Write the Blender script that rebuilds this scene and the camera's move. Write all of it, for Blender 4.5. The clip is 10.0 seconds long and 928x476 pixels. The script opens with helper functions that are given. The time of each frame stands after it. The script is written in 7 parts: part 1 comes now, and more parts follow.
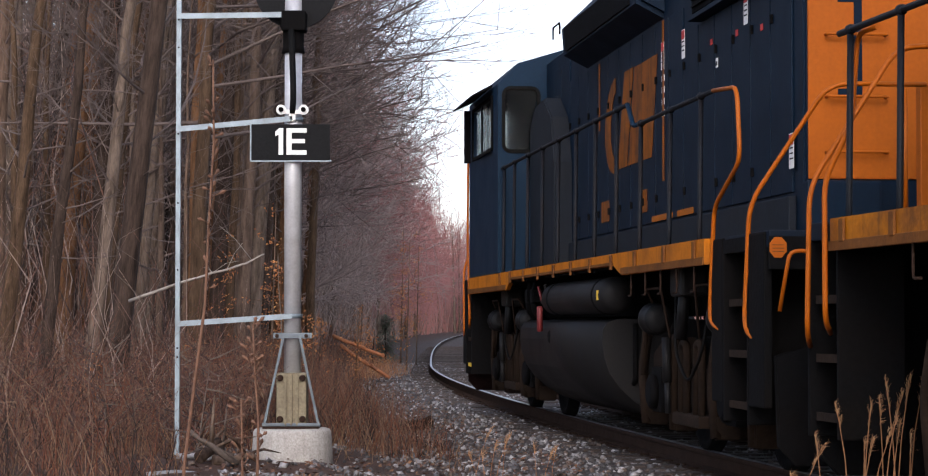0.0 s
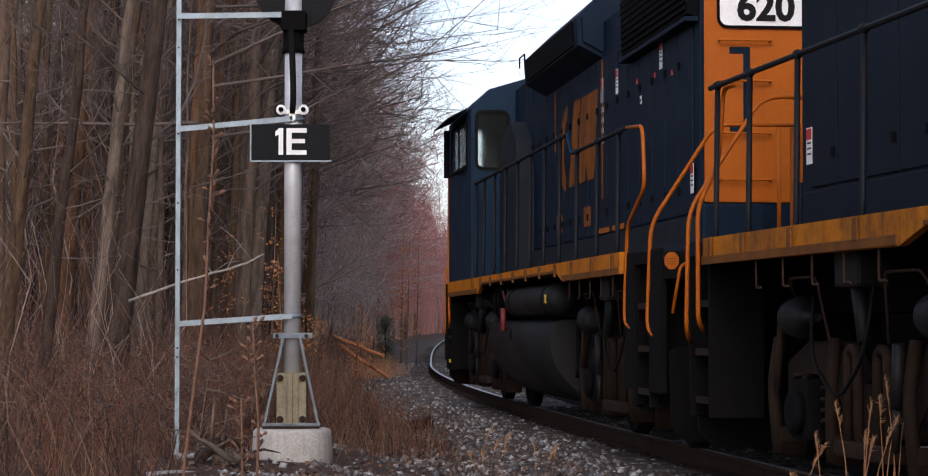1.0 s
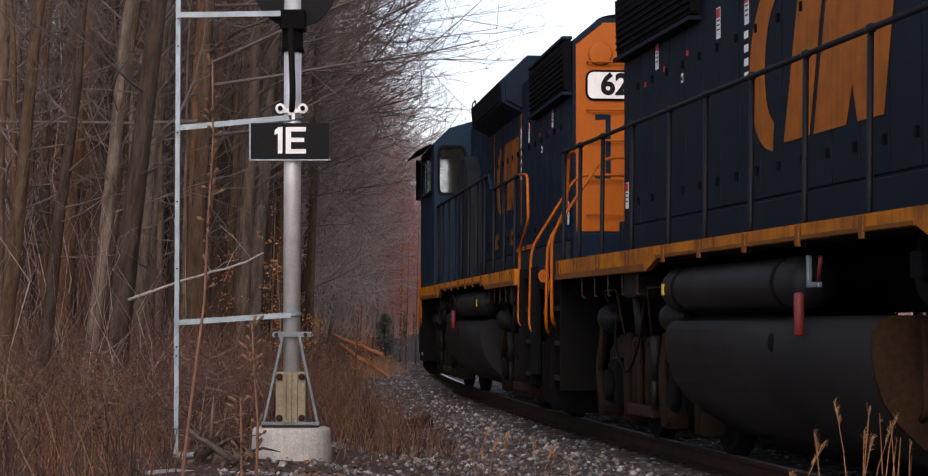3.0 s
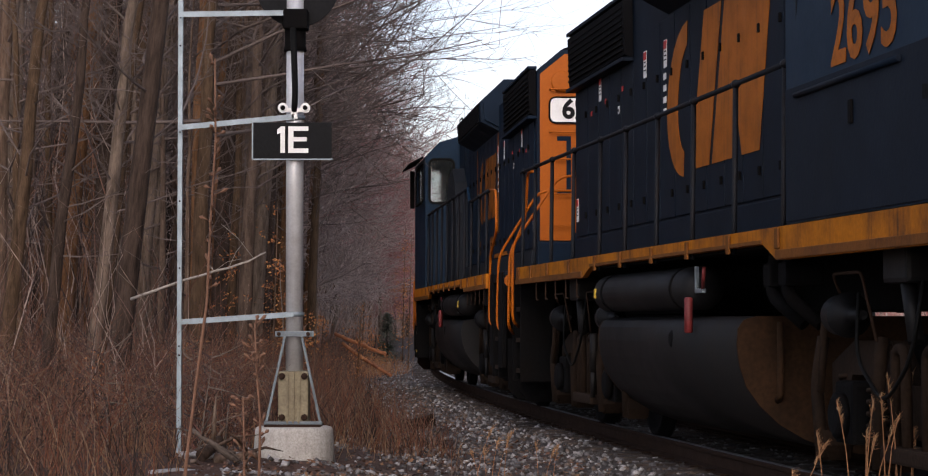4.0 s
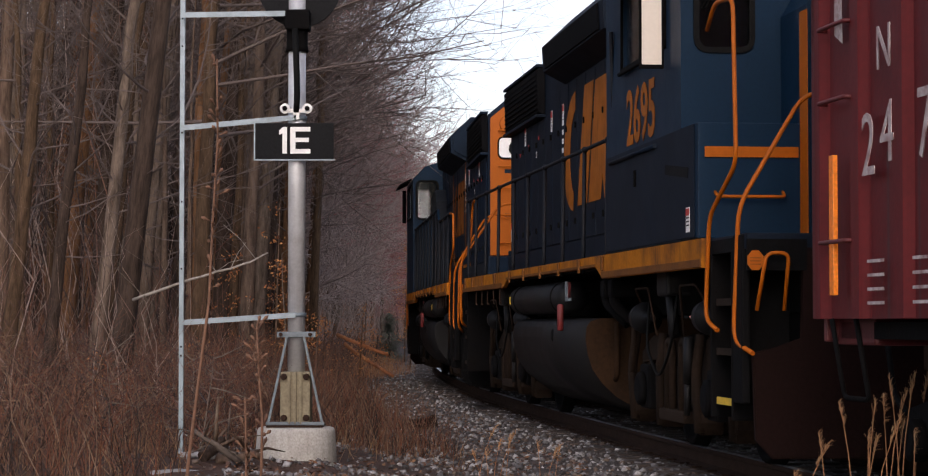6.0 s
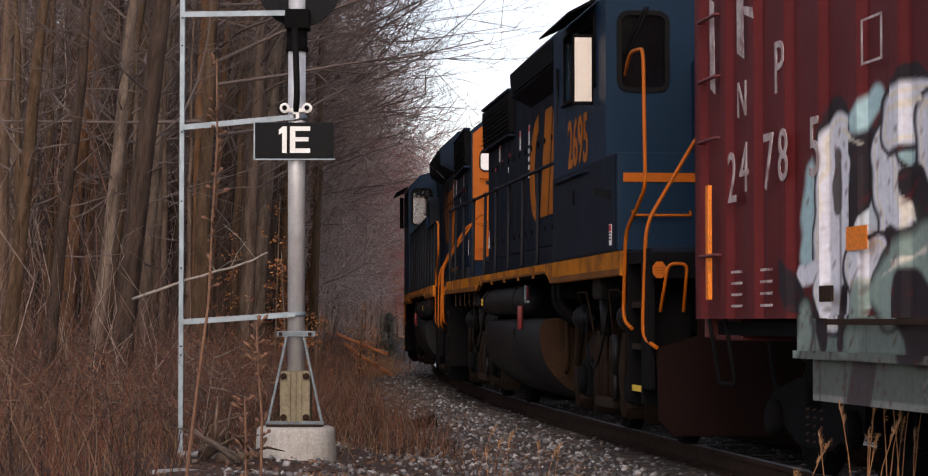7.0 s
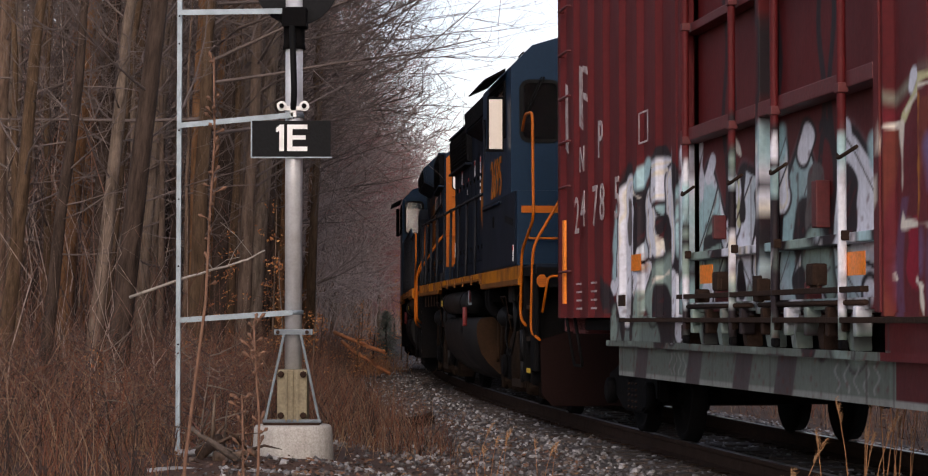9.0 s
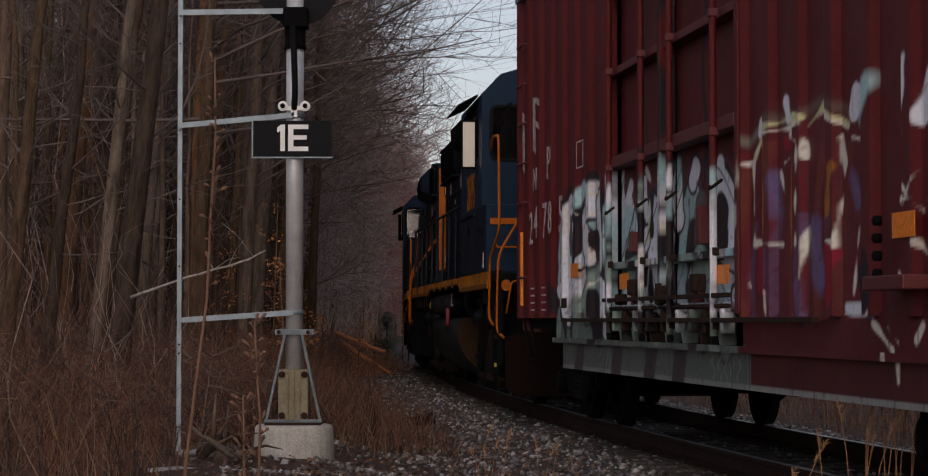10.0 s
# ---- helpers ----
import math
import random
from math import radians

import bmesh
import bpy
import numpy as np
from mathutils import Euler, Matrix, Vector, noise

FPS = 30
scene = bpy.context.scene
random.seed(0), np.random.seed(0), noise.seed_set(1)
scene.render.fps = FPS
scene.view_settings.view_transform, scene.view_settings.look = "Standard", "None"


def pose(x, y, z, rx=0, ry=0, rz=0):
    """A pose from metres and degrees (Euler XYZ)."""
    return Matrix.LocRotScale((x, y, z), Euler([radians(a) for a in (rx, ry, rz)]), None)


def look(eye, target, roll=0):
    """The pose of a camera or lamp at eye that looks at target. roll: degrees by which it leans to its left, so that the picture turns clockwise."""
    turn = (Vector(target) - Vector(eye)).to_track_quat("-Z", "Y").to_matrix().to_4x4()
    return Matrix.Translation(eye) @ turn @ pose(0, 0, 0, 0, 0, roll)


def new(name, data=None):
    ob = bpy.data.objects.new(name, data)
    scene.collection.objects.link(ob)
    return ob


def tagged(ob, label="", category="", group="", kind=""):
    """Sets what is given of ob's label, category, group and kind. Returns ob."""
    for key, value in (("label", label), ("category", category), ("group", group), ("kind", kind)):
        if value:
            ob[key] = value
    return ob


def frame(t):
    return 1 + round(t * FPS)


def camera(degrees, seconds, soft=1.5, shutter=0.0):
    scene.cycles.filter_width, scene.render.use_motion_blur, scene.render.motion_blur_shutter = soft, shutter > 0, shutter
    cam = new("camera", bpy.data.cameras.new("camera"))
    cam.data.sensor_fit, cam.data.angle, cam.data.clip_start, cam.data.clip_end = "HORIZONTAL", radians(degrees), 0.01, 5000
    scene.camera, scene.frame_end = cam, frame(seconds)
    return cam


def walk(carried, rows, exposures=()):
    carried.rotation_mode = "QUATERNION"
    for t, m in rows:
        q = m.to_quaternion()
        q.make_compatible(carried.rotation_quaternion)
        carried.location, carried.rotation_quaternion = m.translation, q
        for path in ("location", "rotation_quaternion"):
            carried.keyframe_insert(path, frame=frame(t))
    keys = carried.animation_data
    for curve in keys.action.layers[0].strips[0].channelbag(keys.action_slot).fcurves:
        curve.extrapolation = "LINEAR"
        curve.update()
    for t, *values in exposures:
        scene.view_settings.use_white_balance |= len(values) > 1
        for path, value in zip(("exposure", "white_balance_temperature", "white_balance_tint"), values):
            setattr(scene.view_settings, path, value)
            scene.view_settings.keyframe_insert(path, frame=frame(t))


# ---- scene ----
# camera: on a tripod beside the line, with a slight sway
CAM = (0.0, 0.0, 1.117)
cam = camera(23.498, 10.0, soft=1.15)
SWAY = [(0.0, 0, 0), (1.0, 0, 0), (1.5, -1.5, 0), (2.0, -3, -0.7), (2.5, -3.2, -1.4), (3.2, 0, -2.2), (4.0, 3, -3), (4.5, 4.6, -3),
        (5.0, 4.8, -2.4), (5.5, 6, -1.6), (6.2, 6.4, -2.2), (7.0, 6, -3), (7.5, 4.5, -4.4), (8.0, 1.6, -4.8), (8.5, 0.3, -5.9),
        (9.0, 1.3, -6.1), (9.5, 1.6, -6.1), (10.0, 2.9, -6.1)]
FOCAL = 3769.5
GAIN = 0.91


def camera_rows():
    return [(t, pose(*CAM, 92.2012 + math.degrees(b / FOCAL), 0, math.degrees(a / FOCAL))) for t, a, b in SWAY]


# the clip darkens a little as the train fills it, then fades at its end
FADE = [(0.0, -0.06), (0.25, -0.28), (0.5, -0.42), (1.0, -0.46), (2.5, -0.48), (5.5, -0.48), (7.0, -0.42), (9.0, -0.45), (9.5, -0.72), (10.0, -1.42)]
walk(cam, camera_rows(), exposures=[(t, GAIN + g, 6100 if t < 2 else 6400 if t < 6 else 6650, 16 if t < 2 else 18) for t, g in FADE])

# light: a pale overcast evening sky
SUN_EL, SUN_AZ = radians(30), radians(184)
world = bpy.data.worlds.new("sky")
scene.world = world
world.use_nodes = True
wn = world.node_tree
sky = wn.nodes.new("ShaderNodeTexSky")
sky.sky_type = "NISHITA"
sky.sun_disc = False
sky.sun_elevation, sky.sun_rotation = SUN_EL, SUN_AZ
sky.air_density, sky.dust_density, sky.ozone_density = 1.0, 1.6, 1.0
pale = wn.nodes.new("ShaderNodeHueSaturation")
pale.inputs["Saturation"].default_value = 0.6
wn.links.new(sky.outputs[0], pale.inputs["Color"])
wn.links.new(pale.outputs[0], wn.nodes["Background"].inputs[0])
wn.nodes["Background"].inputs[1].default_value = 0.15
sun_data = bpy.data.lights.new("sun", "SUN")
sun_data.energy, sun_data.angle, sun_data.color = 0.8, radians(24), (1.0, 0.87, 0.72)
sun = new("sun", sun_data)
sun.matrix_world = look((math.sin(SUN_AZ) * math.cos(SUN_EL) * 60, math.cos(SUN_AZ) * math.cos(SUN_EL) * 60, math.sin(SUN_EL) * 60), (0, 0, 0))


# ---- materials ----
def material(name, colour, rough=0.6, metal=0.0, dirt=None, amount=0.4, scale=2.0, grain=40.0, bump=0.15, streak=0.0, stretch=(1, 1, 1), gloss=0.5, speckle=0.25):
    """A node material: base colour, broad stains of the dirt colour, fine grain and relief."""
    m = bpy.data.materials.new(name)
    m.use_nodes = True
    t = m.node_tree
    n, l = t.nodes, t.links
    bsdf = n["Principled BSDF"]
    co = n.new("ShaderNodeTexCoord")
    mp = n.new("ShaderNodeMapping")
    mp.inputs["Scale"].default_value = stretch
    l.new(co.outputs["Object"], mp.inputs[0])
    big = n.new("ShaderNodeTexNoise")
    big.inputs["Scale"].default_value, big.inputs["Detail"].default_value, big.inputs["Roughness"].default_value = scale, 6, 0.65
    fine = n.new("ShaderNodeTexNoise")
    fine.inputs["Scale"].default_value, fine.inputs["Detail"].default_value = grain, 3
    l.new(mp.outputs[0], big.inputs["Vector"])
    l.new(mp.outputs[0], fine.inputs["Vector"])
    ramp = n.new("ShaderNodeValToRGB")
    ramp.color_ramp.elements[0].position, ramp.color_ramp.elements[1].position = 0.42, 0.72
    l.new(big.outputs["Fac"], ramp.inputs[0])
    mul = n.new("ShaderNodeMath")
    mul.operation = "MULTIPLY"
    mul.inputs[1].default_value = amount
    l.new(ramp.outputs[0], mul.inputs[0])
    fac = mul.outputs[0]
    if streak:
        ms = n.new("ShaderNodeMapping")
        ms.inputs["Scale"].default_value = (9, 9, 0.6)
        l.new(co.outputs["Object"], ms.inputs[0])
        st = n.new("ShaderNodeTexNoise")
        st.inputs["Scale"].default_value, st.inputs["Detail"].default_value = 1.6, 4
        l.new(ms.outputs[0], st.inputs["Vector"])
        r2 = n.new("ShaderNodeValToRGB")
        r2.color_ramp.elements[0].position, r2.color_ramp.elements[1].position = 0.5, 0.75
        l.new(st.outputs["Fac"], r2.inputs[0])
        ma = n.new("ShaderNodeMath")
        ma.operation = "MULTIPLY_ADD"
        ma.use_clamp = True
        ma.inputs[1].default_value = streak
        l.new(r2.outputs[0], ma.inputs[0])
        l.new(fac, ma.inputs[2])
        fac = ma.outputs[0]
    mix = n.new("ShaderNodeMix")
    mix.data_type = "RGBA"
    mix.inputs[6].default_value = (*colour, 1)
    mix.inputs[7].default_value = (*(dirt or [c * 0.5 for c in colour]), 1)
    l.new(fac, mix.inputs[0])
    gr = n.new("ShaderNodeMapRange")
    gr.inputs["From Min"].default_value, gr.inputs["From Max"].default_value = 0.25, 0.75
    gr.inputs["To Min"].default_value, gr.inputs["To Max"].default_value = 1 - speckle * 1.1, 1 + speckle * 0.9
    l.new(fine.outputs["Fac"], gr.inputs[0])
    tone = n.new("ShaderNodeMix")
    tone.data_type, tone.blend_type = "RGBA", "MULTIPLY"
    tone.inputs[0].default_value = 1.0
    l.new(mix.outputs[2], tone.inputs[6])
    l.new(gr.outputs[0], tone.inputs[7])
    l.new(tone.outputs[2], bsdf.inputs["Base Color"])
    rr = n.new("ShaderNodeMapRange")
    rr.inputs["To Min"].default_value, rr.inputs["To Max"].default_value = max(0.05, rough - 0.12), min(1.0, rough + 0.15)
    l.new(big.outputs["Fac"], rr.inputs[0])
    l.new(rr.outputs[0], bsdf.inputs["Roughness"])
    bsdf.inputs["Metallic"].default_value = metal
    bsdf.inputs["Specular IOR Level"].default_value = gloss
    if bump:
        bp = n.new("ShaderNodeBump")
        bp.inputs["Strength"].default_value, bp.inputs["Distance"].default_value = bump, 0.02
        l.new(fine.outputs["Fac"], bp.inputs["Height"])
        l.new(bp.outputs[0], bsdf.inputs["Normal"])
    return m


def vary(m, low=0.7, high=1.3, islands=False):
    """Lets the tone of a material vary from piece to piece."""
    t = m.node_tree
    n, l = t.nodes, t.links
    if islands:
        src = n.new("ShaderNodeNewGeometry").outputs["Random Per Island"]
    else:
        src = n.new("ShaderNodeObjectInfo").outputs["Random"]
    mr = n.new("ShaderNodeMapRange")
    mr.inputs["To Min"].default_value, mr.inputs["To Max"].default_value = low, high
    l.new(src, mr.inputs[0])
    mx = n.new("ShaderNodeMix")
    mx.data_type, mx.blend_type = "RGBA", "MULTIPLY"
    mx.inputs[0].default_value = 1.0
    base = n["Principled BSDF"].inputs["Base Color"]
    l.new(base.links[0].from_socket, mx.inputs[6])
    l.new(mr.outputs[0], mx.inputs[7])
    l.new(mx.outputs[2], base)
    return m


def island_colours(m, colours, objects=False):
    """Each loose piece of a mesh, or each object, takes one of the colours."""
    t = m.node_tree
    n, l = t.nodes, t.links
    source = n.new("ShaderNodeObjectInfo").outputs["Random"] if objects else n.new("ShaderNodeNewGeometry").outputs["Random Per Island"]
    ramp = n.new("ShaderNodeValToRGB")
    ramp.color_ramp.interpolation = "CONSTANT"
    el = ramp.color_ramp.elements
    for i, c in enumerate(colours):
        e = el[i] if i < 2 else el.new(i / len(colours))
        e.position = i / len(colours)
        e.color = (*c, 1)
    l.new(source, ramp.inputs[0])
    mx = n.new("ShaderNodeMix")
    mx.data_type, mx.blend_type = "RGBA", "MULTIPLY"
    mx.inputs[0].default_value = 1.0
    base = n["Principled BSDF"].inputs["Base Color"]
    l.new(base.links[0].from_socket, mx.inputs[6])
    l.new(ramp.outputs[0], mx.inputs[7])
    l.new(mx.outputs[2], base)
    return m


BLUE = material("blue_paint", (0.0009, 0.0092, 0.0235), 0.55, gloss=0.12, speckle=0.12, dirt=(0.006, 0.0075, 0.011), amount=0.35, scale=1.1, grain=30, bump=0.05, streak=0.3)
CABBLUE = material("cab_blue_paint", (0.0014, 0.0158, 0.038), 0.5, gloss=0.15, speckle=0.1, dirt=(0.003, 0.012, 0.026), amount=0.4, scale=1.2, grain=30, bump=0.04, streak=0.15)
DUSTGREY = material("grey_dusted_paint", (0.012, 0.0155, 0.022), 0.65, gloss=0.11, speckle=0.12, dirt=(0.017, 0.0175, 0.019), amount=0.5, scale=1.2, grain=30, bump=0.05, streak=0.35)
GREYBLUE = material("dusty_blue_paint", (0.0032, 0.0080, 0.0175), 0.6, gloss=0.11, speckle=0.12, dirt=(0.0078, 0.0094, 0.0122), amount=0.5, scale=1.0, grain=30, bump=0.05, streak=0.35)
ORANGE = material("orange_paint", (0.38, 0.088, 0.0006), 0.5, gloss=0.2, speckle=0.08, dirt=(0.27, 0.065, 0.002), amount=0.4, scale=1.5, grain=35, bump=0.05, streak=0.3)
BRIGHTSILL = material("orange_sill_paint", (0.50, 0.15, 0.002), 0.6, gloss=0.12, speckle=0.12, dirt=(0.20, 0.066, 0.014), amount=0.7, scale=2.2, grain=35, bump=0.08, streak=0.4)
SILLDUST = material("brown_dusted_orange", (0.17, 0.062, 0.014), 0.75, gloss=0.1, speckle=0.15, dirt=(0.07, 0.03, 0.015), amount=0.8, scale=3.0, grain=35, bump=0.1, streak=0.3)
SILLPAINT = material("rusty_orange_sill_paint", (0.42, 0.135, 0.002), 0.6, gloss=0.12, speckle=0.15, dirt=(0.075, 0.028, 0.014), amount=0.9, scale=2.2, grain=35, bump=0.1, streak=0.5)
LOGO = material("faded_orange_lettering", (0.36, 0.100, 0.002), 0.6, gloss=0.2, speckle=0.1, dirt=(0.12, 0.045, 0.012), amount=0.5, scale=3, grain=40, bump=0.03, streak=0.5)
WORNLOGO = material("worn_orange_lettering", (0.24, 0.068, 0.003), 0.65, gloss=0.15, speckle=0.12, dirt=(0.04, 0.022, 0.016), amount=0.7, scale=3, grain=40, bump=0.03, streak=0.6)
YELLOW = material("yellow_paint", (0.75, 0.48, 0.03), 0.6, dirt=(0.3, 0.2, 0.05), amount=0.5, scale=5)
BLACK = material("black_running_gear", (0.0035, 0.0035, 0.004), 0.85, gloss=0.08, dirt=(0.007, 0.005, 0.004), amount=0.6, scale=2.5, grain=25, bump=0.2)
TANK = material("dusty_black_tank", (0.0065, 0.0065, 0.0075), 0.55, gloss=0.2, speckle=0.12, dirt=(0.012, 0.0095, 0.008), amount=0.6, scale=1.4, grain=30, bump=0.08, streak=0.25)
RUSTDUST = material("brake_dust_brown", (0.024, 0.0145, 0.0095), 0.9, gloss=0.1, dirt=(0.009, 0.007, 0.006), amount=0.7, scale=2.5, grain=30, bump=0.2)
DARKMESH = material("dark_screen", (0.004, 0.004, 0.005), 0.8, gloss=0.06, dirt=(0.009, 0.009, 0.009), amount=0.5, scale=3, grain=90, bump=0.4)
STEEL = material("rail_steel", (0.30, 0.31, 0.34), 0.38, metal=0.85, dirt=(0.2, 0.13, 0.09), amount=0.4, scale=2)
RUST = material("rusty_steel", (0.034, 0.019, 0.013), 0.9, gloss=0.1, dirt=(0.015, 0.011, 0.010), amount=0.6, scale=5, bump=0.3)
GALV = material("galvanised_steel", (0.22, 0.265, 0.30), 0.45, metal=0.55, speckle=0.1, dirt=(0.13, 0.15, 0.16), amount=0.6, scale=6, grain=60, bump=0.05)
DULLGALV = material("dull_galvanised_steel", (0.13, 0.155, 0.175), 0.5, metal=0.5, speckle=0.15, dirt=(0.07, 0.075, 0.08), amount=0.6, scale=8, grain=60, bump=0.06)
MAST = material("aluminium_paint", (0.60, 0.60, 0.615), 0.4, metal=0.4, speckle=0.07, dirt=(0.33, 0.31, 0.30), amount=0.5, scale=4, grain=50, bump=0.05, streak=0.25)
CASTING = material("weathered_cream_casting", (0.20, 0.165, 0.10), 0.65, dirt=(0.11, 0.085, 0.05), amount=0.6, scale=8, grain=50, bump=0.12, streak=0.3)
CONCRETE = material("pale_concrete", (0.42, 0.40, 0.37), 0.85, dirt=(0.24, 0.21, 0.18), amount=0.6, scale=4, grain=60, bump=0.3, streak=0.25)
PLATEBLACK = material("black_sign_enamel", (0.006, 0.006, 0.007), 0.7, gloss=0.15, dirt=(0.010, 0.010, 0.010), amount=0.5)
WHITE = material("white_paint", (0.80, 0.79, 0.77), 0.5, speckle=0.05, dirt=(0.5, 0.48, 0.45), amount=0.3, scale=8, bump=0.03)
REDPAINT = material("red_paint", (0.50, 0.02, 0.015), 0.5, dirt=(0.25, 0.02, 0.02), amount=0.4, scale=8)
RUBBER = material("black_rubber", (0.005, 0.005, 0.005), 0.7, gloss=0.1)
CLEAR = material("window_glass", (0.9, 0.95, 0.95), 0.03, bump=0.0)
CLEAR.node_tree.nodes["Principled BSDF"].inputs["Transmission Weight"].default_value = 1.0
GLASS = material("dark_window_glass", (0.006, 0.008, 0.010), 0.06, bump=0.0)
GLASS.node_tree.nodes["Principled BSDF"].inputs["Roughness"].links and GLASS.node_tree.links.remove(GLASS.node_tree.nodes["Principled BSDF"].inputs["Roughness"].links[0])
GLASS.node_tree.nodes["Principled BSDF"].inputs["Roughness"].default_value = 0.04
BARK = island_colours(material("grey_brown_bark", (1, 1, 1), 0.9, gloss=0.15, dirt=(0.16, 0.14, 0.13), amount=0.95, scale=3.0, grain=14, bump=0.6, stretch=(3, 3, 0.5)),
                      [(0.154, 0.101, 0.0712), (0.0975, 0.0599, 0.0356), (0.178, 0.13, 0.0984), (0.17, 0.085, 0.0405), (0.0607, 0.0405, 0.0307), (0.13, 0.0891, 0.0664)], True)
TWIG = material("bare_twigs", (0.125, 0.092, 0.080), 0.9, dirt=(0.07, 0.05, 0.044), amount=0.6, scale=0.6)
# Far crowns get paler twigs than TWIG; distance haze is put into both colours.
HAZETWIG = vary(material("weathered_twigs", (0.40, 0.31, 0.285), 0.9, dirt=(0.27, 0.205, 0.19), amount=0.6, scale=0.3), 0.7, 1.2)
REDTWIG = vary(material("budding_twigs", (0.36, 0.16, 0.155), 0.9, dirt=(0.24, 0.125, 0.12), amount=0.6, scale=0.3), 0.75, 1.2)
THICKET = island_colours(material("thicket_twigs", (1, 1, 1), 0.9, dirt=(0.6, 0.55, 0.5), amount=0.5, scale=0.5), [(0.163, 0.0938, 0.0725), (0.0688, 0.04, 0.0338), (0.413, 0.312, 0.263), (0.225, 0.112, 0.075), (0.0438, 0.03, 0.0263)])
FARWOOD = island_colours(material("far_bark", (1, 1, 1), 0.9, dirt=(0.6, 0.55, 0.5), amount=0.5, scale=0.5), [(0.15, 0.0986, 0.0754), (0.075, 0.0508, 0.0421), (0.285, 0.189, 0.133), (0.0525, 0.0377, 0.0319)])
# Pale mixes for the deep wood, with the far haze in their tones.
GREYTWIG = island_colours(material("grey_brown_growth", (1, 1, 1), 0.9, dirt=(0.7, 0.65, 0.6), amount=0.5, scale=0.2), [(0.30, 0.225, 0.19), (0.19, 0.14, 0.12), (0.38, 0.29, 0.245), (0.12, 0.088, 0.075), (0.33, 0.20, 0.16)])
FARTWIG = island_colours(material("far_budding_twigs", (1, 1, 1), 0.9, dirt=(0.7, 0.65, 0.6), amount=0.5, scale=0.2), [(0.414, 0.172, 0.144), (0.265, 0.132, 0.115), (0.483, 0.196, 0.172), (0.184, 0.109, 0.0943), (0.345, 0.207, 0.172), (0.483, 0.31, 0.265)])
CANE = island_colours(material("brier_canes", (1, 1, 1), 0.85, dirt=(0.6, 0.5, 0.5), amount=0.5, scale=3.0), [(0.115, 0.064, 0.0492), (0.0634, 0.032, 0.0262), (0.173, 0.141, 0.112), (0.0403, 0.0256, 0.023), (0.138, 0.0544, 0.0394)])
BRUSH = island_colours(material("dead_brush", (1, 1, 1), 0.9, dirt=(0.6, 0.55, 0.5), amount=0.5, scale=0.5),
                       [(0.146, 0.0544, 0.0295), (0.185, 0.0672, 0.0328), (0.0449, 0.0205, 0.0144), (0.236, 0.153, 0.0983), (0.112, 0.0594, 0.0433), (0.0281, 0.0173, 0.0138), (0.174, 0.0894, 0.0557)])
STRAW = island_colours(material("dry_grass", (1, 1, 1), 0.85, dirt=(0.7, 0.6, 0.5), amount=0.4, scale=1.0),
                       [(0.26, 0.153, 0.0765), (0.199, 0.107, 0.0536), (0.306, 0.199, 0.115), (0.161, 0.0842, 0.0459)])
BEECH = island_colours(material("russet_leaves", (1, 1, 1), 0.8, dirt=(0.7, 0.6, 0.5), amount=0.3, scale=1.0),
                       [(0.50, 0.19, 0.05), (0.40, 0.14, 0.04), (0.58, 0.27, 0.09), (0.28, 0.10, 0.04)])
RUSSET = island_colours(material("russet_grass_blades", (1, 1, 1), 0.85, dirt=(0.7, 0.6, 0.5), amount=0.4, scale=1.0), [(0.40, 0.17, 0.07), (0.30, 0.13, 0.06), (0.46, 0.26, 0.13), (0.22, 0.10, 0.05)])
LITTER = island_colours(material("leaf_litter", (1, 1, 1), 0.85, dirt=(0.6, 0.55, 0.5), amount=0.4, scale=1.0),
                        [(0.136, 0.0638, 0.0382), (0.096, 0.0467, 0.0298), (0.192, 0.102, 0.051), (0.072, 0.0425, 0.0323), (0.16, 0.0723, 0.034)])
STONE = island_colours(material("ballast_stone", (1, 1, 1), 0.85, dirt=(0.6, 0.58, 0.55), amount=0.4, scale=6),
                       [(0.15, 0.142, 0.145), (0.10, 0.095, 0.098), (0.21, 0.20, 0.20), (0.06, 0.054, 0.053), (0.34, 0.33, 0.33), (0.13, 0.095, 0.075)])
TIMBER = vary(material("creosoted_timber", (0.050, 0.036, 0.029), 0.9, dirt=(0.035, 0.028, 0.024), amount=0.6, scale=2, grain=20, bump=0.5, stretch=(1, 6, 6)), 0.7, 1.4)
PLUME = island_colours(material("straw_plumes", (1, 1, 1), 0.85, dirt=(0.8, 0.7, 0.6), amount=0.3, scale=3.0), [(0.40, 0.22, 0.10), (0.30, 0.14, 0.06), (0.44, 0.28, 0.15)])
PILOTRED = material("rusty_pilot_plate", (0.010, 0.0035, 0.0028), 0.85, gloss=0.1, dirt=(0.009, 0.004, 0.003), amount=0.7, scale=2.0)
LOGWOOD = material("rotting_log", (0.36, 0.13, 0.05), 0.9, dirt=(0.16, 0.07, 0.04), amount=0.6, scale=3, grain=20, bump=0.5)
PALEWOOD = material("barkless_branch", (0.34, 0.30, 0.26), 0.85, dirt=(0.2, 0.16, 0.13), amount=0.5, scale=5, grain=30, bump=0.3)
EVERGREEN = material("evergreen_needles", (0.105, 0.12, 0.085), 0.8, amount=0.4)


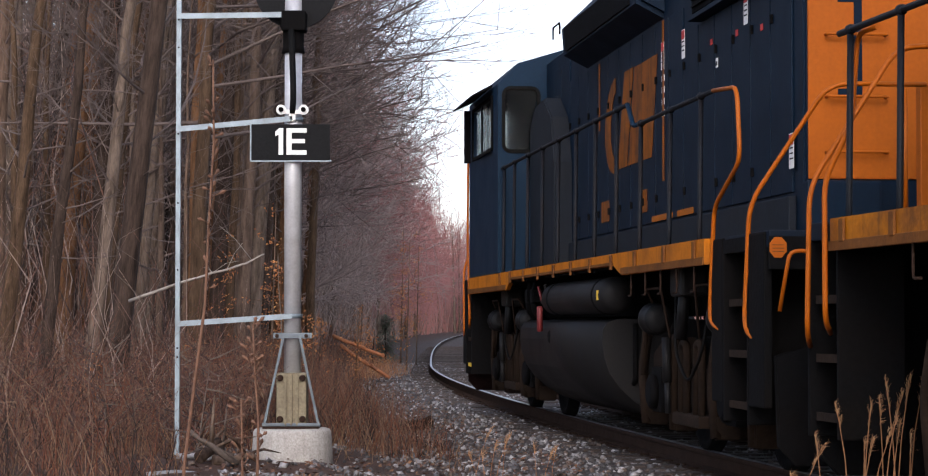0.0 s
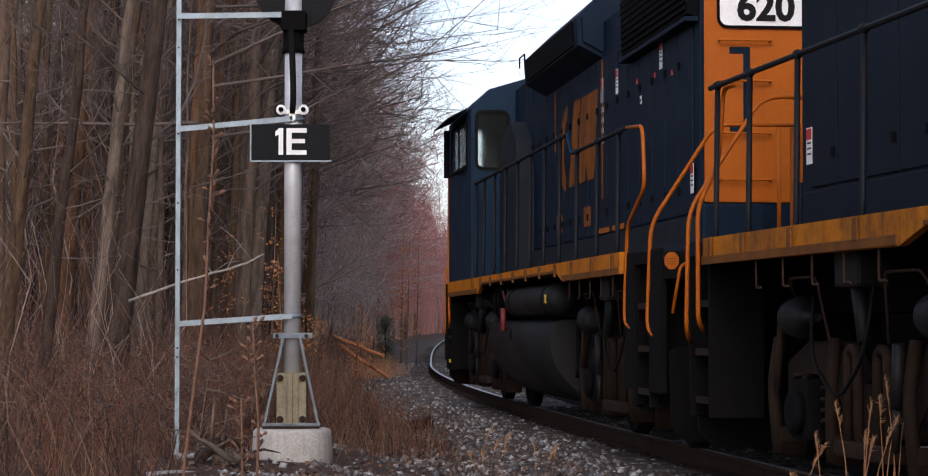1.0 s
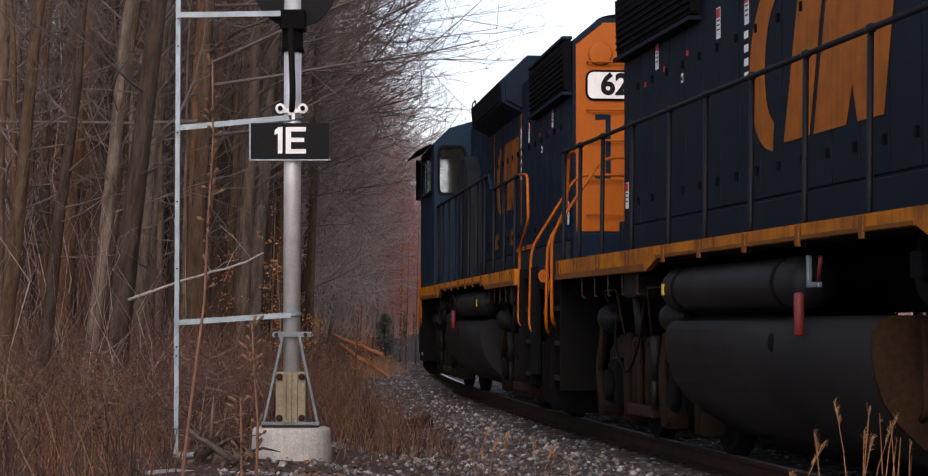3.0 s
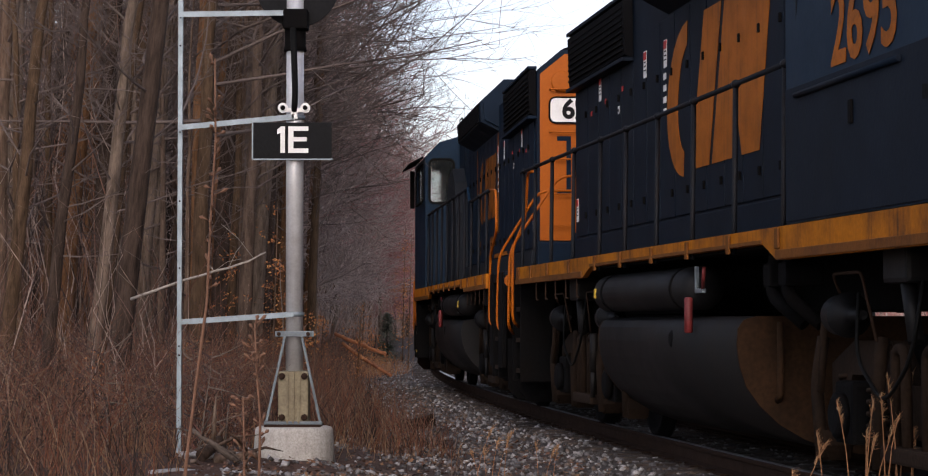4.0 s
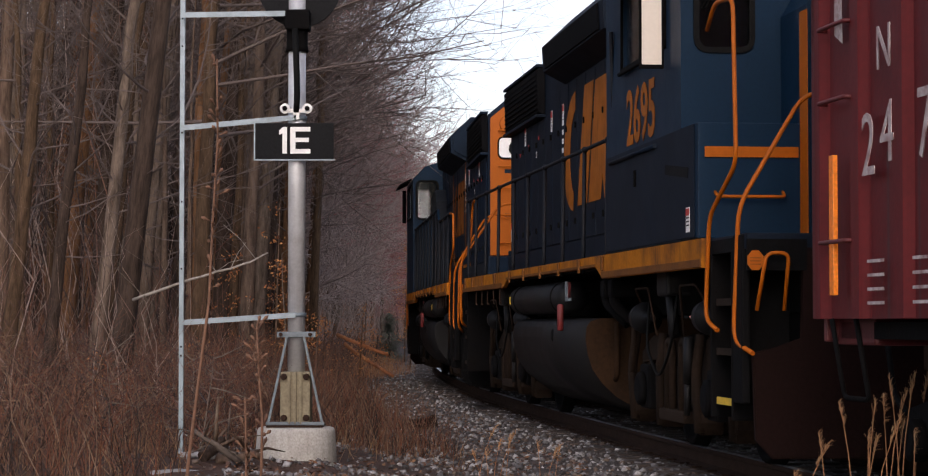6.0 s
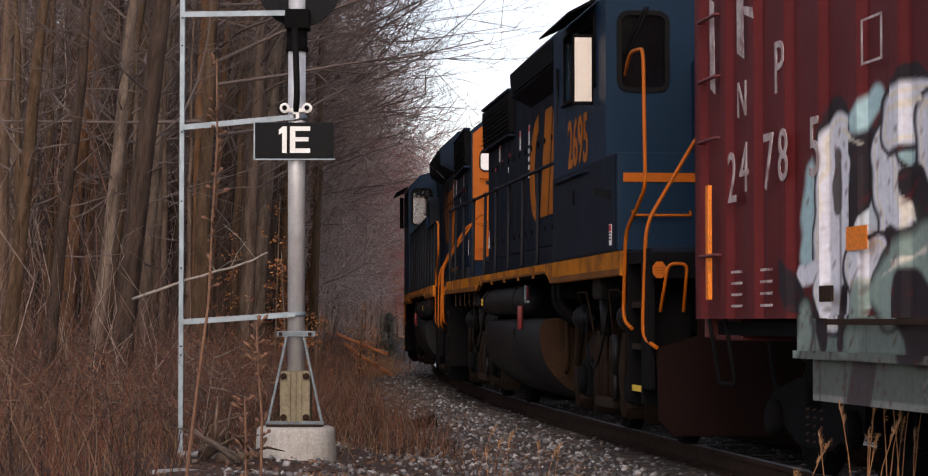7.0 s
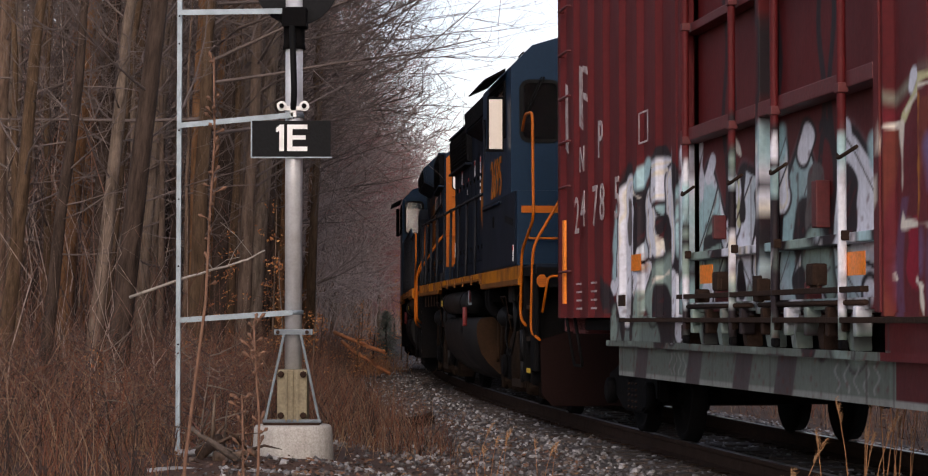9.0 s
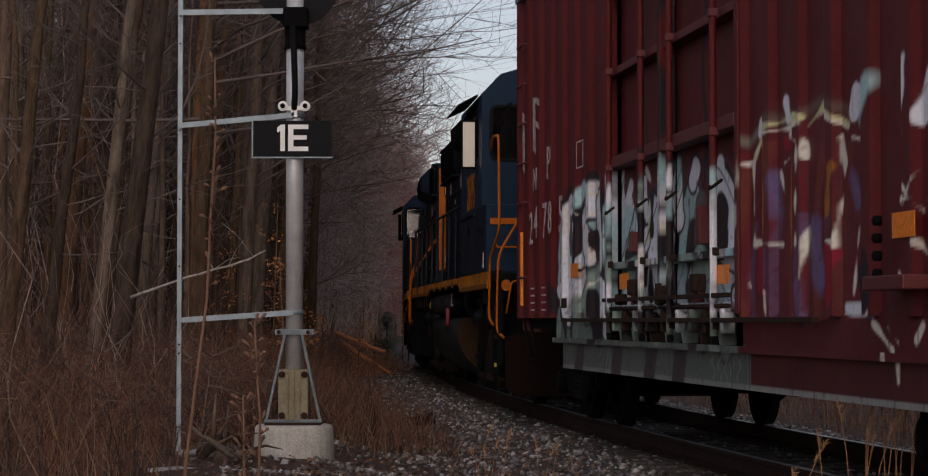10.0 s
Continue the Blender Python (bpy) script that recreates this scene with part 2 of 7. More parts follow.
def ground_material():
    m = material("ground_soil", (0.058, 0.034, 0.025), 0.95, gloss=0.2, dirt=(0.098, 0.050, 0.031), amount=0.8, scale=1.3, grain=28, bump=0.9)
    t = m.node_tree
    n, l = t.nodes, t.links
    att = n.new("ShaderNodeAttribute")
    att.attribute_name = "gravel"
    vo = n.new("ShaderNodeTexVoronoi")
    vo.inputs["Scale"].default_value = 24
    co = n.new("ShaderNodeTexCoord")
    l.new(co.outputs["Object"], vo.inputs["Vector"])
    ramp = n.new("ShaderNodeValToRGB")
    ramp.color_ramp.elements[0].color, ramp.color_ramp.elements[1].color = (0.025, 0.022, 0.021, 1), (0.11, 0.10, 0.098, 1)
    l.new(vo.outputs["Color"], ramp.inputs[0])
    mx = n.new("ShaderNodeMix")
    mx.data_type = "RGBA"
    base = n["Principled BSDF"].inputs["Base Color"]
    l.new(base.links[0].from_socket, mx.inputs[6])
    l.new(ramp.outputs[0], mx.inputs[7])
    l.new(att.outputs["Fac"], mx.inputs[0])
    l.new(mx.outputs[2], base)
    return m


GROUND = ground_material()


# ---- building helpers ----
def part(name, bm, mat, parent=None, label="", smooth=False):
    """Links a bmesh as one mesh object, under a thing or a part."""
    me = bpy.data.meshes.new(name)
    bmesh.ops.recalc_face_normals(bm, faces=bm.faces)
    if smooth:
        for f in bm.faces:
            f.smooth = len(f.verts) == 4
    bm.to_mesh(me)
    bm.free()
    me.materials.append(mat)
    ob = new(name, me)
    if parent:
        ob.parent = parent
    return tagged(ob, label)


def share(ob, parent, m):
    """Another object on the same mesh."""
    o = new(ob.name.split(".")[0], ob.data)
    o.parent = parent
    o.matrix_local = m
    if "label" in ob:
        o["label"] = ob["label"]
    return o


def box(bm, x0, x1, y0, y1, z0, z1, bevel=0.0, m=None):
    vs = [bm.verts.new(p) for p in ((x0, y0, z0), (x1, y0, z0), (x1, y1, z0), (x0, y1, z0), (x0, y0, z1), (x1, y0, z1), (x1, y1, z1), (x0, y1, z1))]
    fs = [bm.faces.new([vs[i] for i in q]) for q in ((3, 2, 1, 0), (4, 5, 6, 7), (0, 1, 5, 4), (1, 2, 6, 5), (2, 3, 7, 6), (3, 0, 4, 7))]
    if m:
        bmesh.ops.transform(bm, matrix=m, verts=vs)
    if bevel:
        es = list({e for f in fs for e in f.edges})
        bmesh.ops.bevel(bm, geom=es, offset=bevel, segments=2, affect="EDGES", profile=0.6)
    return bm


def prism(bm, prof, a0, a1, axis="x", bevel=0.0):
    """A profile drawn across, pushed along an axis: (y, z) along x, (x, z) along y, (x, y) along z."""
    put = {"x": lambda a, p: (a, p[0], p[1]), "y": lambda a, p: (p[0], a, p[1]), "z": lambda a, p: (p[0], p[1], a)}[axis]
    lo = [bm.verts.new(put(a0, p)) for p in prof]
    hi = [bm.verts.new(put(a1, p)) for p in prof]
    k = len(prof)
    fs = [bm.faces.new(lo), bm.faces.new(hi[::-1])]
    for i in range(k):
        fs.append(bm.faces.new((lo[i], hi[i], hi[(i + 1) % k], lo[(i + 1) % k])))
    if bevel:
        es = [e for f in fs[:2] for e in f.edges]
        bmesh.ops.bevel(bm, geom=es, offset=bevel, segments=2, affect="EDGES")
    return bm


def tube(bm, pts, r, n=8, radii=None):
    """A round bar through the points, with closed ends."""
    pts = [Vector(p) for p in pts]
    rings = []
    side = None
    for i, p in enumerate(pts):
        d = (pts[min(i + 1, len(pts) - 1)] - pts[max(i - 1, 0)]).normalized()
        if side is None:
            side = d.orthogonal().normalized()
        side = (side - d * side.dot(d)).normalized()
        up = d.cross(side)
        rad = radii[i] if radii else r
        rings.append([bm.verts.new(p + (side * math.cos(a) + up * math.sin(a)) * rad) for a in (2 * math.pi * k / n for k in range(n))])
    for a, b in zip(rings, rings[1:]):
        for k in range(n):
            f = bm.faces.new((a[k], a[(k + 1) % n], b[(k + 1) % n], b[k]))
            f.smooth = True
    bm.faces.new(rings[0][::-1])
    bm.faces.new(rings[-1])
    return bm


def bent(pts, r=0.08, k=4):
    """Rounds the corners of a polyline."""
    pts = [Vector(p) for p in pts]
    out = [pts[0]]
    for a, b, c in zip(pts, pts[1:], pts[2:]):
        u, v = (a - b), (c - b)
        s = min(r, u.length * 0.45, v.length * 0.45)
        p, q = b + u.normalized() * s, b + v.normalized() * s
        for i in range(k + 1):
            t = i / k
            out.append(p * (1 - t) ** 2 + b * 2 * t * (1 - t) + q * t * t)
    return out + [pts[-1]]


def lathe(bm, prof, centre, axis="y", n=24):
    """Turns a profile of (along, radius) round an axis through the centre."""
    c = Vector(centre)
    rings = []
    for a, r in prof:
        ring = []
        for k in range(n):
            w = 2 * math.pi * k / n
            p, q = math.cos(w) * r, math.sin(w) * r
            off = {"x": (a, p, q), "y": (p, a, q), "z": (p, q, a)}[axis]
            ring.append(bm.verts.new(c + Vector(off)))
        rings.append(ring)
    for a, b in zip(rings, rings[1:]):
        for k in range(n):
            f = bm.faces.new((a[k], a[(k + 1) % n], b[(k + 1) % n], b[k]))
            f.smooth = True
    bm.faces.new(rings[0][::-1])
    bm.faces.new(rings[-1])
    return bm


def lettering(name, text, size, mat, parent, m, squeeze=1.0, thick=0.002, label="", bold=0.0):
    """Raised flat letters as a mesh; m carries them from the x-y plane to their place."""
    cu = bpy.data.curves.new(name, "FONT")
    cu.body, cu.size, cu.extrude, cu.resolution_u = text, size, thick, 3
    cu.offset = bold
    cu.align_x, cu.align_y = "CENTER", "CENTER"
    tmp = bpy.data.objects.new(name, cu)
    me = bpy.data.meshes.new_from_object(tmp)
    bpy.data.objects.remove(tmp)
    me.transform(Matrix.Diagonal((squeeze, 1, 1, 1)))
    me.materials.clear()
    me.materials.append(mat)
    ob = new(name, me)
    ob.parent = parent
    ob.matrix_local = m
    return tagged(ob, label)


def flat_mesh(name, verts, faces, mat, smooth=False):
    me = bpy.data.meshes.new(name)
    me.from_pydata(verts, [], faces)
    if smooth:
        me.shade_smooth()
    me.materials.append(mat)
    return me


# ---- the line of the track ----
HEAD0, X0, K0, K1, KFAR = -0.17058, 5.8931, 0.001976, 1.67e-5, 0.000249
TS = np.arange(-80, 420, 0.5)
TK = np.where(TS > 62, KFAR, K0 + K1 * TS)
TH = np.cumsum(TK) * 0.5
TH += HEAD0 - np.interp(0, TS, TH)
TX = np.cumsum(np.sin(TH)) * 0.5
TY = np.cumsum(np.cos(TH)) * 0.5
TX += X0 - np.interp(0, TS, TX)
TY -= np.interp(0, TS, TY)


def track_at(s):
    return float(np.interp(s, TS, TX)), float(np.interp(s, TS, TY)), float(np.interp(s, TS, TH))


def beside(s, d, z=0.0):
    """A point at the distance s along the track, d to its left."""
    x, y, h = track_at(s)
    return (x - d * math.cos(h), y + d * math.sin(h), z)


def left_of(x, y):
    """How far points lie to the left of the track."""
    return (np.interp(y, TY, TX) - x) * np.cos(np.interp(y, TY, TH))


def ground_z(x, y):
    x, y = np.asarray(x, float), np.asarray(y, float)
    d = left_of(x, y)
    prof = np.interp(d, [-60, -12, -7, -4.5, -3.2, -1.75, 1.75, 2.5, 3.3, 4.2, 9, 14, 40, 90], [0.6, -0.1, -0.3, -0.45, -0.42, -0.20, -0.20, -0.27, -0.24, -0.12, -0.06, 0.0, 0.5, 1.2])
    rough = 0.05 * np.sin(x * 1.7 + 0.6 * np.sin(y * 0.9)) * np.sin(y * 1.3 + 1) + 0.03 * np.sin(x * 4.1 + y * 2.3)
    return prof + rough * np.clip((np.abs(d) - 2.2) / 2, 0, 1)


# ---- ground, track ----
def build_ground():
    near_x = np.arange(-24, 16, 0.2)
    near_y = np.arange(8, 60, 0.25)
    far = np.array([3, 8, 16, 30, 60, 120, 250, 600, 1500, 4000], float)
    xs = np.concatenate([-24 - far[::-1], near_x, 16 + far])
    ys = np.concatenate([8 - far[::-1], near_y, np.arange(60, 160, 2.0), 160 + far])
    gx, gy = np.meshgrid(xs, ys)
    gz = ground_z(gx, gy)
    nx, ny = len(xs), len(ys)
    verts = np.stack([gx, gy, gz], -1).reshape(-1, 3)
    i = np.arange(nx * ny).reshape(ny, nx)
    faces = np.stack([i[:-1, :-1], i[:-1, 1:], i[1:, 1:], i[1:, :-1]], -1).reshape(-1, 4)
    me = flat_mesh("ground", verts.tolist(), faces.tolist(), GROUND, True)
    d = left_of(gx, gy).ravel()
    patch = 0.5 + 0.5 * np.sin(gx * 2.1 + np.sin(gy * 1.3) * 2).ravel() * np.sin(gy * 0.8 + gx).ravel()
    g = np.interp(d, [-5, -3.4, -2.4, 2.1, 3.0, 4.6], [0.0, 0.25, 0.95, 0.95, 0.45, 0.0]) * (0.55 + 0.45 * patch)
    att = me.attributes.new("gravel", "FLOAT", "POINT")
    att.data.foreach_set("value", g.astype(np.float32))
    tagged(new("ground", me), "brown leaf-strewn soil with grey ballast along the track", "ground", kind="structure")


def build_track():
    track = tagged(new("railway_track"), "single curved railway track on weathered timber ties in grey ballast", "railway track", kind="structure")
    prof = [(-0.07, -0.165), (0.07, -0.165), (0.07, -0.152), (0.012, -0.135), (0.010, -0.045), (0.036, -0.036), (0.037, -0.008), (0.028, 0.0), (-0.028, 0.0), (-0.037, -0.008), (-0.036, -0.036), (-0.010, -0.045), (-0.012, -0.135), (-0.07, -0.152)]
    ss = np.concatenate([np.arange(-20, 110, 1.0), np.arange(110, 331, 5.0)])
    for side in (0.755, -0.755):
        bm = bmesh.new()
        top = bmesh.new()
        rings = []
        for s in ss:
            rings.append([bm.verts.new(beside(s, side + p, z)) for p, z in prof])
        for a, b in zip(rings, rings[1:]):
            for k in range(len(prof)):
                bm.faces.new((a[k], b[k], b[(k + 1) % len(prof)], a[(k + 1) % len(prof)]))
        rail = part("rail", bm, RUST, track, "rusty steel rail with a worn bright head")
        rings = []
        for s in ss:
            rings.append([top.verts.new(beside(s, side + p, z)) for p, z in ((-0.031, -0.004), (0.031, -0.004), (0.026, 0.003), (-0.026, 0.003))])
        for a, b in zip(rings, rings[1:]):
            for k in range(4):
                top.faces.new((a[k], b[k], b[(k + 1) % 4], a[(k + 1) % 4]))
        part("running_surface", top, STEEL, rail, "polished steel railhead")
    bm = box(bmesh.new(), -0.115, 0.115, -1.3, 1.3, -0.36, -0.172, 0.012)
    first = part("tie", bm, TIMBER, track)
    bm = box(bmesh.new(), -0.13, 0.13, -0.16, 0.16, -0.171, -0.155, 0.004)
    plate = part("tie_plate", bm, RUST, first)
    plate.matrix_local = pose(0, 0.755, 0)
    share(plate, first, pose(0, -0.755, 0))
    rng = random.Random(3)
    for k in range(230):
        s = 6 + k * 0.53
        x, y, h = track_at(s)
        m = pose(x, y, rng.uniform(-0.012, 0.006), 0, 0, 90 - math.degrees(h) + rng.uniform(-1.5, 1.5))
        if k == 0:
            first.matrix_local = m
        else:
            t = share(first, track, m)
            if k < 70:
                share(plate, t, pose(0, 0.755, 0))
                share(plate, t, pose(0, -0.755, 0))


def scatter(name, base_v, base_f, places, mat, label, category):
    """One mesh of many small pieces: each place is (x, y, z, size, turn matrix)."""
    bv = np.array(base_v, float)
    bf = np.array(base_f, int)
    n = len(places[0])
    P, S, R = places
    v = np.einsum("nij,kj->nki", R, bv) * S[:, None, :] + P[:, None, :]
    f = bf[None] + (np.arange(n) * len(bv))[:, None, None]
    me = bpy.data.meshes.new(name)
    v = v.reshape(-1, 3).astype(np.float32)
    k = bf.shape[1]
    f = f.reshape(-1, k).astype(np.int32)
    me.vertices.add(len(v))
    me.vertices.foreach_set("co", v.ravel())
    me.loops.add(f.size)
    me.loops.foreach_set("vertex_index", f.ravel())
    me.polygons.add(len(f))
    me.polygons.foreach_set("loop_start", np.arange(0, f.size, k, dtype=np.int32))
    me.update(calc_edges=True)
    me.materials.append(mat)
    return tagged(new(name, me), label, category, kind="stuff")


def turns(rng, n, tilt=math.pi):
    a, b, c = rng.uniform(0, 2 * np.pi, n), rng.uniform(-tilt, tilt, n), rng.uniform(-tilt, tilt, n)
    ca, sa, cb, sb, cc, sc = np.cos(a), np.sin(a), np.cos(b), np.sin(b), np.cos(c), np.sin(c)
    z, o = np.zeros(n), np.ones(n)
    rz = np.stack([ca, -sa, z, sa, ca, z, z, z, o], -1).reshape(n, 3, 3)
    rx = np.stack([o, z, z, z, cb, -sb, z, sb, cb], -1).reshape(n, 3, 3)
    ry = np.stack([cc, z, sc, z, o, z, -sc, z, cc], -1).reshape(n, 3, 3)
    return rz @ rx @ ry


def along(rng, n, s0, s1, d0, d1, power=1.0):
    """Random spots beside the track, denser towards s0."""
    s = s0 + (s1 - s0) * rng.uniform(0, 1, n) ** power
    d = rng.uniform(d0, d1, n)
    x, y, h = np.interp(s, TS, TX), np.interp(s, TS, TY), np.interp(s, TS, TH)
    return x - d * np.cos(h), y + d * np.sin(h)


def build_ballast():
    rng = np.random.default_rng(5)
    v = [(1, 0, 0), (-1, 0.1, 0), (0, 1, 0.1), (0.1, -1, 0), (0, 0, 0.8), (0, 0, -0.8)]
    f = [(0, 2, 4), (2, 1, 4), (1, 3, 4), (3, 0, 4), (2, 0, 5), (1, 2, 5), (3, 1, 5), (0, 3, 5)]
    n = 33000
    x, y = along(rng, n, 14, 75, -3.2, 5.4, 1.8)
    d = left_of(x, y)
    keep = (rng.uniform(0, 1, n) < np.interp(d, [-3.2, -2.2, 2.0, 2.8, 3.9, 5.4], [0.2, 1, 1, 0.7, 0.5, 0.2]))
    x, y = x[keep], y[keep]
    n = len(x)
    size = rng.uniform(0.014, 0.042, n)
    S = np.stack([size * rng.uniform(0.7, 1.4, n), size * rng.uniform(0.7, 1.2, n), size * rng.uniform(0.5, 1.0, n)], -1)
    P = np.stack([x, y, ground_z(x, y) + size * 0.35], -1)
    scatter("ballast_stones", v, f, (P, S, turns(rng, n)), STONE, "grey crushed ballast stones beside the rails", "gravel")
    n = 40000
    x, y = along(rng, n, 12, 90, -9, 14, 1.5)
    keep = np.abs(left_of(x, y)) > 1.8
    x, y = x[keep], y[keep]
    n = len(x)
    size = rng.uniform(0.014, 0.038, n)
    leaf = [(-1, 0, 0.1), (0, -0.55, 0), (1, 0, 0.25), (0, 0.55, 0.1)]
    S = np.stack([size, size, size], -1)
    P = np.stack([x, y, ground_z(x, y) + rng.uniform(0.005, 0.03, n)], -1)
    scatter("fallen_leaves", leaf, [(0, 1, 2, 3)], (P, S, turns(rng, n, 0.5)), LITTER, "brown fallen leaves strewn over the ground", "leaves")


def build_edge_litter():
    rng = np.random.default_rng(6)
    n = 7000
    x, y = along(rng, n, 15, 85, 1.75, 5.0, 1.2)
    size = rng.uniform(0.012, 0.034, n)
    leaf = [(-1, 0, 0.1), (0, -0.55, 0), (1, 0, 0.25), (0, 0.55, 0.1)]
    P = np.stack([x, y, ground_z(x, y) + rng.uniform(0.02, 0.05, n)], -1)
    scatter("edge_leaves", leaf, [(0, 1, 2, 3)], (P, np.stack([size] * 3, -1), turns(rng, n, 0.6)), LITTER, "red-brown leaves drifted along the ballast", "leaves")
    n = 2600
    x, y = along(rng, n, 24, 56, 4.0, 10, 1.1)
    keep = np.sin(x * 1.7 + 1) * np.sin(y * 0.7 + x * 0.4) > 0.15
    x, y = x[keep], y[keep]
    n = len(x)
    stems("russet_clumps", rng, x, y, rng.uniform(0.35, 1.0, n), rng.uniform(0.1, 0.6, n), rng.uniform(0.003, 0.006, n), RUSSET, "russet grass clumps among the brush", "grass", droop=0.25)
    n = 520
    x, y = rng.normal(-2.3, 0.45, n), rng.normal(57, 2.0, n)
    stems("russet_grass", rng, x, y, rng.uniform(0.25, 0.75, n), rng.uniform(0.1, 0.5, n), rng.uniform(0.003, 0.007, n), RUSSET, "bright russet dead grass by the fallen logs", "grass", droop=0.15)


def stems(name, rng, x, y, height, lean, width, mat, label, category, segs=3, droop=0.0):
    """Thin bent stalks, three-sided, in one mesh."""
    n = len(x)
    z = ground_z(x, y) - 0.03
    az = rng.uniform(0, 2 * np.pi, n)
    dx, dy = np.cos(az) * lean, np.sin(az) * lean
    verts = np.zeros((n, segs + 1, 3, 3))
    wob = rng.normal(0, 0.065, (n, segs + 1, 2)) * height[:, None, None]
    wob[:, 0] = 0
    for k in range(segs + 1):
        t = k / segs
        cx = x + dx * height * t ** 1.5 + wob[:, k, 0]
        cy = y + dy * height * t ** 1.5 + wob[:, k, 1]
        cz = z + height * (t - droop * t ** 3)
        w = width * (1 - 0.8 * t)
        for j in range(3):
            a = 2 * np.pi * j / 3
            verts[:, k, j] = np.stack([cx + np.cos(a) * w, cy + np.sin(a) * w, cz], -1)
    faces = []
    for k in range(segs):
        for j in range(3):
            a, b = k * 3 + j, k * 3 + (j + 1) % 3
            faces.append((a, b, b + 3, a + 3))
    f = np.array(faces)[None] + (np.arange(n) * (segs + 1) * 3)[:, None, None]
    f = f.reshape(-1, 4).astype(np.int32)
    v = verts.reshape(-1, 3).astype(np.float32)
    me = bpy.data.meshes.new(name)
    me.vertices.add(len(v))
    me.vertices.foreach_set("co", v.ravel())
    me.loops.add(f.size)
    me.loops.foreach_set("vertex_index", f.ravel())
    me.polygons.add(len(f))
    me.polygons.foreach_set("loop_start", np.arange(0, f.size, 4, dtype=np.int32))
    me.update(calc_edges=True)
    me.materials.append(mat)
    return tagged(new(name, me), label, category, kind="stuff")


def build_brush():
    rng = np.random.default_rng(11)
    n = 17000
    x, y = along(rng, n, 15.5, 85, 4.3, 17, 1.4)
    d = left_of(x, y)
    clump = 0.5 + 0.5 * np.sin(x * 1.3 + 2 * np.sin(y * 0.45)) * np.sin(y * 0.8 + x * 0.5)
    h = rng.uniform(0.3, 1.35, n) * (0.5 + 0.7 * clump) * np.interp(d, [4.3, 5.5, 8], [0.5, 0.9, 1.15])
    keep = (x < -2.3 - 0.1 * np.sin(y * 5)) | (y > 20.6)
    x, y, h = x[keep], y[keep], h[keep]
    n = len(x)
    stems("brush", rng, x, y, h, rng.uniform(0.05, 1.1, n), rng.uniform(0.0025, 0.0065, n), BRUSH, "tangled red-brown leafless brush at the wood's edge", "brush", segs=4)
    n = 9500
    x, y = along(rng, n, 23, 95, 2.55, 5.2, 1.25)
    d = left_of(x, y)
    h = rng.uniform(0.2, 1.0, n) * np.interp(d, [2.55, 3.2, 5], [0.35, 0.9, 1.35])
    stems("bank_brush", rng, x, y, h, rng.uniform(0.1, 0.8, n), rng.uniform(0.003, 0.0075, n), BRUSH, "low red-brown brush along the ballast edge", "brush")
    n = 12000
    x, y = along(rng, n, 15.5, 75, 2.7, 14, 1.3)
    keep = (np.sin(x * 0.9 + 1) * np.sin(y * 0.6 + x * 0.3) > -0.2) & ((x < -2.3) | (y > 20.6))
    x, y = x[keep], y[keep]
    n = len(x)
    stems("dry_grass", rng, x, y, rng.uniform(0.15, 0.75, n) * np.interp(left_of(x, y), [2.7, 4], [0.45, 1]), rng.uniform(0.2, 0.9, n), rng.uniform(0.0018, 0.0045, n), STRAW, "pale dry grass among the brush", "grass", droop=0.35)
    n = 900
    x, y = along(rng, n, 21, 60, 4.2, 13, 1.2)
    keep = (x < -2.3) | (y > 20.6)
    x, y = x[keep], y[keep]
    n = len(x)
    stems("canes", rng, x, y, rng.uniform(0.7, 1.9, n), rng.uniform(0.3, 1.3, n), rng.uniform(0.004, 0.009, n), CANE, "arching bare brier canes in the brush", "canes", segs=6, droop=0.45)
    n = 260
    x, y = along(rng, n, 25, 60, 4.6, 13, 1.1)
    stems("leaning_saplings", rng, x, y, rng.uniform(1.4, 4.2, n), rng.uniform(0.15, 0.9, n), rng.uniform(0.004, 0.010, n), CANE, "pale leaning whips crossing before the trunks", "saplings", segs=8, droop=0.25)
    n = 5000
    x, y = along(rng, n, 8, 70, -10, -3.3, 1.0)
    stems("far_bank_brush", rng, x, y, rng.uniform(0.4, 1.3, n), rng.uniform(0.1, 0.8, n), rng.uniform(0.003, 0.008, n), BRUSH, "red-brown brush beyond the track", "brush")
    n = 3000
    x, y = along(rng, n, 15, 75, -12, -3.2, 1.2)
    stems("far_bank_grass", rng, x, y, rng.uniform(0.1, 0.5, n), rng.uniform(0.2, 0.9, n), rng.uniform(0.002, 0.005, n), STRAW, "dry grass beyond the track", "grass", droop=0.35)


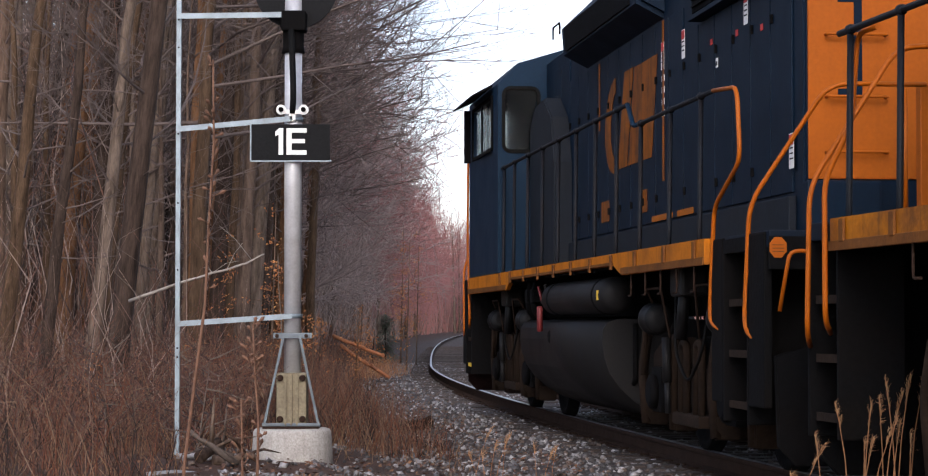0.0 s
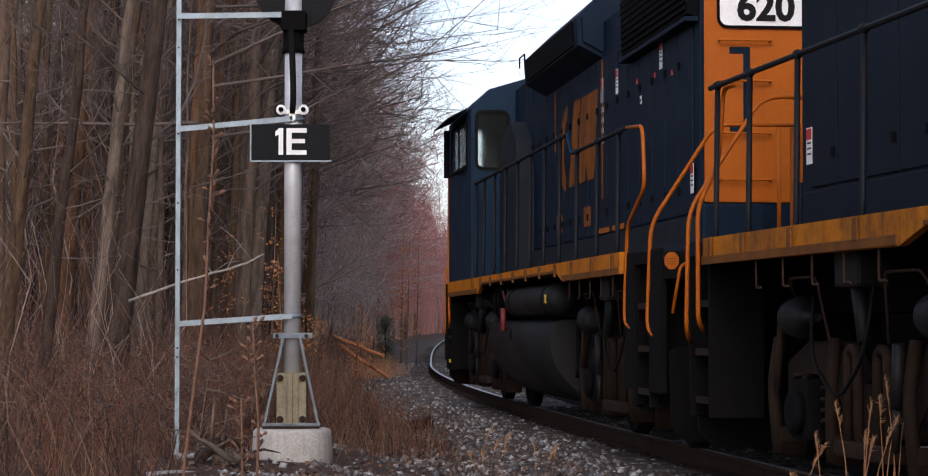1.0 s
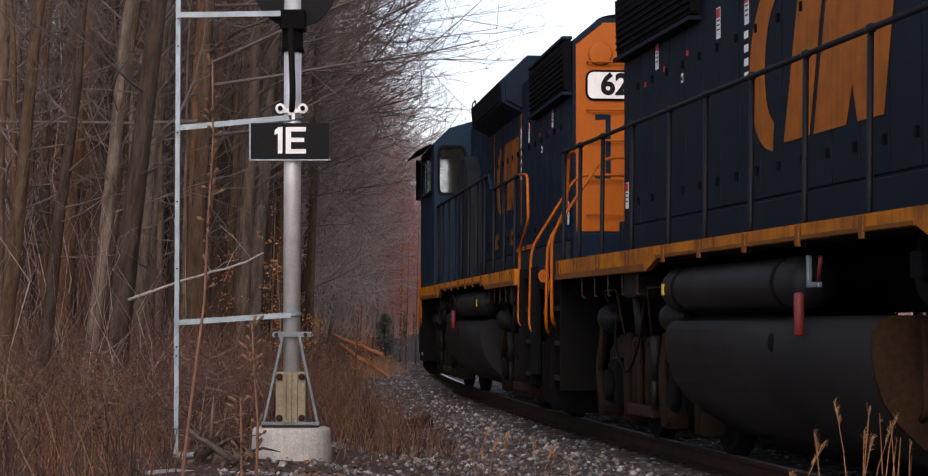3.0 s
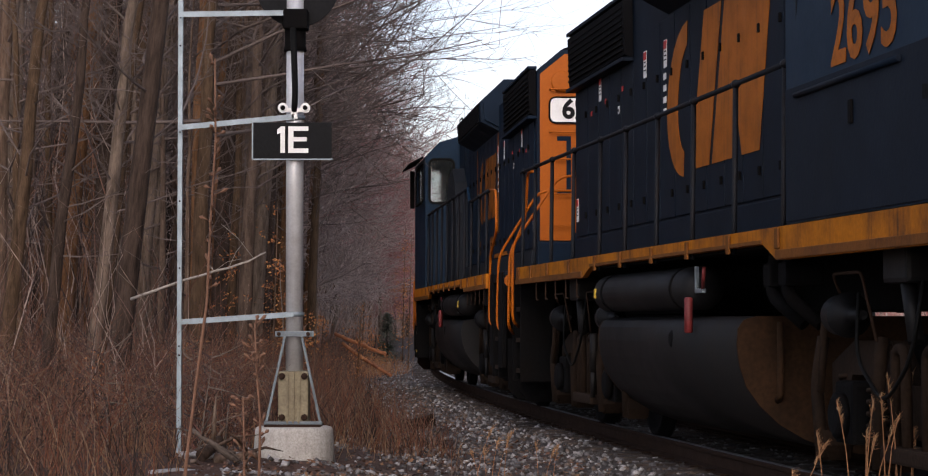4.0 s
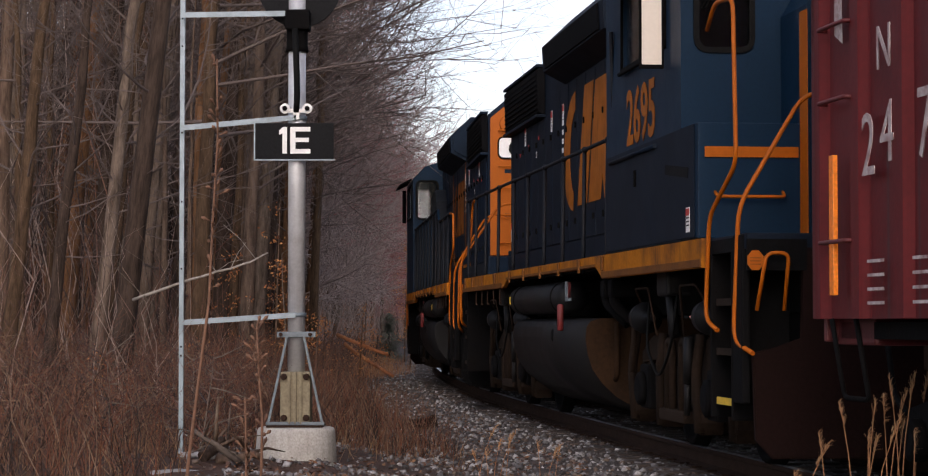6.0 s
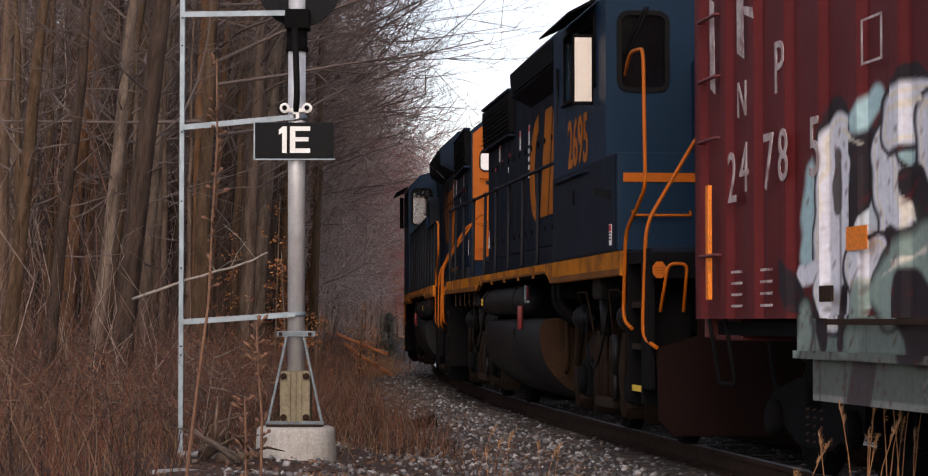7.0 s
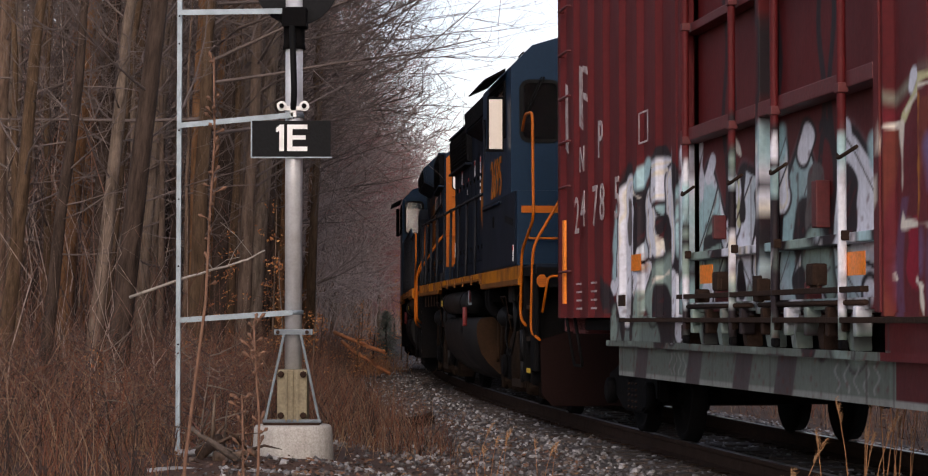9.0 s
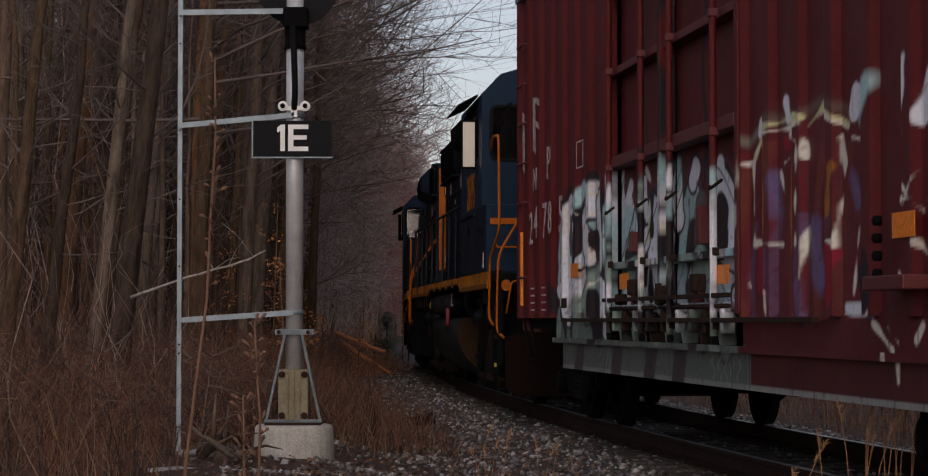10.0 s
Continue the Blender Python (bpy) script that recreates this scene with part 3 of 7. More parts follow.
def build_thicket():
    """Fine upright growth and far trunks that close the wood."""
    rng = np.random.default_rng(17)
    n = 5200
    x, y = along(rng, n, 26, 130, 4.8, 24, 1.1)
    d = left_of(x, y)
    h = rng.uniform(1.0, 4.5, n) * np.interp(d, [4.8, 7, 12], [0.45, 0.8, 1.25])
    stems("thicket", rng, x, y, h, rng.uniform(0.02, 0.35, n), rng.uniform(0.004, 0.012, n), THICKET, "fine leafless saplings and twigs filling the wood", "thicket", segs=4)
    n = 4200
    x, y = along(rng, n, 62, 260, 7.5, 70, 0.9)
    stems("far_trunks", rng, x, y, rng.uniform(9, 22, n), rng.uniform(0.0, 0.06, n), rng.uniform(0.07, 0.22, n), FARWOOD, "dense far trunks deep in the wood", "woods", segs=4)
    n = 3400
    x, y = along(rng, n, 40, 135, 7, 26, 1.0)
    stems("tall_thicket", rng, x, y, rng.uniform(5, 17, n), rng.uniform(0.02, 0.3, n), rng.uniform(0.008, 0.022, n), THICKET, "slender leafless poles crowding the wood", "thicket", segs=5)
    n = 4500
    x, y = along(rng, n, 58, 190, 4.4, 13, 1.0)
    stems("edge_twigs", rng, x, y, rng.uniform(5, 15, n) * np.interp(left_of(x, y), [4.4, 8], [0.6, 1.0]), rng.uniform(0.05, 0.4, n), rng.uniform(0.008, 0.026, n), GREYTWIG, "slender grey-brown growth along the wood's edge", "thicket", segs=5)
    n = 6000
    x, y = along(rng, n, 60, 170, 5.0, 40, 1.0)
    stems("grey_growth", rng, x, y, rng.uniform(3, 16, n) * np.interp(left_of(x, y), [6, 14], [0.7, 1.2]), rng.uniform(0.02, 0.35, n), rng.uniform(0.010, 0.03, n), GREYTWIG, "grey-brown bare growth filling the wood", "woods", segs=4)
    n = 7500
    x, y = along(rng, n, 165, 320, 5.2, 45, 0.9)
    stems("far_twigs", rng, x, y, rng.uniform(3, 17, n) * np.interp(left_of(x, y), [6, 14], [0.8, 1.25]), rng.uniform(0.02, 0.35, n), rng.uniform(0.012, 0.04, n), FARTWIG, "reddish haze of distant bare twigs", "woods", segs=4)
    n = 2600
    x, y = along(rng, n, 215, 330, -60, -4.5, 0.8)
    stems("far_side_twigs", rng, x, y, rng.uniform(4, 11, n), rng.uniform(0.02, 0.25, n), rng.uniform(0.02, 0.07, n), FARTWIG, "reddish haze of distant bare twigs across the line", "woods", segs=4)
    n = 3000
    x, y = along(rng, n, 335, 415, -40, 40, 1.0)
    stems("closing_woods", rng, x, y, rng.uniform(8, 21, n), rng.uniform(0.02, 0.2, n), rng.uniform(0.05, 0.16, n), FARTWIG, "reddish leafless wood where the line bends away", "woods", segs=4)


# ---- trees ----
def tree_meshes(seed, height, girth, first, limbs, subs, twigs, spread, lean=(0, 0), towards=None, stout=0.2, fine=0.0035):
    """A trunk and a crown of limbs, branches and twigs: two meshes."""
    rng = random.Random(seed)
    out = []
    store = {"v": [], "f": []}

    def bar(pts, radii, n):
        base = len(store["v"])
        for i, (p, r) in enumerate(zip(pts, radii)):
            d = (pts[min(i + 1, len(pts) - 1)] - pts[max(i - 1, 0)]).normalized()
            a = d.orthogonal().normalized()
            b = d.cross(a)
            for k in range(n):
                w = 2 * math.pi * k / n
                store["v"].append(p + (a * math.cos(w) + b * math.sin(w)) * r)
        for i in range(len(pts) - 1):
            for k in range(n):
                q = base + i * n
                store["f"].append((q + k, q + (k + 1) % n, q + n + (k + 1) % n, q + n + k))

    trunk = []
    for i in range(13):
        t = i / 12
        wob = 0.10 * height / 15
        trunk.append(Vector((lean[0] * height * t + rng.uniform(-wob, wob) * t, lean[1] * height * t + rng.uniform(-wob, wob) * t, height * t - 0.25)))
    rad = [girth * (1.35 if i == 0 else 1 - 0.85 * i / 12) for i in range(13)]
    bar(trunk, rad, 9)
    wood = flat_mesh("trunk", [tuple(p) for p in store["v"]], store["f"], BARK, True)
    store = {"v": [], "f": []}

    def grow(p, d, length, r, depth, kids):
        segs = 4 if depth == 0 else 3
        pts, dd = [p], d.copy()
        for i in range(segs):
            dd = (dd + Vector((rng.uniform(-0.25, 0.25), rng.uniform(-0.25, 0.25), rng.uniform(-0.12, 0.2)))).normalized()
            pts.append(pts[-1] + dd * length / segs)
        radii = [r * (1 - 0.75 * i / segs) for i in range(segs + 1)]
        bar(pts, radii, 5 if depth == 0 else 3)
        if depth < len(kids):
            for k in range(kids[depth]):
                t = rng.uniform(0.2, 1.0)
                j = min(int(t * segs), segs - 1)
                q = pts[j].lerp(pts[j + 1], t * segs - j)
                side = Vector((rng.gauss(0, 1), rng.gauss(0, 1), rng.gauss(0.15, 0.7))).normalized()
                grow(q, (d * 0.75 + side * 0.8).normalized(), length * rng.uniform(0.3, 0.55), max(r * 0.4, fine), depth + 1, kids)

    for k in range(limbs):
        t = first + (1 - first) * (k + rng.random()) / limbs
        j = min(int(t * 12), 11)
        p = trunk[j].lerp(trunk[j + 1], t * 12 - j)
        az = rng.uniform(0, 2 * math.pi)
        if towards is not None and rng.random() < 0.55:
            az = towards + rng.gauss(0, 0.6)
        d = Vector((math.cos(az), math.sin(az), rng.uniform(0.05, 0.75))).normalized()
        grow(p, d, spread * rng.uniform(0.6, 1.15) * (1.15 - 0.6 * t), girth * stout * (1.1 - 0.8 * t) + 0.008, 0, (subs, twigs))
    crown = flat_mesh("crown", [tuple(p) for p in store["v"]], store["f"], TWIG, True)
    return wood, crown


def plant(pair, x, y, scale, turn, label, group, crown_mat=None, lean=(0, 0)):
    tree = tagged(new("tree"), label, "tree", group)
    tree.matrix_world = pose(x, y, float(ground_z(x, y)) - 0.05, 0, lean[0], 0) @ pose(0, 0, 0, 0, 0, turn) @ Matrix.Scale(scale, 4)
    t = new("trunk", pair[0])
    c = new("crown", pair[1])
    t.parent = c.parent = tree
    if crown_mat:
        c.material_slots[0].link = "OBJECT"
        c.material_slots[0].material = crown_mat
    return tree


def build_woods():
    rng = random.Random(21)
    tall = [tree_meshes(30 + i, 19, 0.17, 0.2, 26, 5, 5, 3.2, (rng.uniform(-0.03, 0.03), rng.uniform(-0.02, 0.02)), stout=0.1) for i in range(3)]
    edge = [tree_meshes(50 + i, 14, 0.15, 0.30, 30, 8, 8, 4.6, (0.04, 0), towards=0.0) for i in range(3)]
    thin = [tree_meshes(70 + i, 12, 0.09, 0.2, 16, 5, 4, 2.6, (rng.uniform(-0.05, 0.05), 0)) for i in range(2)]
    # big trunks of the stand, from the nearest back: sideways place, distance, girth factor, lean
    stand = [(-6.9, 33, 0.75, 5), (-6.35, 38, 1.0, 6), (-5.9, 31, 0.6, 7), (-5.75, 34, 0.75, 6), (-4.75, 30, 0.95, 6.5), (-8.4, 40, 1.0, 2), (-7.4, 44, 1.0, 3),
             (-5.0, 41, 0.9, 1), (-5.2, 46, 0.8, 2.5), (-4.55, 43, 0.65, 3), (-4.5, 48, 0.8, 3), (-4.2, 50, 0.7, 1.5), (-3.9, 56, 0.8, 2), (-9.6, 46, 1.1, 3), (-8.9, 52, 1.0, 3), (-7.2, 55, 1.0, 1), (-6.3, 58, 0.9, 2),
             (-10.5, 58, 1.1, 2), (-12.0, 60, 1.1, 3), (-5.4, 62, 0.9, 1), (-8.0, 64, 1.0, 0)]
    for i, (x, y, g, lean) in enumerate(stand):
        plant(tall[i % 3], x, y, g, rng.uniform(0, 360), "tall straight grey-brown forest tree, leafless in winter", "forest trees", lean=(lean, 0))
    # a second, deeper rank of trunks closes the gaps
    for i in range(44):
        y = rng.uniform(43, 74)
        across = -0.21 + 0.128 * (i + rng.uniform(-0.4, 0.4)) / 44
        plant(tall[i % 3], across * y, y, rng.uniform(0.75, 1.3), rng.uniform(0, 360), "straight grey-brown forest tree behind the front rank", "forest trees",
              lean=(float(np.interp(across, [-0.21, -0.14, -0.08], [5, 4.5, 1.5])) + rng.uniform(-1.2, 1.2), 0))
    for i in range(56):
        y = rng.uniform(48, 135)
        x = np.interp(y, TY, TX) - rng.uniform(6.5, 24)
        plant(tall[i % 3], x, y, rng.uniform(0.7, 1.15), rng.uniform(0, 360), "leafless tree deeper in the woods", "background trees", lean=(rng.uniform(-1, 4), 0))
    for i, (y, d) in enumerate([(37, 5.6), (44, 5.2), (51, 5.8), (58, 5.0), (66, 5.4), (74, 5.2), (83, 5.6), (93, 5.0), (104, 5.4), (116, 5.2), (130, 5.0)]):
        x = np.interp(y, TY, TX) - d
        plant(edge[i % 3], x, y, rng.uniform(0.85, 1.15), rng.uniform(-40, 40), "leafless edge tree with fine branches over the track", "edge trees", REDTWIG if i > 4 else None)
    for i in range(22):
        y = rng.uniform(28, 75)
        x = np.interp(y, TY, TX) - rng.uniform(5.5, 14)
        plant(thin[i % 2], x, y, rng.uniform(0.5, 1.1), rng.uniform(0, 360), "slim leafless sapling in the undergrowth", "saplings")
    full = [tree_meshes(90 + i, 14, 0.16, 0.1, 34, 9, 7, 4.2, (0.02, 0), fine=0.012) for i in range(3)]
    for i in range(30):
        y = 58 + 62 * (i + rng.random()) / 30
        x = np.interp(y, TY, TX) - rng.uniform(5.0, 10.5)
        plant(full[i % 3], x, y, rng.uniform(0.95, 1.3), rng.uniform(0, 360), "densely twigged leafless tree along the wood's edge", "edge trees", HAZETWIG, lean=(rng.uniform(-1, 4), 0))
    over = [tree_meshes(130 + i, 15, 0.15, 0.40, 28, 8, 8, 6.6, (0.05, 0), towards=0.0) for i in range(2)]
    for i, (y, d) in enumerate(((41, 4.9), (47, 4.7), (54, 4.5), (62, 4.3))):
        plant(over[i % 2], np.interp(y, TY, TX) - d, y, 1.0 + 0.05 * i, 12 * i - 20, "leafless tree reaching dark branches over the track", "edge trees")
    for i in range(44):
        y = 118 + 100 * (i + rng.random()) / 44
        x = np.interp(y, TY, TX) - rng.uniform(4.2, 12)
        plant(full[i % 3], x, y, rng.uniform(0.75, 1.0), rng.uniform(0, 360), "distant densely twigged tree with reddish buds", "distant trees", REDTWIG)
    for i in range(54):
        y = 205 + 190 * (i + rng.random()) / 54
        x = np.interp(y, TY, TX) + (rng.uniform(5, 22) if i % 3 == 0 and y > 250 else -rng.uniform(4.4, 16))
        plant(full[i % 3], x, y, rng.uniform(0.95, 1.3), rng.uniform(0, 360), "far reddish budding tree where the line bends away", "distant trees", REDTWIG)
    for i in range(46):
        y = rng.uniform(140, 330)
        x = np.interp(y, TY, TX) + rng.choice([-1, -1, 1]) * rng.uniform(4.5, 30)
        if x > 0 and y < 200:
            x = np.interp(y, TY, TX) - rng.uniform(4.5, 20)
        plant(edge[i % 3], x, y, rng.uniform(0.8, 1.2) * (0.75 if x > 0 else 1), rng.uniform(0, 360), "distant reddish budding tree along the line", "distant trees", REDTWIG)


def build_shrubs():
    """Branching leafless shrubs at the foot of the wood."""
    rng = random.Random(61)
    kinds = [tree_meshes(110 + i, 1.5, 0.013, 0.05, 15, 5, 4, 0.95, (rng.uniform(-0.15, 0.15), 0), stout=0.35, fine=0.0022) for i in range(4)]
    for i in range(150):
        y = 19.5 + 36 * (i / 150) ** 1.25 + rng.uniform(0, 1.5)
        reach = float(np.interp(y, TY, TX)) - rng.uniform(4.3, 4.3 + 0.13 * y)
        if -2.4 < reach < -0.8 and y < 21:
            continue
        shrub = tagged(new("shrub"), "tangled leafless red-brown shrub at the wood's edge", "shrub", "shrubs")
        shrub.matrix_world = pose(reach, y, float(ground_z(reach, y)), 0, rng.uniform(-12, 12), rng.uniform(0, 360)) @ Matrix.Scale(rng.uniform(0.35, 0.85), 4)
        for name, mesh in zip(("stem", "crown"), kinds[i % 4]):
            ob = new(name, mesh)
            ob.parent = shrub
            ob.material_slots[0].link = "OBJECT"
            ob.material_slots[0].material = BRUSH if i % 4 else CANE


# ---- the locomotives ----
# Local axes of a vehicle: x towards its cab or leading end, y to its left, z up from the railhead.
def sided(x, y, z, side):
    return (x, y * side, z)


def wall_plate(x, y, z, side):
    """Carries flat lettering to a vehicle's side wall."""
    if side > 0:
        return Matrix.Translation((x, y, z)) @ Matrix(((-1, 0, 0, 0), (0, 0, 1, 0), (0, 1, 0, 0), (0, 0, 0, 1)))
    return Matrix.Translation((x, -y, z)) @ Matrix(((1, 0, 0, 0), (0, 0, -1, 0), (0, 1, 0, 0), (0, 0, 0, 1)))


def end_plate(x, y, z, way):
    """Carries flat lettering to an end wall that faces along way (+1 or -1)."""
    if way > 0:
        return Matrix.Translation((x, y, z)) @ Matrix(((0, 0, 1, 0), (1, 0, 0, 0), (0, 1, 0, 0), (0, 0, 0, 1)))
    return Matrix.Translation((x, y, z)) @ Matrix(((0, 0, -1, 0), (-1, 0, 0, 0), (0, 1, 0, 0), (0, 0, 0, 1)))


WHEELS = []


def wheelset(parent, x, radius):
    bm = bmesh.new()
    for s in (1, -1):
        prof = [(-0.07, radius * 0.55), (-0.07, radius), (-0.045, radius + 0.025), (-0.02, radius), (0.07, radius - 0.01), (0.07, radius - 0.07), (0.03, radius - 0.09), (0.02, 0.2), (0.06, 0.12), (0.06, 0.05)]
        lathe(bm, [(a * s, r) for a, r in prof], (0, 0.755 * s, 0), "y", 28)
    tube(bm, [(0, -1.0, 0), (0, 1.0, 0)], 0.085, 12)
    w = part("wheelset", bm, BLACK, parent, "grimy steel wheels on an axle")
    w.location = (x, 0, radius)
    WHEELS.append((w, x, radius, parent))


def loco_truck(parent, cx):
    """A two-axle power truck with cast side frames, springs, brake cylinders and hangers."""
    for s in (1, -1):
        bm = bmesh.new()
        prism(bm, [(cx - 1.95, 0.55), (cx - 1.95, 0.86), (cx - 1.5, 1.0), (cx - 0.75, 1.0), (cx - 0.45, 0.72), (cx + 0.45, 0.72), (cx + 0.75, 1.0), (cx + 1.5, 1.0), (cx + 1.95, 0.86), (cx + 1.95, 0.55),
                   (cx + 1.62, 0.55), (cx + 1.5, 0.8), (cx + 0.95, 0.8), (cx + 0.6, 0.42), (cx - 0.6, 0.42), (cx - 0.95, 0.8), (cx - 1.5, 0.8), (cx - 1.62, 0.55)], 1.02 * s, 1.16 * s, "y", 0.02)
        part("side_frame", bm, RUSTDUST, parent, "dusty cast steel truck side frame")
        for ax in (-1.37, 1.37):
            bm = bmesh.new()
            box(bm, cx + ax - 0.19, cx + ax + 0.19, 1.0 * s, 1.26 * s, 0.34, 0.74, 0.03)
            lathe(bm, [(0, 0.15), (0.05 * s, 0.15), (0.07 * s, 0.11)], (cx + ax, 1.26 * s, 0.52), "y", 16)
            part("axle_box", bm, BLACK, parent)
            for dx in (-0.3, 0.3):
                bm = bmesh.new()
                pts = [(cx + ax + dx + 0.085 * math.cos(a), 1.1 * s + 0.085 * math.sin(a), 0.42 + 0.36 * a / (10 * math.pi)) for a in np.linspace(0, 10 * math.pi, 60)]
                tube(bm, pts, 0.018, 5)
                part("coil_spring", bm, RUSTDUST, parent)
            for e in (-0.62, 0.62):
                bm = bmesh.new()
                tube(bm, bent([(cx + ax + e, 1.2 * s, 1.02), (cx + ax + e * 1.05, 1.24 * s, 0.7), (cx + ax + e * 0.97, 1.22 * s, 0.22)], 0.1), 0.045, 8)
                prism(bm, [(cx + ax + e - 0.07, 0.38), (cx + ax + e + 0.05, 0.40), (cx + ax + e + 0.07, 0.3), (cx + ax + e + 0.02, 0.2), (cx + ax + e - 0.04, 0.21)], *sorted((1.02 * s, 1.23 * s)), "y", 0.012)
                part("brake_hanger", bm, RUSTDUST, parent)
        for e in (-1.32, 1.32):
            bm = bmesh.new()
            lathe(bm, [(-0.15, 0.05), (-0.14, 0.12), (-0.1, 0.13), (0.05, 0.13), (0.07, 0.145), (0.1, 0.145), (0.12, 0.07), (0.2, 0.045), (0.38, 0.03)], (cx + e, 1.26 * s, 1.16), "x", 20)
            part("brake_cylinder", bm, TANK, parent, "round dusty brake cylinder")
            bm = bmesh.new()
            tube(bm, bent([(cx + e * 0.98, 1.3 * s, 1.3), (cx + e * 0.95, 1.36 * s, 1.42), (cx + e * 0.5, 1.36 * s, 1.42), (cx + e * 0.42, 1.3 * s, 1.0)], 0.06), 0.011, 6)
            part("brake_pipe", bm, RUST, parent)
            bm = bmesh.new()
            tube(bm, [(cx + e * 1.28, 1.28 * s, 1.16), (cx + e * 1.36, 1.28 * s, 0.66)], 0.028, 6)
            part("brake_lever", bm, RUSTDUST, parent)
        # swing hangers over the spring plank
        for e in (-0.28, 0.28):
            bm = bmesh.new()
            tube(bm, bent([(cx + e - 0.1, 1.24 * s, 0.34), (cx + e - 0.1, 1.24 * s, 0.96), (cx + e + 0.08, 1.24 * s, 0.96), (cx + e + 0.1, 1.24 * s, 0.34)], 0.08), 0.035, 7)
            part("swing_hanger", bm, RUSTDUST, parent)
        bm = box(bmesh.new(), cx - 0.5, cx + 0.5, *sorted((1.1 * s, 1.3 * s)), 0.28, 0.38, 0.02)
        part("spring_plank", bm, RUSTDUST, parent)
        bm = bmesh.new()
        tube(bm, [(cx + 0.72, 1.3 * s, 1.0), (cx + 0.68, 1.3 * s, 0.62)], 0.04, 9)
        tube(bm, [(cx + 0.68, 1.3 * s, 0.64), (cx + 0.65, 1.3 * s, 0.36)], 0.026, 8)
        part("damper", bm, TANK, parent, "dusty upright shock damper")
        bm = bmesh.new()
        tube(bm, bent([(cx - 0.9, 1.3 * s, 1.3), (cx - 0.85, 1.34 * s, 0.9), (cx - 0.3, 1.34 * s, 0.62), (cx + 0.2, 1.34 * s, 0.9), (cx + 0.3, 1.3 * s, 1.35)], 0.2), 0.013, 6)
        part("sanding_hose", bm, RUBBER, parent)
    bm = bmesh.new()
    box(bm, cx - 0.35, cx + 0.35, -1.0, 1.0, 0.55, 0.95, 0.03)
    box(bm, cx - 1.9, cx + 1.9, -0.5, 0.5, 0.4, 1.2, 0.05)
    part("bolster", bm, BLACK, parent)
    wheelset(parent, cx - 1.37, 0.508)
    wheelset(parent, cx + 1.37, 0.508)


TANKEND = material("rust_brown_plate", (0.036, 0.018, 0.009), 0.9, gloss=0.1, dirt=(0.014, 0.009, 0.006), amount=0.7, scale=2.5, grain=30, bump=0.15, streak=0.4)


def fuel_tank(parent, x0, x1, rusty):
    bm = bmesh.new()
    right = [(0.45, 0.15), (0.75, 0.19), (0.98, 0.27), (1.17, 0.38), (1.31, 0.51), (1.41, 0.65), (1.46, 0.80), (1.48, 0.95), (1.47, 1.07), (1.43, 1.13), (1.33, 1.16)]
    prof = [(-y, z) for y, z in right[::-1]] + right
    prism(bm, prof, x0, x1, "x", 0.02)
    tank = part("fuel_tank", bm, TANK, parent, "dusty black rounded fuel tank", True)
    for x, w in ((x0 - 0.012, -1), (x1 + 0.012, 1)):
        bm = bmesh.new()
        prism(bm, [(p * 1.0, z) for p, z in prof], x - 0.012, x + 0.012, "x")
        part("end_bulkhead", bm, TANKEND if rusty else TANK, tank, "rust-brown tank end plate" if rusty else "grimy black tank end plate")
        for s in (1, -1):
            bm = bmesh.new()
            tube(bm, bent([(x + 0.09 * w, 1.18 * s, 1.12), (x + 0.09 * w, 1.18 * s, 0.6), (x, 1.18 * s, 0.55)], 0.03), 0.025, 8)
            part("sight_gauge", bm, TANKEND if rusty else BLACK, tank)
    for s in (1, -1):
        bm = bmesh.new()
        lathe(bm, [(0, 0.075), (0.03 * s, 0.075), (0.05 * s, 0.05)], ((x0 + x1) / 2 + 0.5, 1.44 * s, 0.98), "y", 16)
        part("filler_cap", bm, BLACK, tank)


def air_reservoir(parent, x0, x1, s):
    bm = bmesh.new()
    lathe(bm, [(x0, 0.03), (x0 + 0.02, 0.12), (x0 + 0.07, 0.175), (x1 - 0.07, 0.175), (x1 - 0.02, 0.12), (x1, 0.03)], (0, 1.36 * s, 1.385), "x", 22)
    r = part("air_reservoir", bm, TANK, parent, "dusty grey cylindrical air reservoir")
    for x in (x0 + 0.45, x1 - 0.45):
        bm = bmesh.new()
        lathe(bm, [(x - 0.03, 0.176), (x - 0.03, 0.184), (x + 0.03, 0.184), (x + 0.03, 0.176)], (0, 1.36 * s, 1.385), "x", 22)
        part("strap", bm, BLACK, r)
    bm = bmesh.new()
    box(bm, x0 + 0.1, x0 + 0.17, *sorted((1.525 * s, 1.54 * s)), 1.34, 1.43)
    part("yellow_mark", bm, YELLOW, r)


def label_plate(parent, x, y, z, s, w=0.11, h=0.24, red=True):
    """A white warning decal with a red head and illegible lines."""
    bm = box(bmesh.new(), x - w / 2, x + w / 2, y * s, (y + 0.003) * s, z - h / 2, z + h / 2)
    d = part("warning_decal", bm, WHITE, parent, "small white decal with a red head")
    if red:
        bm = box(bmesh.new(), x - w / 2 + 0.006, x + w / 2 - 0.006, (y + 0.003) * s, (y + 0.005) * s, z + h * 0.17, z + h / 2 - 0.008)
        part("red_band", bm, REDPAINT, d)
    bm = bmesh.new()
    for k in range(3):
        zz = z + h * 0.08 - k * h * 0.15
        box(bm, x - w * 0.35, x + w * 0.35, (y + 0.003) * s, (y + 0.0045) * s, zz - 0.006, zz + 0.006)
    part("print_block", bm, TANK, d)


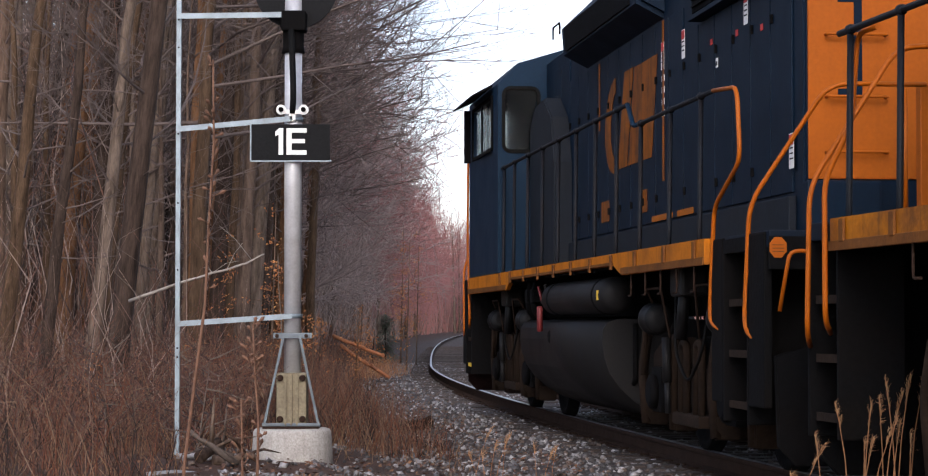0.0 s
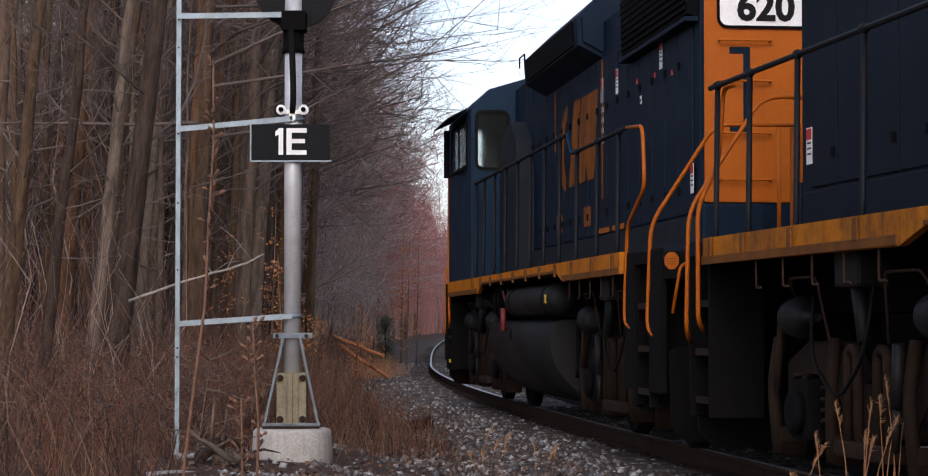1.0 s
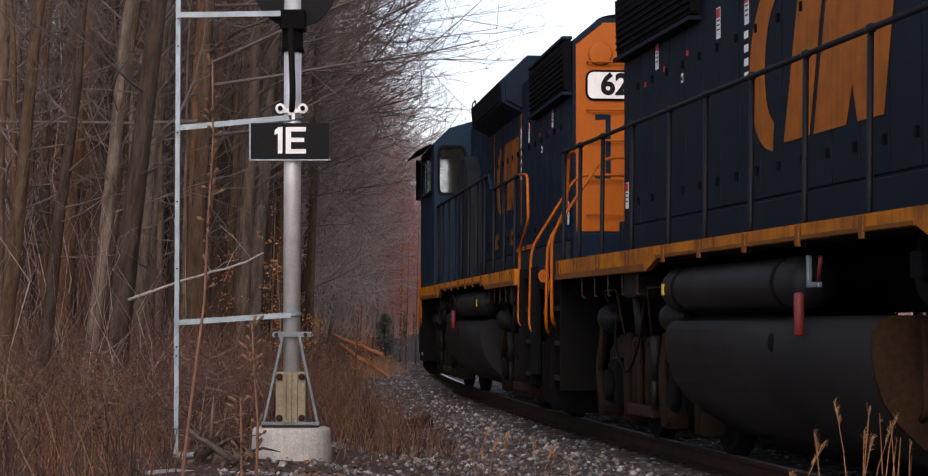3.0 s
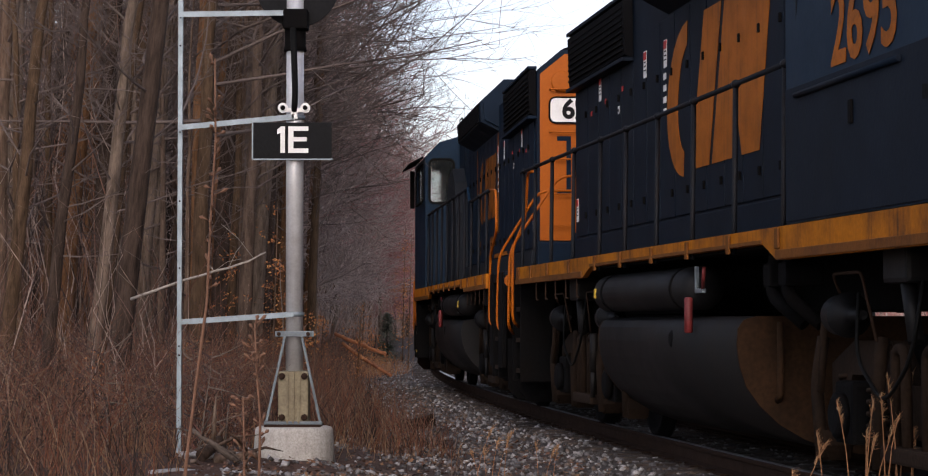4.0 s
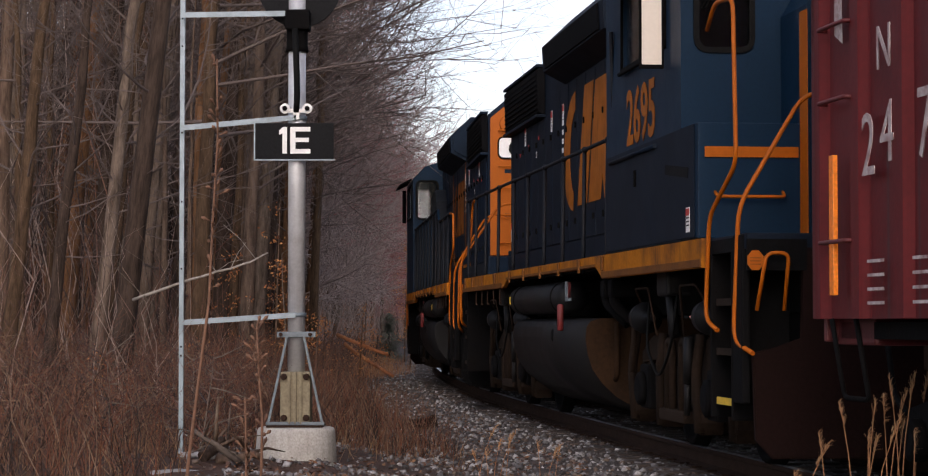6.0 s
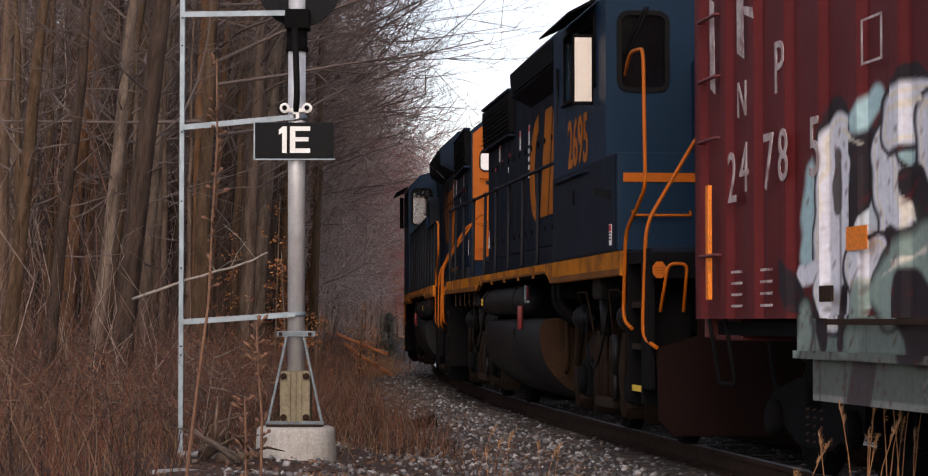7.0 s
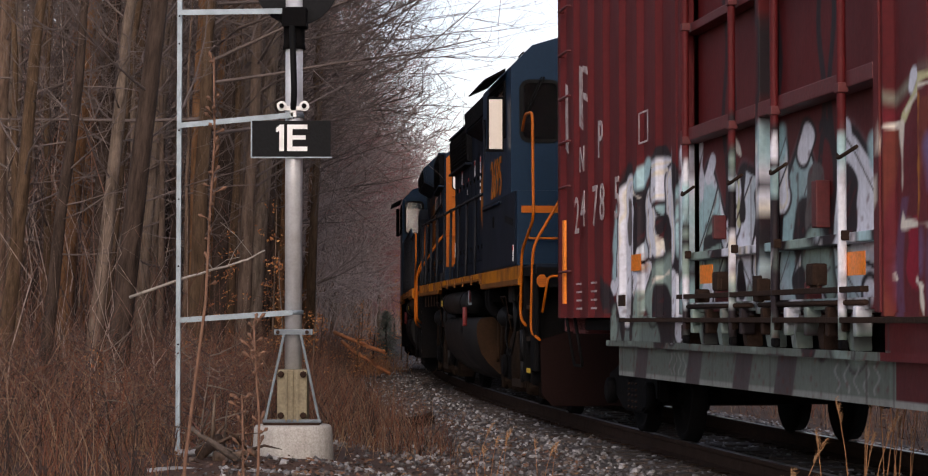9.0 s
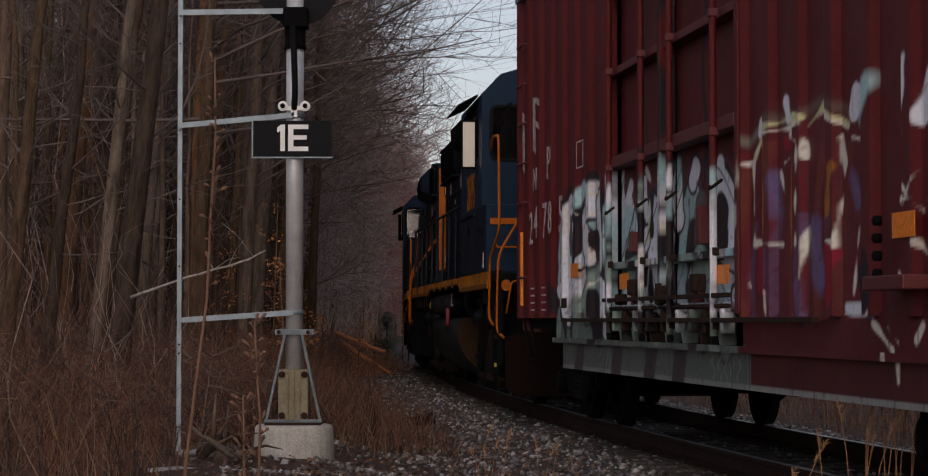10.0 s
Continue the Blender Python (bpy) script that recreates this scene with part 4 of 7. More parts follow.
def handrail(parent, x0, x1, z0, z1, s, posts, mat=None):
    bm = bmesh.new()
    tube(bm, [(x0, 1.5 * s, z0), (x1, 1.5 * s, z1)], 0.021, 8)
    r = part("handrail", bm, mat or BLACKRAIL, parent, "dark walkway handrail")
    for x in posts:
        z = z0 + (z1 - z0) * (x - x0) / (x1 - x0)
        bm = bmesh.new()
        tube(bm, [(x, 1.52 * s, 1.6), (x, 1.515 * s, 1.84), (x, 1.5 * s, z)], 0.021, 8)
        lathe(bm, [(-0.035, 0.02), (-0.02, 0.032), (0.02, 0.032), (0.035, 0.02)], (x, 1.5 * s, z), "x", 10)
        post = part("stanchion", bm, BLACKRAIL, parent, "dark railing post")
        bm = box(bmesh.new(), x - 0.04, x + 0.04, 1.553 * s, 1.572 * s, 1.60, 1.735, 0.006)
        part("post_foot", bm, SILLDUST, post)
    return r


DARKRED = material("dull_red_paint", (0.14, 0.012, 0.012), 0.6, dirt=(0.05, 0.01, 0.01), amount=0.5)
BLACKRAIL = material("dark_rail_paint", (0.006, 0.008, 0.012), 0.55, gloss=0.15, dirt=(0.02, 0.012, 0.009), amount=0.5, scale=4)


def end_steps(parent, way, cab_end, edge):
    """The corner steps, orange grab rails and pilot of one end; way is +1 or -1 along x."""
    w = way
    bm = bmesh.new()
    box(bm, *sorted((7.35 * w, 8.62 * w)), -1.48, 1.48, 1.63, 1.742, 0.01)
    part("end_platform", bm, GREYBLUE, parent, "dusty end platform")
    bm = bmesh.new()
    prism(bm, [(-1.08, 1.65), (1.08, 1.65), (1.08, 1.0), (1.44, 0.9), (1.42, 0.3), (1.3, 0.17), (-1.3, 0.17), (-1.42, 0.3), (-1.44, 0.9), (-1.08, 1.0)], *sorted((8.56 * w, 8.62 * w)), "x", 0.01)
    part("pilot", bm, PILOTRED if cab_end else BLACK, parent, "rust-stained pilot plate" if cab_end else "black pilot plate")
    bm = bmesh.new()
    box(bm, *sorted((8.6 * w, 8.86 * w)), -0.22, 0.22, 0.78, 1.02, 0.03)
    box(bm, *sorted((8.84 * w, 9.06 * w)), -0.16, 0.13, 0.74, 1.06, 0.05)
    part("coupler", bm, RUST, parent, "rusty knuckle coupler")
    for k in range(3):
        bm = bmesh.new()
        y = -0.55 + 0.5 * k
        tube(bm, bent([(8.62 * w, y, 1.15), (8.8 * w, y, 1.1), (8.85 * w, y + 0.05, 0.6), (8.98 * w, y + 0.1, 0.5)], 0.15), 0.022, 8)
        part("air_hose", bm, RUBBER, parent, "black rubber brake hose")
    for s in (1, -1):
        a, b = (7.62, 8.2) if cab_end else (min(edge + 0.42, 8.02), min(edge + 1.05, 8.5))
        for k, z in enumerate((0.56, 0.92, 1.28)):
            bm = bmesh.new()
            box(bm, *sorted((a * w, b * w)), *sorted((1.12 * s, 1.46 * s)), z - 0.03, z, 0.006)
            st = part("step", bm, BLACK, parent, "steel corner step with an edge strip")
            bm = bmesh.new()
            box(bm, *sorted(((a + 0.04) * w, (b - 0.04) * w)), *sorted((1.46 * s, 1.475 * s)), z - 0.04, z + 0.012)
            part("edge_strip", bm, YELLOW if k == 0 and cab_end else RUSTDUST, st)
        bm = bmesh.new()
        box(bm, *sorted(((a - 0.06) * w, (a - 0.02) * w)), *sorted((1.08 * s, 1.5 * s)), 0.42, 1.625, 0.01)
        box(bm, *sorted(((b + 0.02) * w, (b + 0.06) * w)), *sorted((1.08 * s, 1.5 * s)), 0.42, 1.625, 0.01)
        box(bm, *sorted((a * w, b * w)), *sorted((1.08 * s, 1.11 * s)), 0.42, 1.625)
        part("step_well", bm, BLACK, parent, "black recessed step well")
        for x0, x1 in ((edge + 0.01, a - 0.07), (b + 0.07, 8.55)):
            if x1 - x0 > 0.06:
                bm = box(bmesh.new(), *sorted((x0 * w, x1 * w)), *sorted((1.44 * s, 1.5 * s)), 0.55, 1.735, 0.015)
                part("step_panel", bm, BLACK, parent, "dark plate beside the corner steps")
        bm = bmesh.new()
        if cab_end:
            tube(bm, bent([(7.5 * w, 1.50 * s, 3.30), (7.75 * w, 1.5 * s, 3.47), (8.2 * w, 1.47 * s, 3.45), (8.28 * w, 1.47 * s, 2.25), (7.68 * w, 1.53 * s, 1.9), (7.54 * w, 1.53 * s, 1.14), (7.8 * w, 1.5 * s, 1.06)], 0.12), 0.017, 8)
        elif edge > 7.5:
            tube(bm, bent([(7.4 * w, 1.44 * s, 2.83), (7.72 * w, 1.45 * s, 2.83), (7.78 * w, 1.47 * s, 2.3), (7.9 * w, 1.6 * s, 1.97), (7.9 * w, 1.6 * s, 1.13), (8.1 * w, 1.5 * s, 1.06)], 0.1), 0.017, 8)
        else:
            tube(bm, bent([(7.1 * w, 1.5 * s, 2.83), (7.83 * w, 1.5 * s, 2.78), (7.91 * w, 1.5 * s, 2.26), (7.12 * w, 1.5 * s, 1.97), (6.95 * w, 1.5 * s, 1.13), (7.3 * w, 1.48 * s, 1.06)], 0.12), 0.017, 8)
        part("grab_rail", bm, ORANGE, parent, "bent orange grab rail")
        bm = bmesh.new()
        k = 0.3 if cab_end else 0.0
        if edge > 7.5 and not cab_end:
            tube(bm, bent([(8.32 * w, 0.35 * s, 2.84), (8.32 * w, 0.98 * s, 2.84), (8.25 * w, 1.58 * s, 1.96), (8.25 * w, 1.6 * s, 1.06), (8.5 * w, 1.5 * s, 0.98)], 0.14), 0.017, 8)
            tube(bm, [(8.32 * w, 0.5 * s, 2.82), (8.32 * w, 0.5 * s, 1.74)], 0.018, 8)
        else:
            tube(bm, bent([(8.5 * w, 0.35 * s, 2.74), (8.5 * w, 1.03 * s, 2.74), ((8.17 + k) * w, 1.5 * s, 1.94), ((8.04 + k) * w, 1.51 * s, 1.06 - k * 0.25), ((8.4 + k) * w, 1.46 * s, 0.98 - k * 0.25)], 0.14), 0.017, 8)
            tube(bm, [(8.5 * w, 0.5 * s, 2.72), (8.5 * w, 0.5 * s, 1.74)], 0.018, 8)
        part("end_rail", bm, ORANGE, parent, "slanting orange end rail")
        bm = bmesh.new()
        tube(bm, bent([(8.64 * w, 1.22 * s, 1.2), (8.7 * w, 1.2 * s, 1.6), (8.7 * w, 1.36 * s, 1.6), (8.66 * w, 1.42 * s, 1.2)], 0.06), 0.014, 8)
        part("lift_lever", bm, ORANGE, parent, "orange uncoupling lever")
        bm = bmesh.new()
        zo = 1.55 if cab_end else 1.625
        prism(bm, [(1.42 * s + 0.062 * math.cos(a), zo + 0.074 * math.sin(a)) for a in [math.radians(22.5 + 45 * k) for k in range(8)]], *sorted((8.622 * w, 8.632 * w)), "x")
        part("sign_bracket", box(bmesh.new(), *sorted((8.60 * w, 8.622 * w)), *sorted((1.05 * s, 1.48 * s)), 1.48, 1.70), BLACK, parent)
        o = part("octagonal_sign", bm, ORANGE, parent, "small orange octagonal warning sign")
        bm = bmesh.new()
        for k in range(3):
            box(bm, *sorted((8.632 * w, 8.635 * w)), *sorted((1.38 * s, 1.46 * s)), zo - 0.03 + 0.022 * k, zo - 0.024 + 0.022 * k)
        part("print_block", bm, SILLDUST, o)
    if not cab_end:
        for y in (0.28, -0.36):
            bm = box(bmesh.new(), *sorted((8.3 * w, 8.4 * w)), y, y + 0.08, 1.742, 2.75, 0.01)
            part("chain_post", bm, ORANGE, parent)


def logo_shapes(parent, xc, z0, h, wide, y, s, flip, mat):
    """The railway's large orange side emblem as plain slanted shapes."""
    f = flip

    def at(u, v):
        return (xc + f * wide * (u + 0.05 * (v - 0.5)), z0 + h * v)

    outer = [at(-0.27 - 0.22 * math.cos(a), 0.49 + 0.49 * math.sin(a)) for a in np.linspace(-1.5, 1.5, 14)]
    inner = [at(-0.26 - 0.11 * math.cos(a), 0.49 + 0.34 * math.sin(a)) for a in np.linspace(1.35, -1.35, 12)]
    shapes = [outer + inner]
    # a slanted bar and a notched block
    shapes.append([at(*p) for p in ((-0.20, 0.03), (-0.02, 0.03), (0.06, 0.98), (-0.11, 0.98))])
    shapes.append([at(*p) for p in ((0.01, 0.03), (0.22, 0.03), (0.25, 0.22), (0.29, 0.03), (0.44, 0.03), (0.50, 0.97), (0.09, 0.97))])
    for p in shapes:
        bm = prism(bmesh.new(), p, *sorted((y * s, (y + 0.004) * s)), "y")
        part("emblem_shape", bm, mat, parent, "faded orange painted emblem shape")


def locomotive(cab_rear, number, second):
    loco = new("locomotive")
    tail, notch = (7.95, 2.95) if second else (7.0, 3.35)
    front = 6.8 if second else 7.4  # the cab front wall
    # frame and running boards
    for s in (1, -1):
        bm = bmesh.new()
        prism(bm, [(-tail, 1.745), (7.5, 1.745), (7.5, 1.525), (notch + 0.35, 1.525), (notch, 1.64), (-3.35, 1.64), (-3.75, 1.545), (-tail, 1.555)], *sorted((1.5 * s, 1.55 * s)), "y")
        sill = part("side_sill", bm, SILLPAINT if second else BRIGHTSILL, loco, "rust-streaked orange side sill" if second else "bright orange side sill with a brown lower edge")
        for a, b, z in ((-tail, -3.76, 1.55), (-3.34, notch - 0.01, 1.642), (notch + 0.36, 7.5, 1.53)):
            bm = box(bmesh.new(), a, b, *sorted((1.55 * s, 1.564 * s)), z, z + (0.028 if z > 1.6 else 0.06), 0.004)
            part("lower_flange", bm, SILLDUST, sill, "brown-dusted lower flange")
    bm = bmesh.new()
    box(bm, -8.3, 8.3, -1.49, 1.49, 1.62, 1.72)
    box(bm, -8.5, 8.5, -0.55, 0.55, 1.2, 1.66)
    part("underframe", bm, BLACK, loco, "black underframe")
    hook = None
    for s in (1, -1):
        for x in np.arange(-6.6, 6.7, 0.62):
            if x < -3.9:
                if hook is None:
                    hook = part("pipe_hook", tube(bmesh.new(), bent([(0, 0, 1.56), (0, 0, 1.36), (0.12, 0, 1.36)], 0.03), 0.009, 6), RUST, loco)
                    hook.matrix_local = pose(x, 1.535 * s, 0)
                else:
                    share(hook, loco, pose(x, 1.535 * s, 0))
    # long hood
    body = BLUE if not second else GREYBLUE
    rear = -7.5
    h0 = cab_rear
    bm = bmesh.new()
    prism(bm, [(-0.93, 1.70), (0.93, 1.70), (0.93, 4.36), (0.62, 4.62), (-0.62, 4.62), (-0.93, 4.36)], rear, h0, "x", 0.02)
    hood = part("long_hood", bm, body, loco, "dark blue louvred engine hood")
    bm = bmesh.new()
    prism(bm, [(-0.90, 2.16), (0.90, 2.16), (0.90, 4.30), (0.58, 4.56), (-0.58, 4.56), (-0.90, 4.30)], rear - 0.022, rear - 0.004, "x", 0.006)
    rearp = part("end_panel", bm, ORANGE, loco, "bright orange painted hood end")
    # battery boxes or lower casing along the hood base
    bm = bmesh.new()
    for s in (1, -1):
        box(bm, -7.3, h0 - 0.3, *sorted((0.93 * s, 0.99 * s)), 1.71, 2.05, 0.01)
    part("hood_base", bm, GREYBLUE if second else DUSTGREY, loco, "grey-blue hood base strip")
    # hood doors
    latch = None
    for s in (1, -1):
        x = -7.25
        while x < h0 - 0.75:
            top = 3.72 if x < -4.1 else (3.95 if x < 2.2 else 4.2)
            bm = box(bmesh.new(), x + 0.012, x + 0.60, *sorted((0.928 * s, 0.948 * s)), 2.08, top, 0.007)
            door = part("hood_door", bm, body, hood)
            for z in (2.3, 3.42):
                if latch is None:
                    latch = part("latch", box(bmesh.new(), -0.02, 0.02, -0.011, 0.011, -0.035, 0.035, 0.005), BLACK, door)
                    latch.matrix_local = pose(x + 0.535, 0.959 * s, z)
                else:
                    share(latch, door, pose(x + 0.535, 0.959 * s, z))
            x += 0.615
    # radiator grilles
    for s in (1, -1):
        bm = bmesh.new()
        prism(bm, [(0.93 * s, 3.76), (1.02 * s, 3.80), (1.04 * s, 4.34), (0.94 * s, 4.42)], -7.42, -4.25, "x", 0.008)
        g = part("radiator_grille", bm, DARKMESH, loco, "black screened radiator grille")
        bm = bmesh.new()
        for k in range(8):
            z = 3.84 + k * 0.062
            box(bm, -7.36, -4.31, *sorted((1.025 * s, 1.045 * s)), z, z + 0.018)
        part("shutter_slats", bm, BLACK, g)
        bm = bmesh.new()
        box(bm, -7.44, -4.23, *sorted((0.93 * s, 1.055 * s)), 3.73, 3.77, 0.006)
        box(bm, -7.44, -4.23, *sorted((0.93 * s, 1.05 * s)), 4.37, 4.41, 0.006)
        part("grille_frame", bm, body, g)
    # dynamic brake blister
    bm = bmesh.new()
    prism(bm, [(-0.93, 3.98), (-1.2, 4.12), (-1.22, 4.42), (-0.86, 4.76), (0.86, 4.76), (1.22, 4.42), (1.2, 4.12), (0.93, 3.98)], -2.7, 1.55, "x", 0.05)
    part("brake_blister", bm, body, loco, "flared roof housing of the dynamic brake")
    for s in (1, -1):
        bm = bmesh.new()
        prism(bm, [(1.205 * s, 4.14), (1.222 * s, 4.14), (1.242 * s, 4.40), (1.225 * s, 4.40)], -2.4, 1.25, "x")
        part("blister_screen", bm, DARKMESH, loco)
    for x, z in ((-6.6, 4.62), (-5.2, 4.62), (-1.4, 4.76), (0.3, 4.76)):
        bm = lathe(bmesh.new(), [(0, 0.52), (0.10, 0.52), (0.12, 0.48), (0.12, 0.1)], (x, 0, z), "z", 24)
        part("roof_fan", bm, BLACK, loco, "round roof fan housing")
    bm = bmesh.new()
    box(bm, 1.9, 3.2, -0.4, 0.4, 4.6, 4.78, 0.04)
    tube(bm, [(2.2, 0.2, 4.75), (2.2, 0.2, 4.95)], 0.06, 8)
    part("exhaust_housing", bm, BLACK, loco)
    # inertial filter duct on the walkway behind the cab
    bm = bmesh.new()
    prism(bm, [(cab_rear - 0.1, 1.72), (cab_rear - 0.1, 3.55), (cab_rear - 0.5, 3.78), (cab_rear - 1.2, 3.82), (cab_rear - 1.75, 3.55), (cab_rear - 2.0, 3.0), (cab_rear - 2.0, 1.72)], 0.93, 1.16, "y", 0.02)
    part("filter_duct", bm, GREYBLUE if second else DUSTGREY, loco, "rounded grey-blue air duct behind the cab")
    # cab: a shell with real openings
    roof = [(-1.55, 1.75), (1.55, 1.75), (1.55, 4.12), (1.30, 4.38), (0.7, 4.56), (-0.7, 4.56), (-1.30, 4.38), (-1.55, 4.12)]
    inner = [(y * 0.965, 1.88 if z < 2 else z - 0.05) for y, z in roof]
    cab = tagged(new("cab"), "dark blue driver's cab with a rounded roof")
    cab.parent = loco
    pane = (0.99, 1.42, 3.25, 3.94) if second else (1.04, 1.47, 3.28, 4.06)
    panes = [arc_rect(pane[0] * s, pane[1] * s, pane[2], pane[3], 0.09) for s in (1, -1)]
    part("front_wall", punched(roof, panes, front - 0.06, front), CABBLUE, cab)
    part("rear_wall", punched(roof, [] if second else panes, cab_rear, cab_rear + 0.06), CABBLUE, cab)
    w0, w1 = (4.4, 6.2) if second else (4.95, 6.9)
    bm = bmesh.new()
    prism(bm, [roof[2], roof[3], roof[4], roof[5], roof[6], roof[7], inner[7], inner[6], inner[5], inner[4], inner[3], inner[2]], cab_rear + 0.06, front - 0.06, "x")
    part("cab_roof", bm, CABBLUE, cab)
    part("cab_floor", box(bmesh.new(), cab_rear + 0.06, front - 0.06, -1.49, 1.49, 1.75, 1.88), BLACK, cab)
    for s in (1, -1):
        bm = bmesh.new()
        ys = sorted((1.49 * s, 1.55 * s))
        box(bm, cab_rear + 0.06, front - 0.06, *ys, 1.75, 3.36)
        box(bm, cab_rear + 0.06, front - 0.06, *ys, 3.98, 4.12)
        box(bm, cab_rear + 0.06, w0, *ys, 3.36, 3.98)
        box(bm, w1, front - 0.06, *ys, 3.36, 3.98)
        part("side_panel", bm, CABBLUE, cab)
    bm = bmesh.new()
    box(bm, 5.2, 5.9, -1.2, -0.7, 1.88, 3.1, 0.05)
    box(bm, 6.1, 6.6, -0.9, 0.3, 1.88, 2.9, 0.05)
    part("control_stand", bm, BLACK, cab)
    if second:
        part("front_locker", box(bmesh.new(), front, 7.4, -1.55, 1.55, 1.75, 2.62, 0.01), CABBLUE, cab, "low blue equipment locker before the cab")
        for s in (1, -1):
            bm = bmesh.new()
            box(bm, cab_rear + 0.02, 7.3, *sorted((1.552 * s, 1.562 * s)), 1.762, 2.62, 0.004)
            part("lower_panel", bm, GREYBLUE, cab, "grey-blue equipment panel below the cab")
            bm = bmesh.new()
            tube(bm, [(cab_rear + 0.3, 1.575 * s, 2.56), (5.9, 1.575 * s, 2.56)], 0.02, 8)
            part("panel_grab", bm, GREYBLUE, cab)
            # The slot isn't cut: a black strip on the panel gives its dark inside.
            bm = prism(bmesh.new(), [(6.25, 2.30), (7.1, 2.22), (7.12, 2.30), (6.25, 2.38)], *sorted((1.560 * s, 1.566 * s)), "y")
            part("vent_slot", bm, RUBBER, cab, "black strip for the shade inside a vent slot")
            bm = bmesh.new()
            for x in (5.0,):
                box(bm, x - 0.03, x + 0.03, *sorted((1.562 * s, 1.58 * s)), 2.28, 2.42, 0.006)
            part("latch", bm, BLACK, cab)
            label_plate(loco, 7.1, 1.563, 1.9, s, 0.13, 0.19)
    # cab glass: side windows, and windscreens in both end walls
    for s in (1, -1):
        bm = box(bmesh.new(), w0, w1, *sorted((1.515 * s, 1.521 * s)), 3.36, 3.98)
        w = part("side_window", bm, CLEAR, cab, "cab side window glass")
        bm = bmesh.new()
        for a, b, c, d in ((w0 - 0.05, w1 + 0.05, 3.32, 3.36), (w0 - 0.05, w1 + 0.05, 3.98, 4.02), (w0 - 0.05, w0, 3.32, 4.02), (w1, w1 + 0.05, 3.32, 4.02), (w0 + 0.95, w0 + 1.0, 3.36, 3.98)):
            box(bm, a, b, *sorted((1.55 * s, 1.572 * s)), c, d, 0.006)
        part("window_frame", bm, BLACK, w)
        bm = box(bmesh.new(), w0, w0 + 1.25, *sorted((1.573 * s, 1.61 * s)), 3.29, 3.32, 0.012)
        part("arm_rest", bm, BLACK, cab)
        bm = bmesh.new()
        prism(bm, [(1.56 * s, 4.16), (1.82 * s, 4.02), (1.82 * s, 4.0), (1.56 * s, 4.12)], w0 - 0.05, w1 + 0.1, "x")
        part("sun_visor", bm, BLACK, cab, "dark visor over the side window")
        for x, t in ((cab_rear, -1), (front, 1)):
            if second and t < 0:
                continue
            bm = rounded_pane(pane[0] * s, pane[1] * s, pane[2], pane[3], 0.09, x - 0.03 * t, x - 0.024 * t)
            w = part("end_window", bm, CLEAR, cab, "rounded end window glass")
            bm = rounded_ring((pane[0] - 0.03) * s, (pane[1] + 0.03) * s, pane[2] - 0.03, pane[3] + 0.03, 0.11, 0.045, x, x + 0.018 * t)
            part("gasket", bm, RUBBER, w)
        bm = bmesh.new()
        tube(bm, [(front + 0.03, 1.16 * s, 4.0), (front + 0.05, 1.36 * s, 3.56)], 0.012, 6)
        tube(bm, [(front + 0.03, 1.19 * s, 4.0), (front + 0.05, 1.39 * s, 3.56)], 0.008, 6)
        part("wiper", bm, BLACK, cab)
        # wind deflector glass beside the window
        bm = bmesh.new()
        dx, dz = (6.27, 3.15) if second else (7.0, 3.3)
        box(bm, dx, dx + 0.03, *sorted((1.58 * s, (1.78 if second else 1.67) * s)), dz, dz + (0.66 if second else 0.72), 0.006)
        fl = part("wind_deflector", bm, BLACK, cab, "framed wind deflector beside the cab window")
        if second:
            # The bright reflection in the glass is put into the pane's pale colour.
            bm = box(bmesh.new(), dx + 0.031, dx + 0.037, *sorted((1.60 * s, 1.76 * s)), dz + 0.03, dz + 0.63)
            part("pane", bm, PALEPANE, fl, "deflector pane with a pale reflection in its colour")
    # nose and number boxes
    bm = bmesh.new()
    rise = 0.5 if second else 0.0
    prism(bm, [(-0.76, 1.74), (0.76, 1.74), (0.76, 3.0 + rise), (0.64, 3.2 + rise), (-0.64, 3.2 + rise), (-0.76, 3.0 + rise)], front, 7.62, "x", 0.03)
    nose = part("nose", bm, CABBLUE, loco, "short blue nose")
    if second:
        for s in (1, -1):
            bm = box(bmesh.new(), 7.404, 7.62, *sorted((0.762 * s, 0.768 * s)), 1.78, 3.46, 0.002)
            part("corner_stripe", bm, ORANGE, nose, "orange painted nose side")
    bm = bmesh.new()
    prism(bm, [(-0.70, 1.80), (0.70, 1.80), (0.70, 2.95), (0.60, 3.12), (-0.60, 3.12), (-0.70, 2.95)], 7.624, 7.64, "x")
    part("nose_panel", bm, CABBLUE if second else ORANGE, loco, "blue nose front" if second else "orange nose front")
    for s in (1, -1):
        bm = box(bmesh.new(), 7.4, 7.412, *sorted((0.78 * s, 1.5 * s)), 2.36, 2.44)
        part("orange_band", bm, ORANGE, cab)
        bm = bmesh.new()
        tube(bm, bent([(7.4, 1.42 * s, 2.1), (7.47, 1.42 * s, 2.06), (7.47, 0.9 * s, 2.06), (7.4, 0.9 * s, 2.1)], 0.03), 0.013, 6)
        part("grab_iron", bm, ORANGE, cab)
        bm = rounded_pane(0.45 * s, 0.98 * s, 4.1, 4.32, 0.08, front, front + 0.03)
        part("number_board", bm, WHITE, cab, "white lit number board")
    # hood end details
    bm = rounded_pane(-0.05, 0.78, 3.67, 4.0, 0.09, rear - 0.045, rear - 0.02)
    nb = part("number_board", bm, WHITE, loco, "white number board with black figures")
    bm = rounded_ring(-0.06, 0.79, 3.66, 4.01, 0.09, 0.022, rear - 0.05, rear - 0.02)
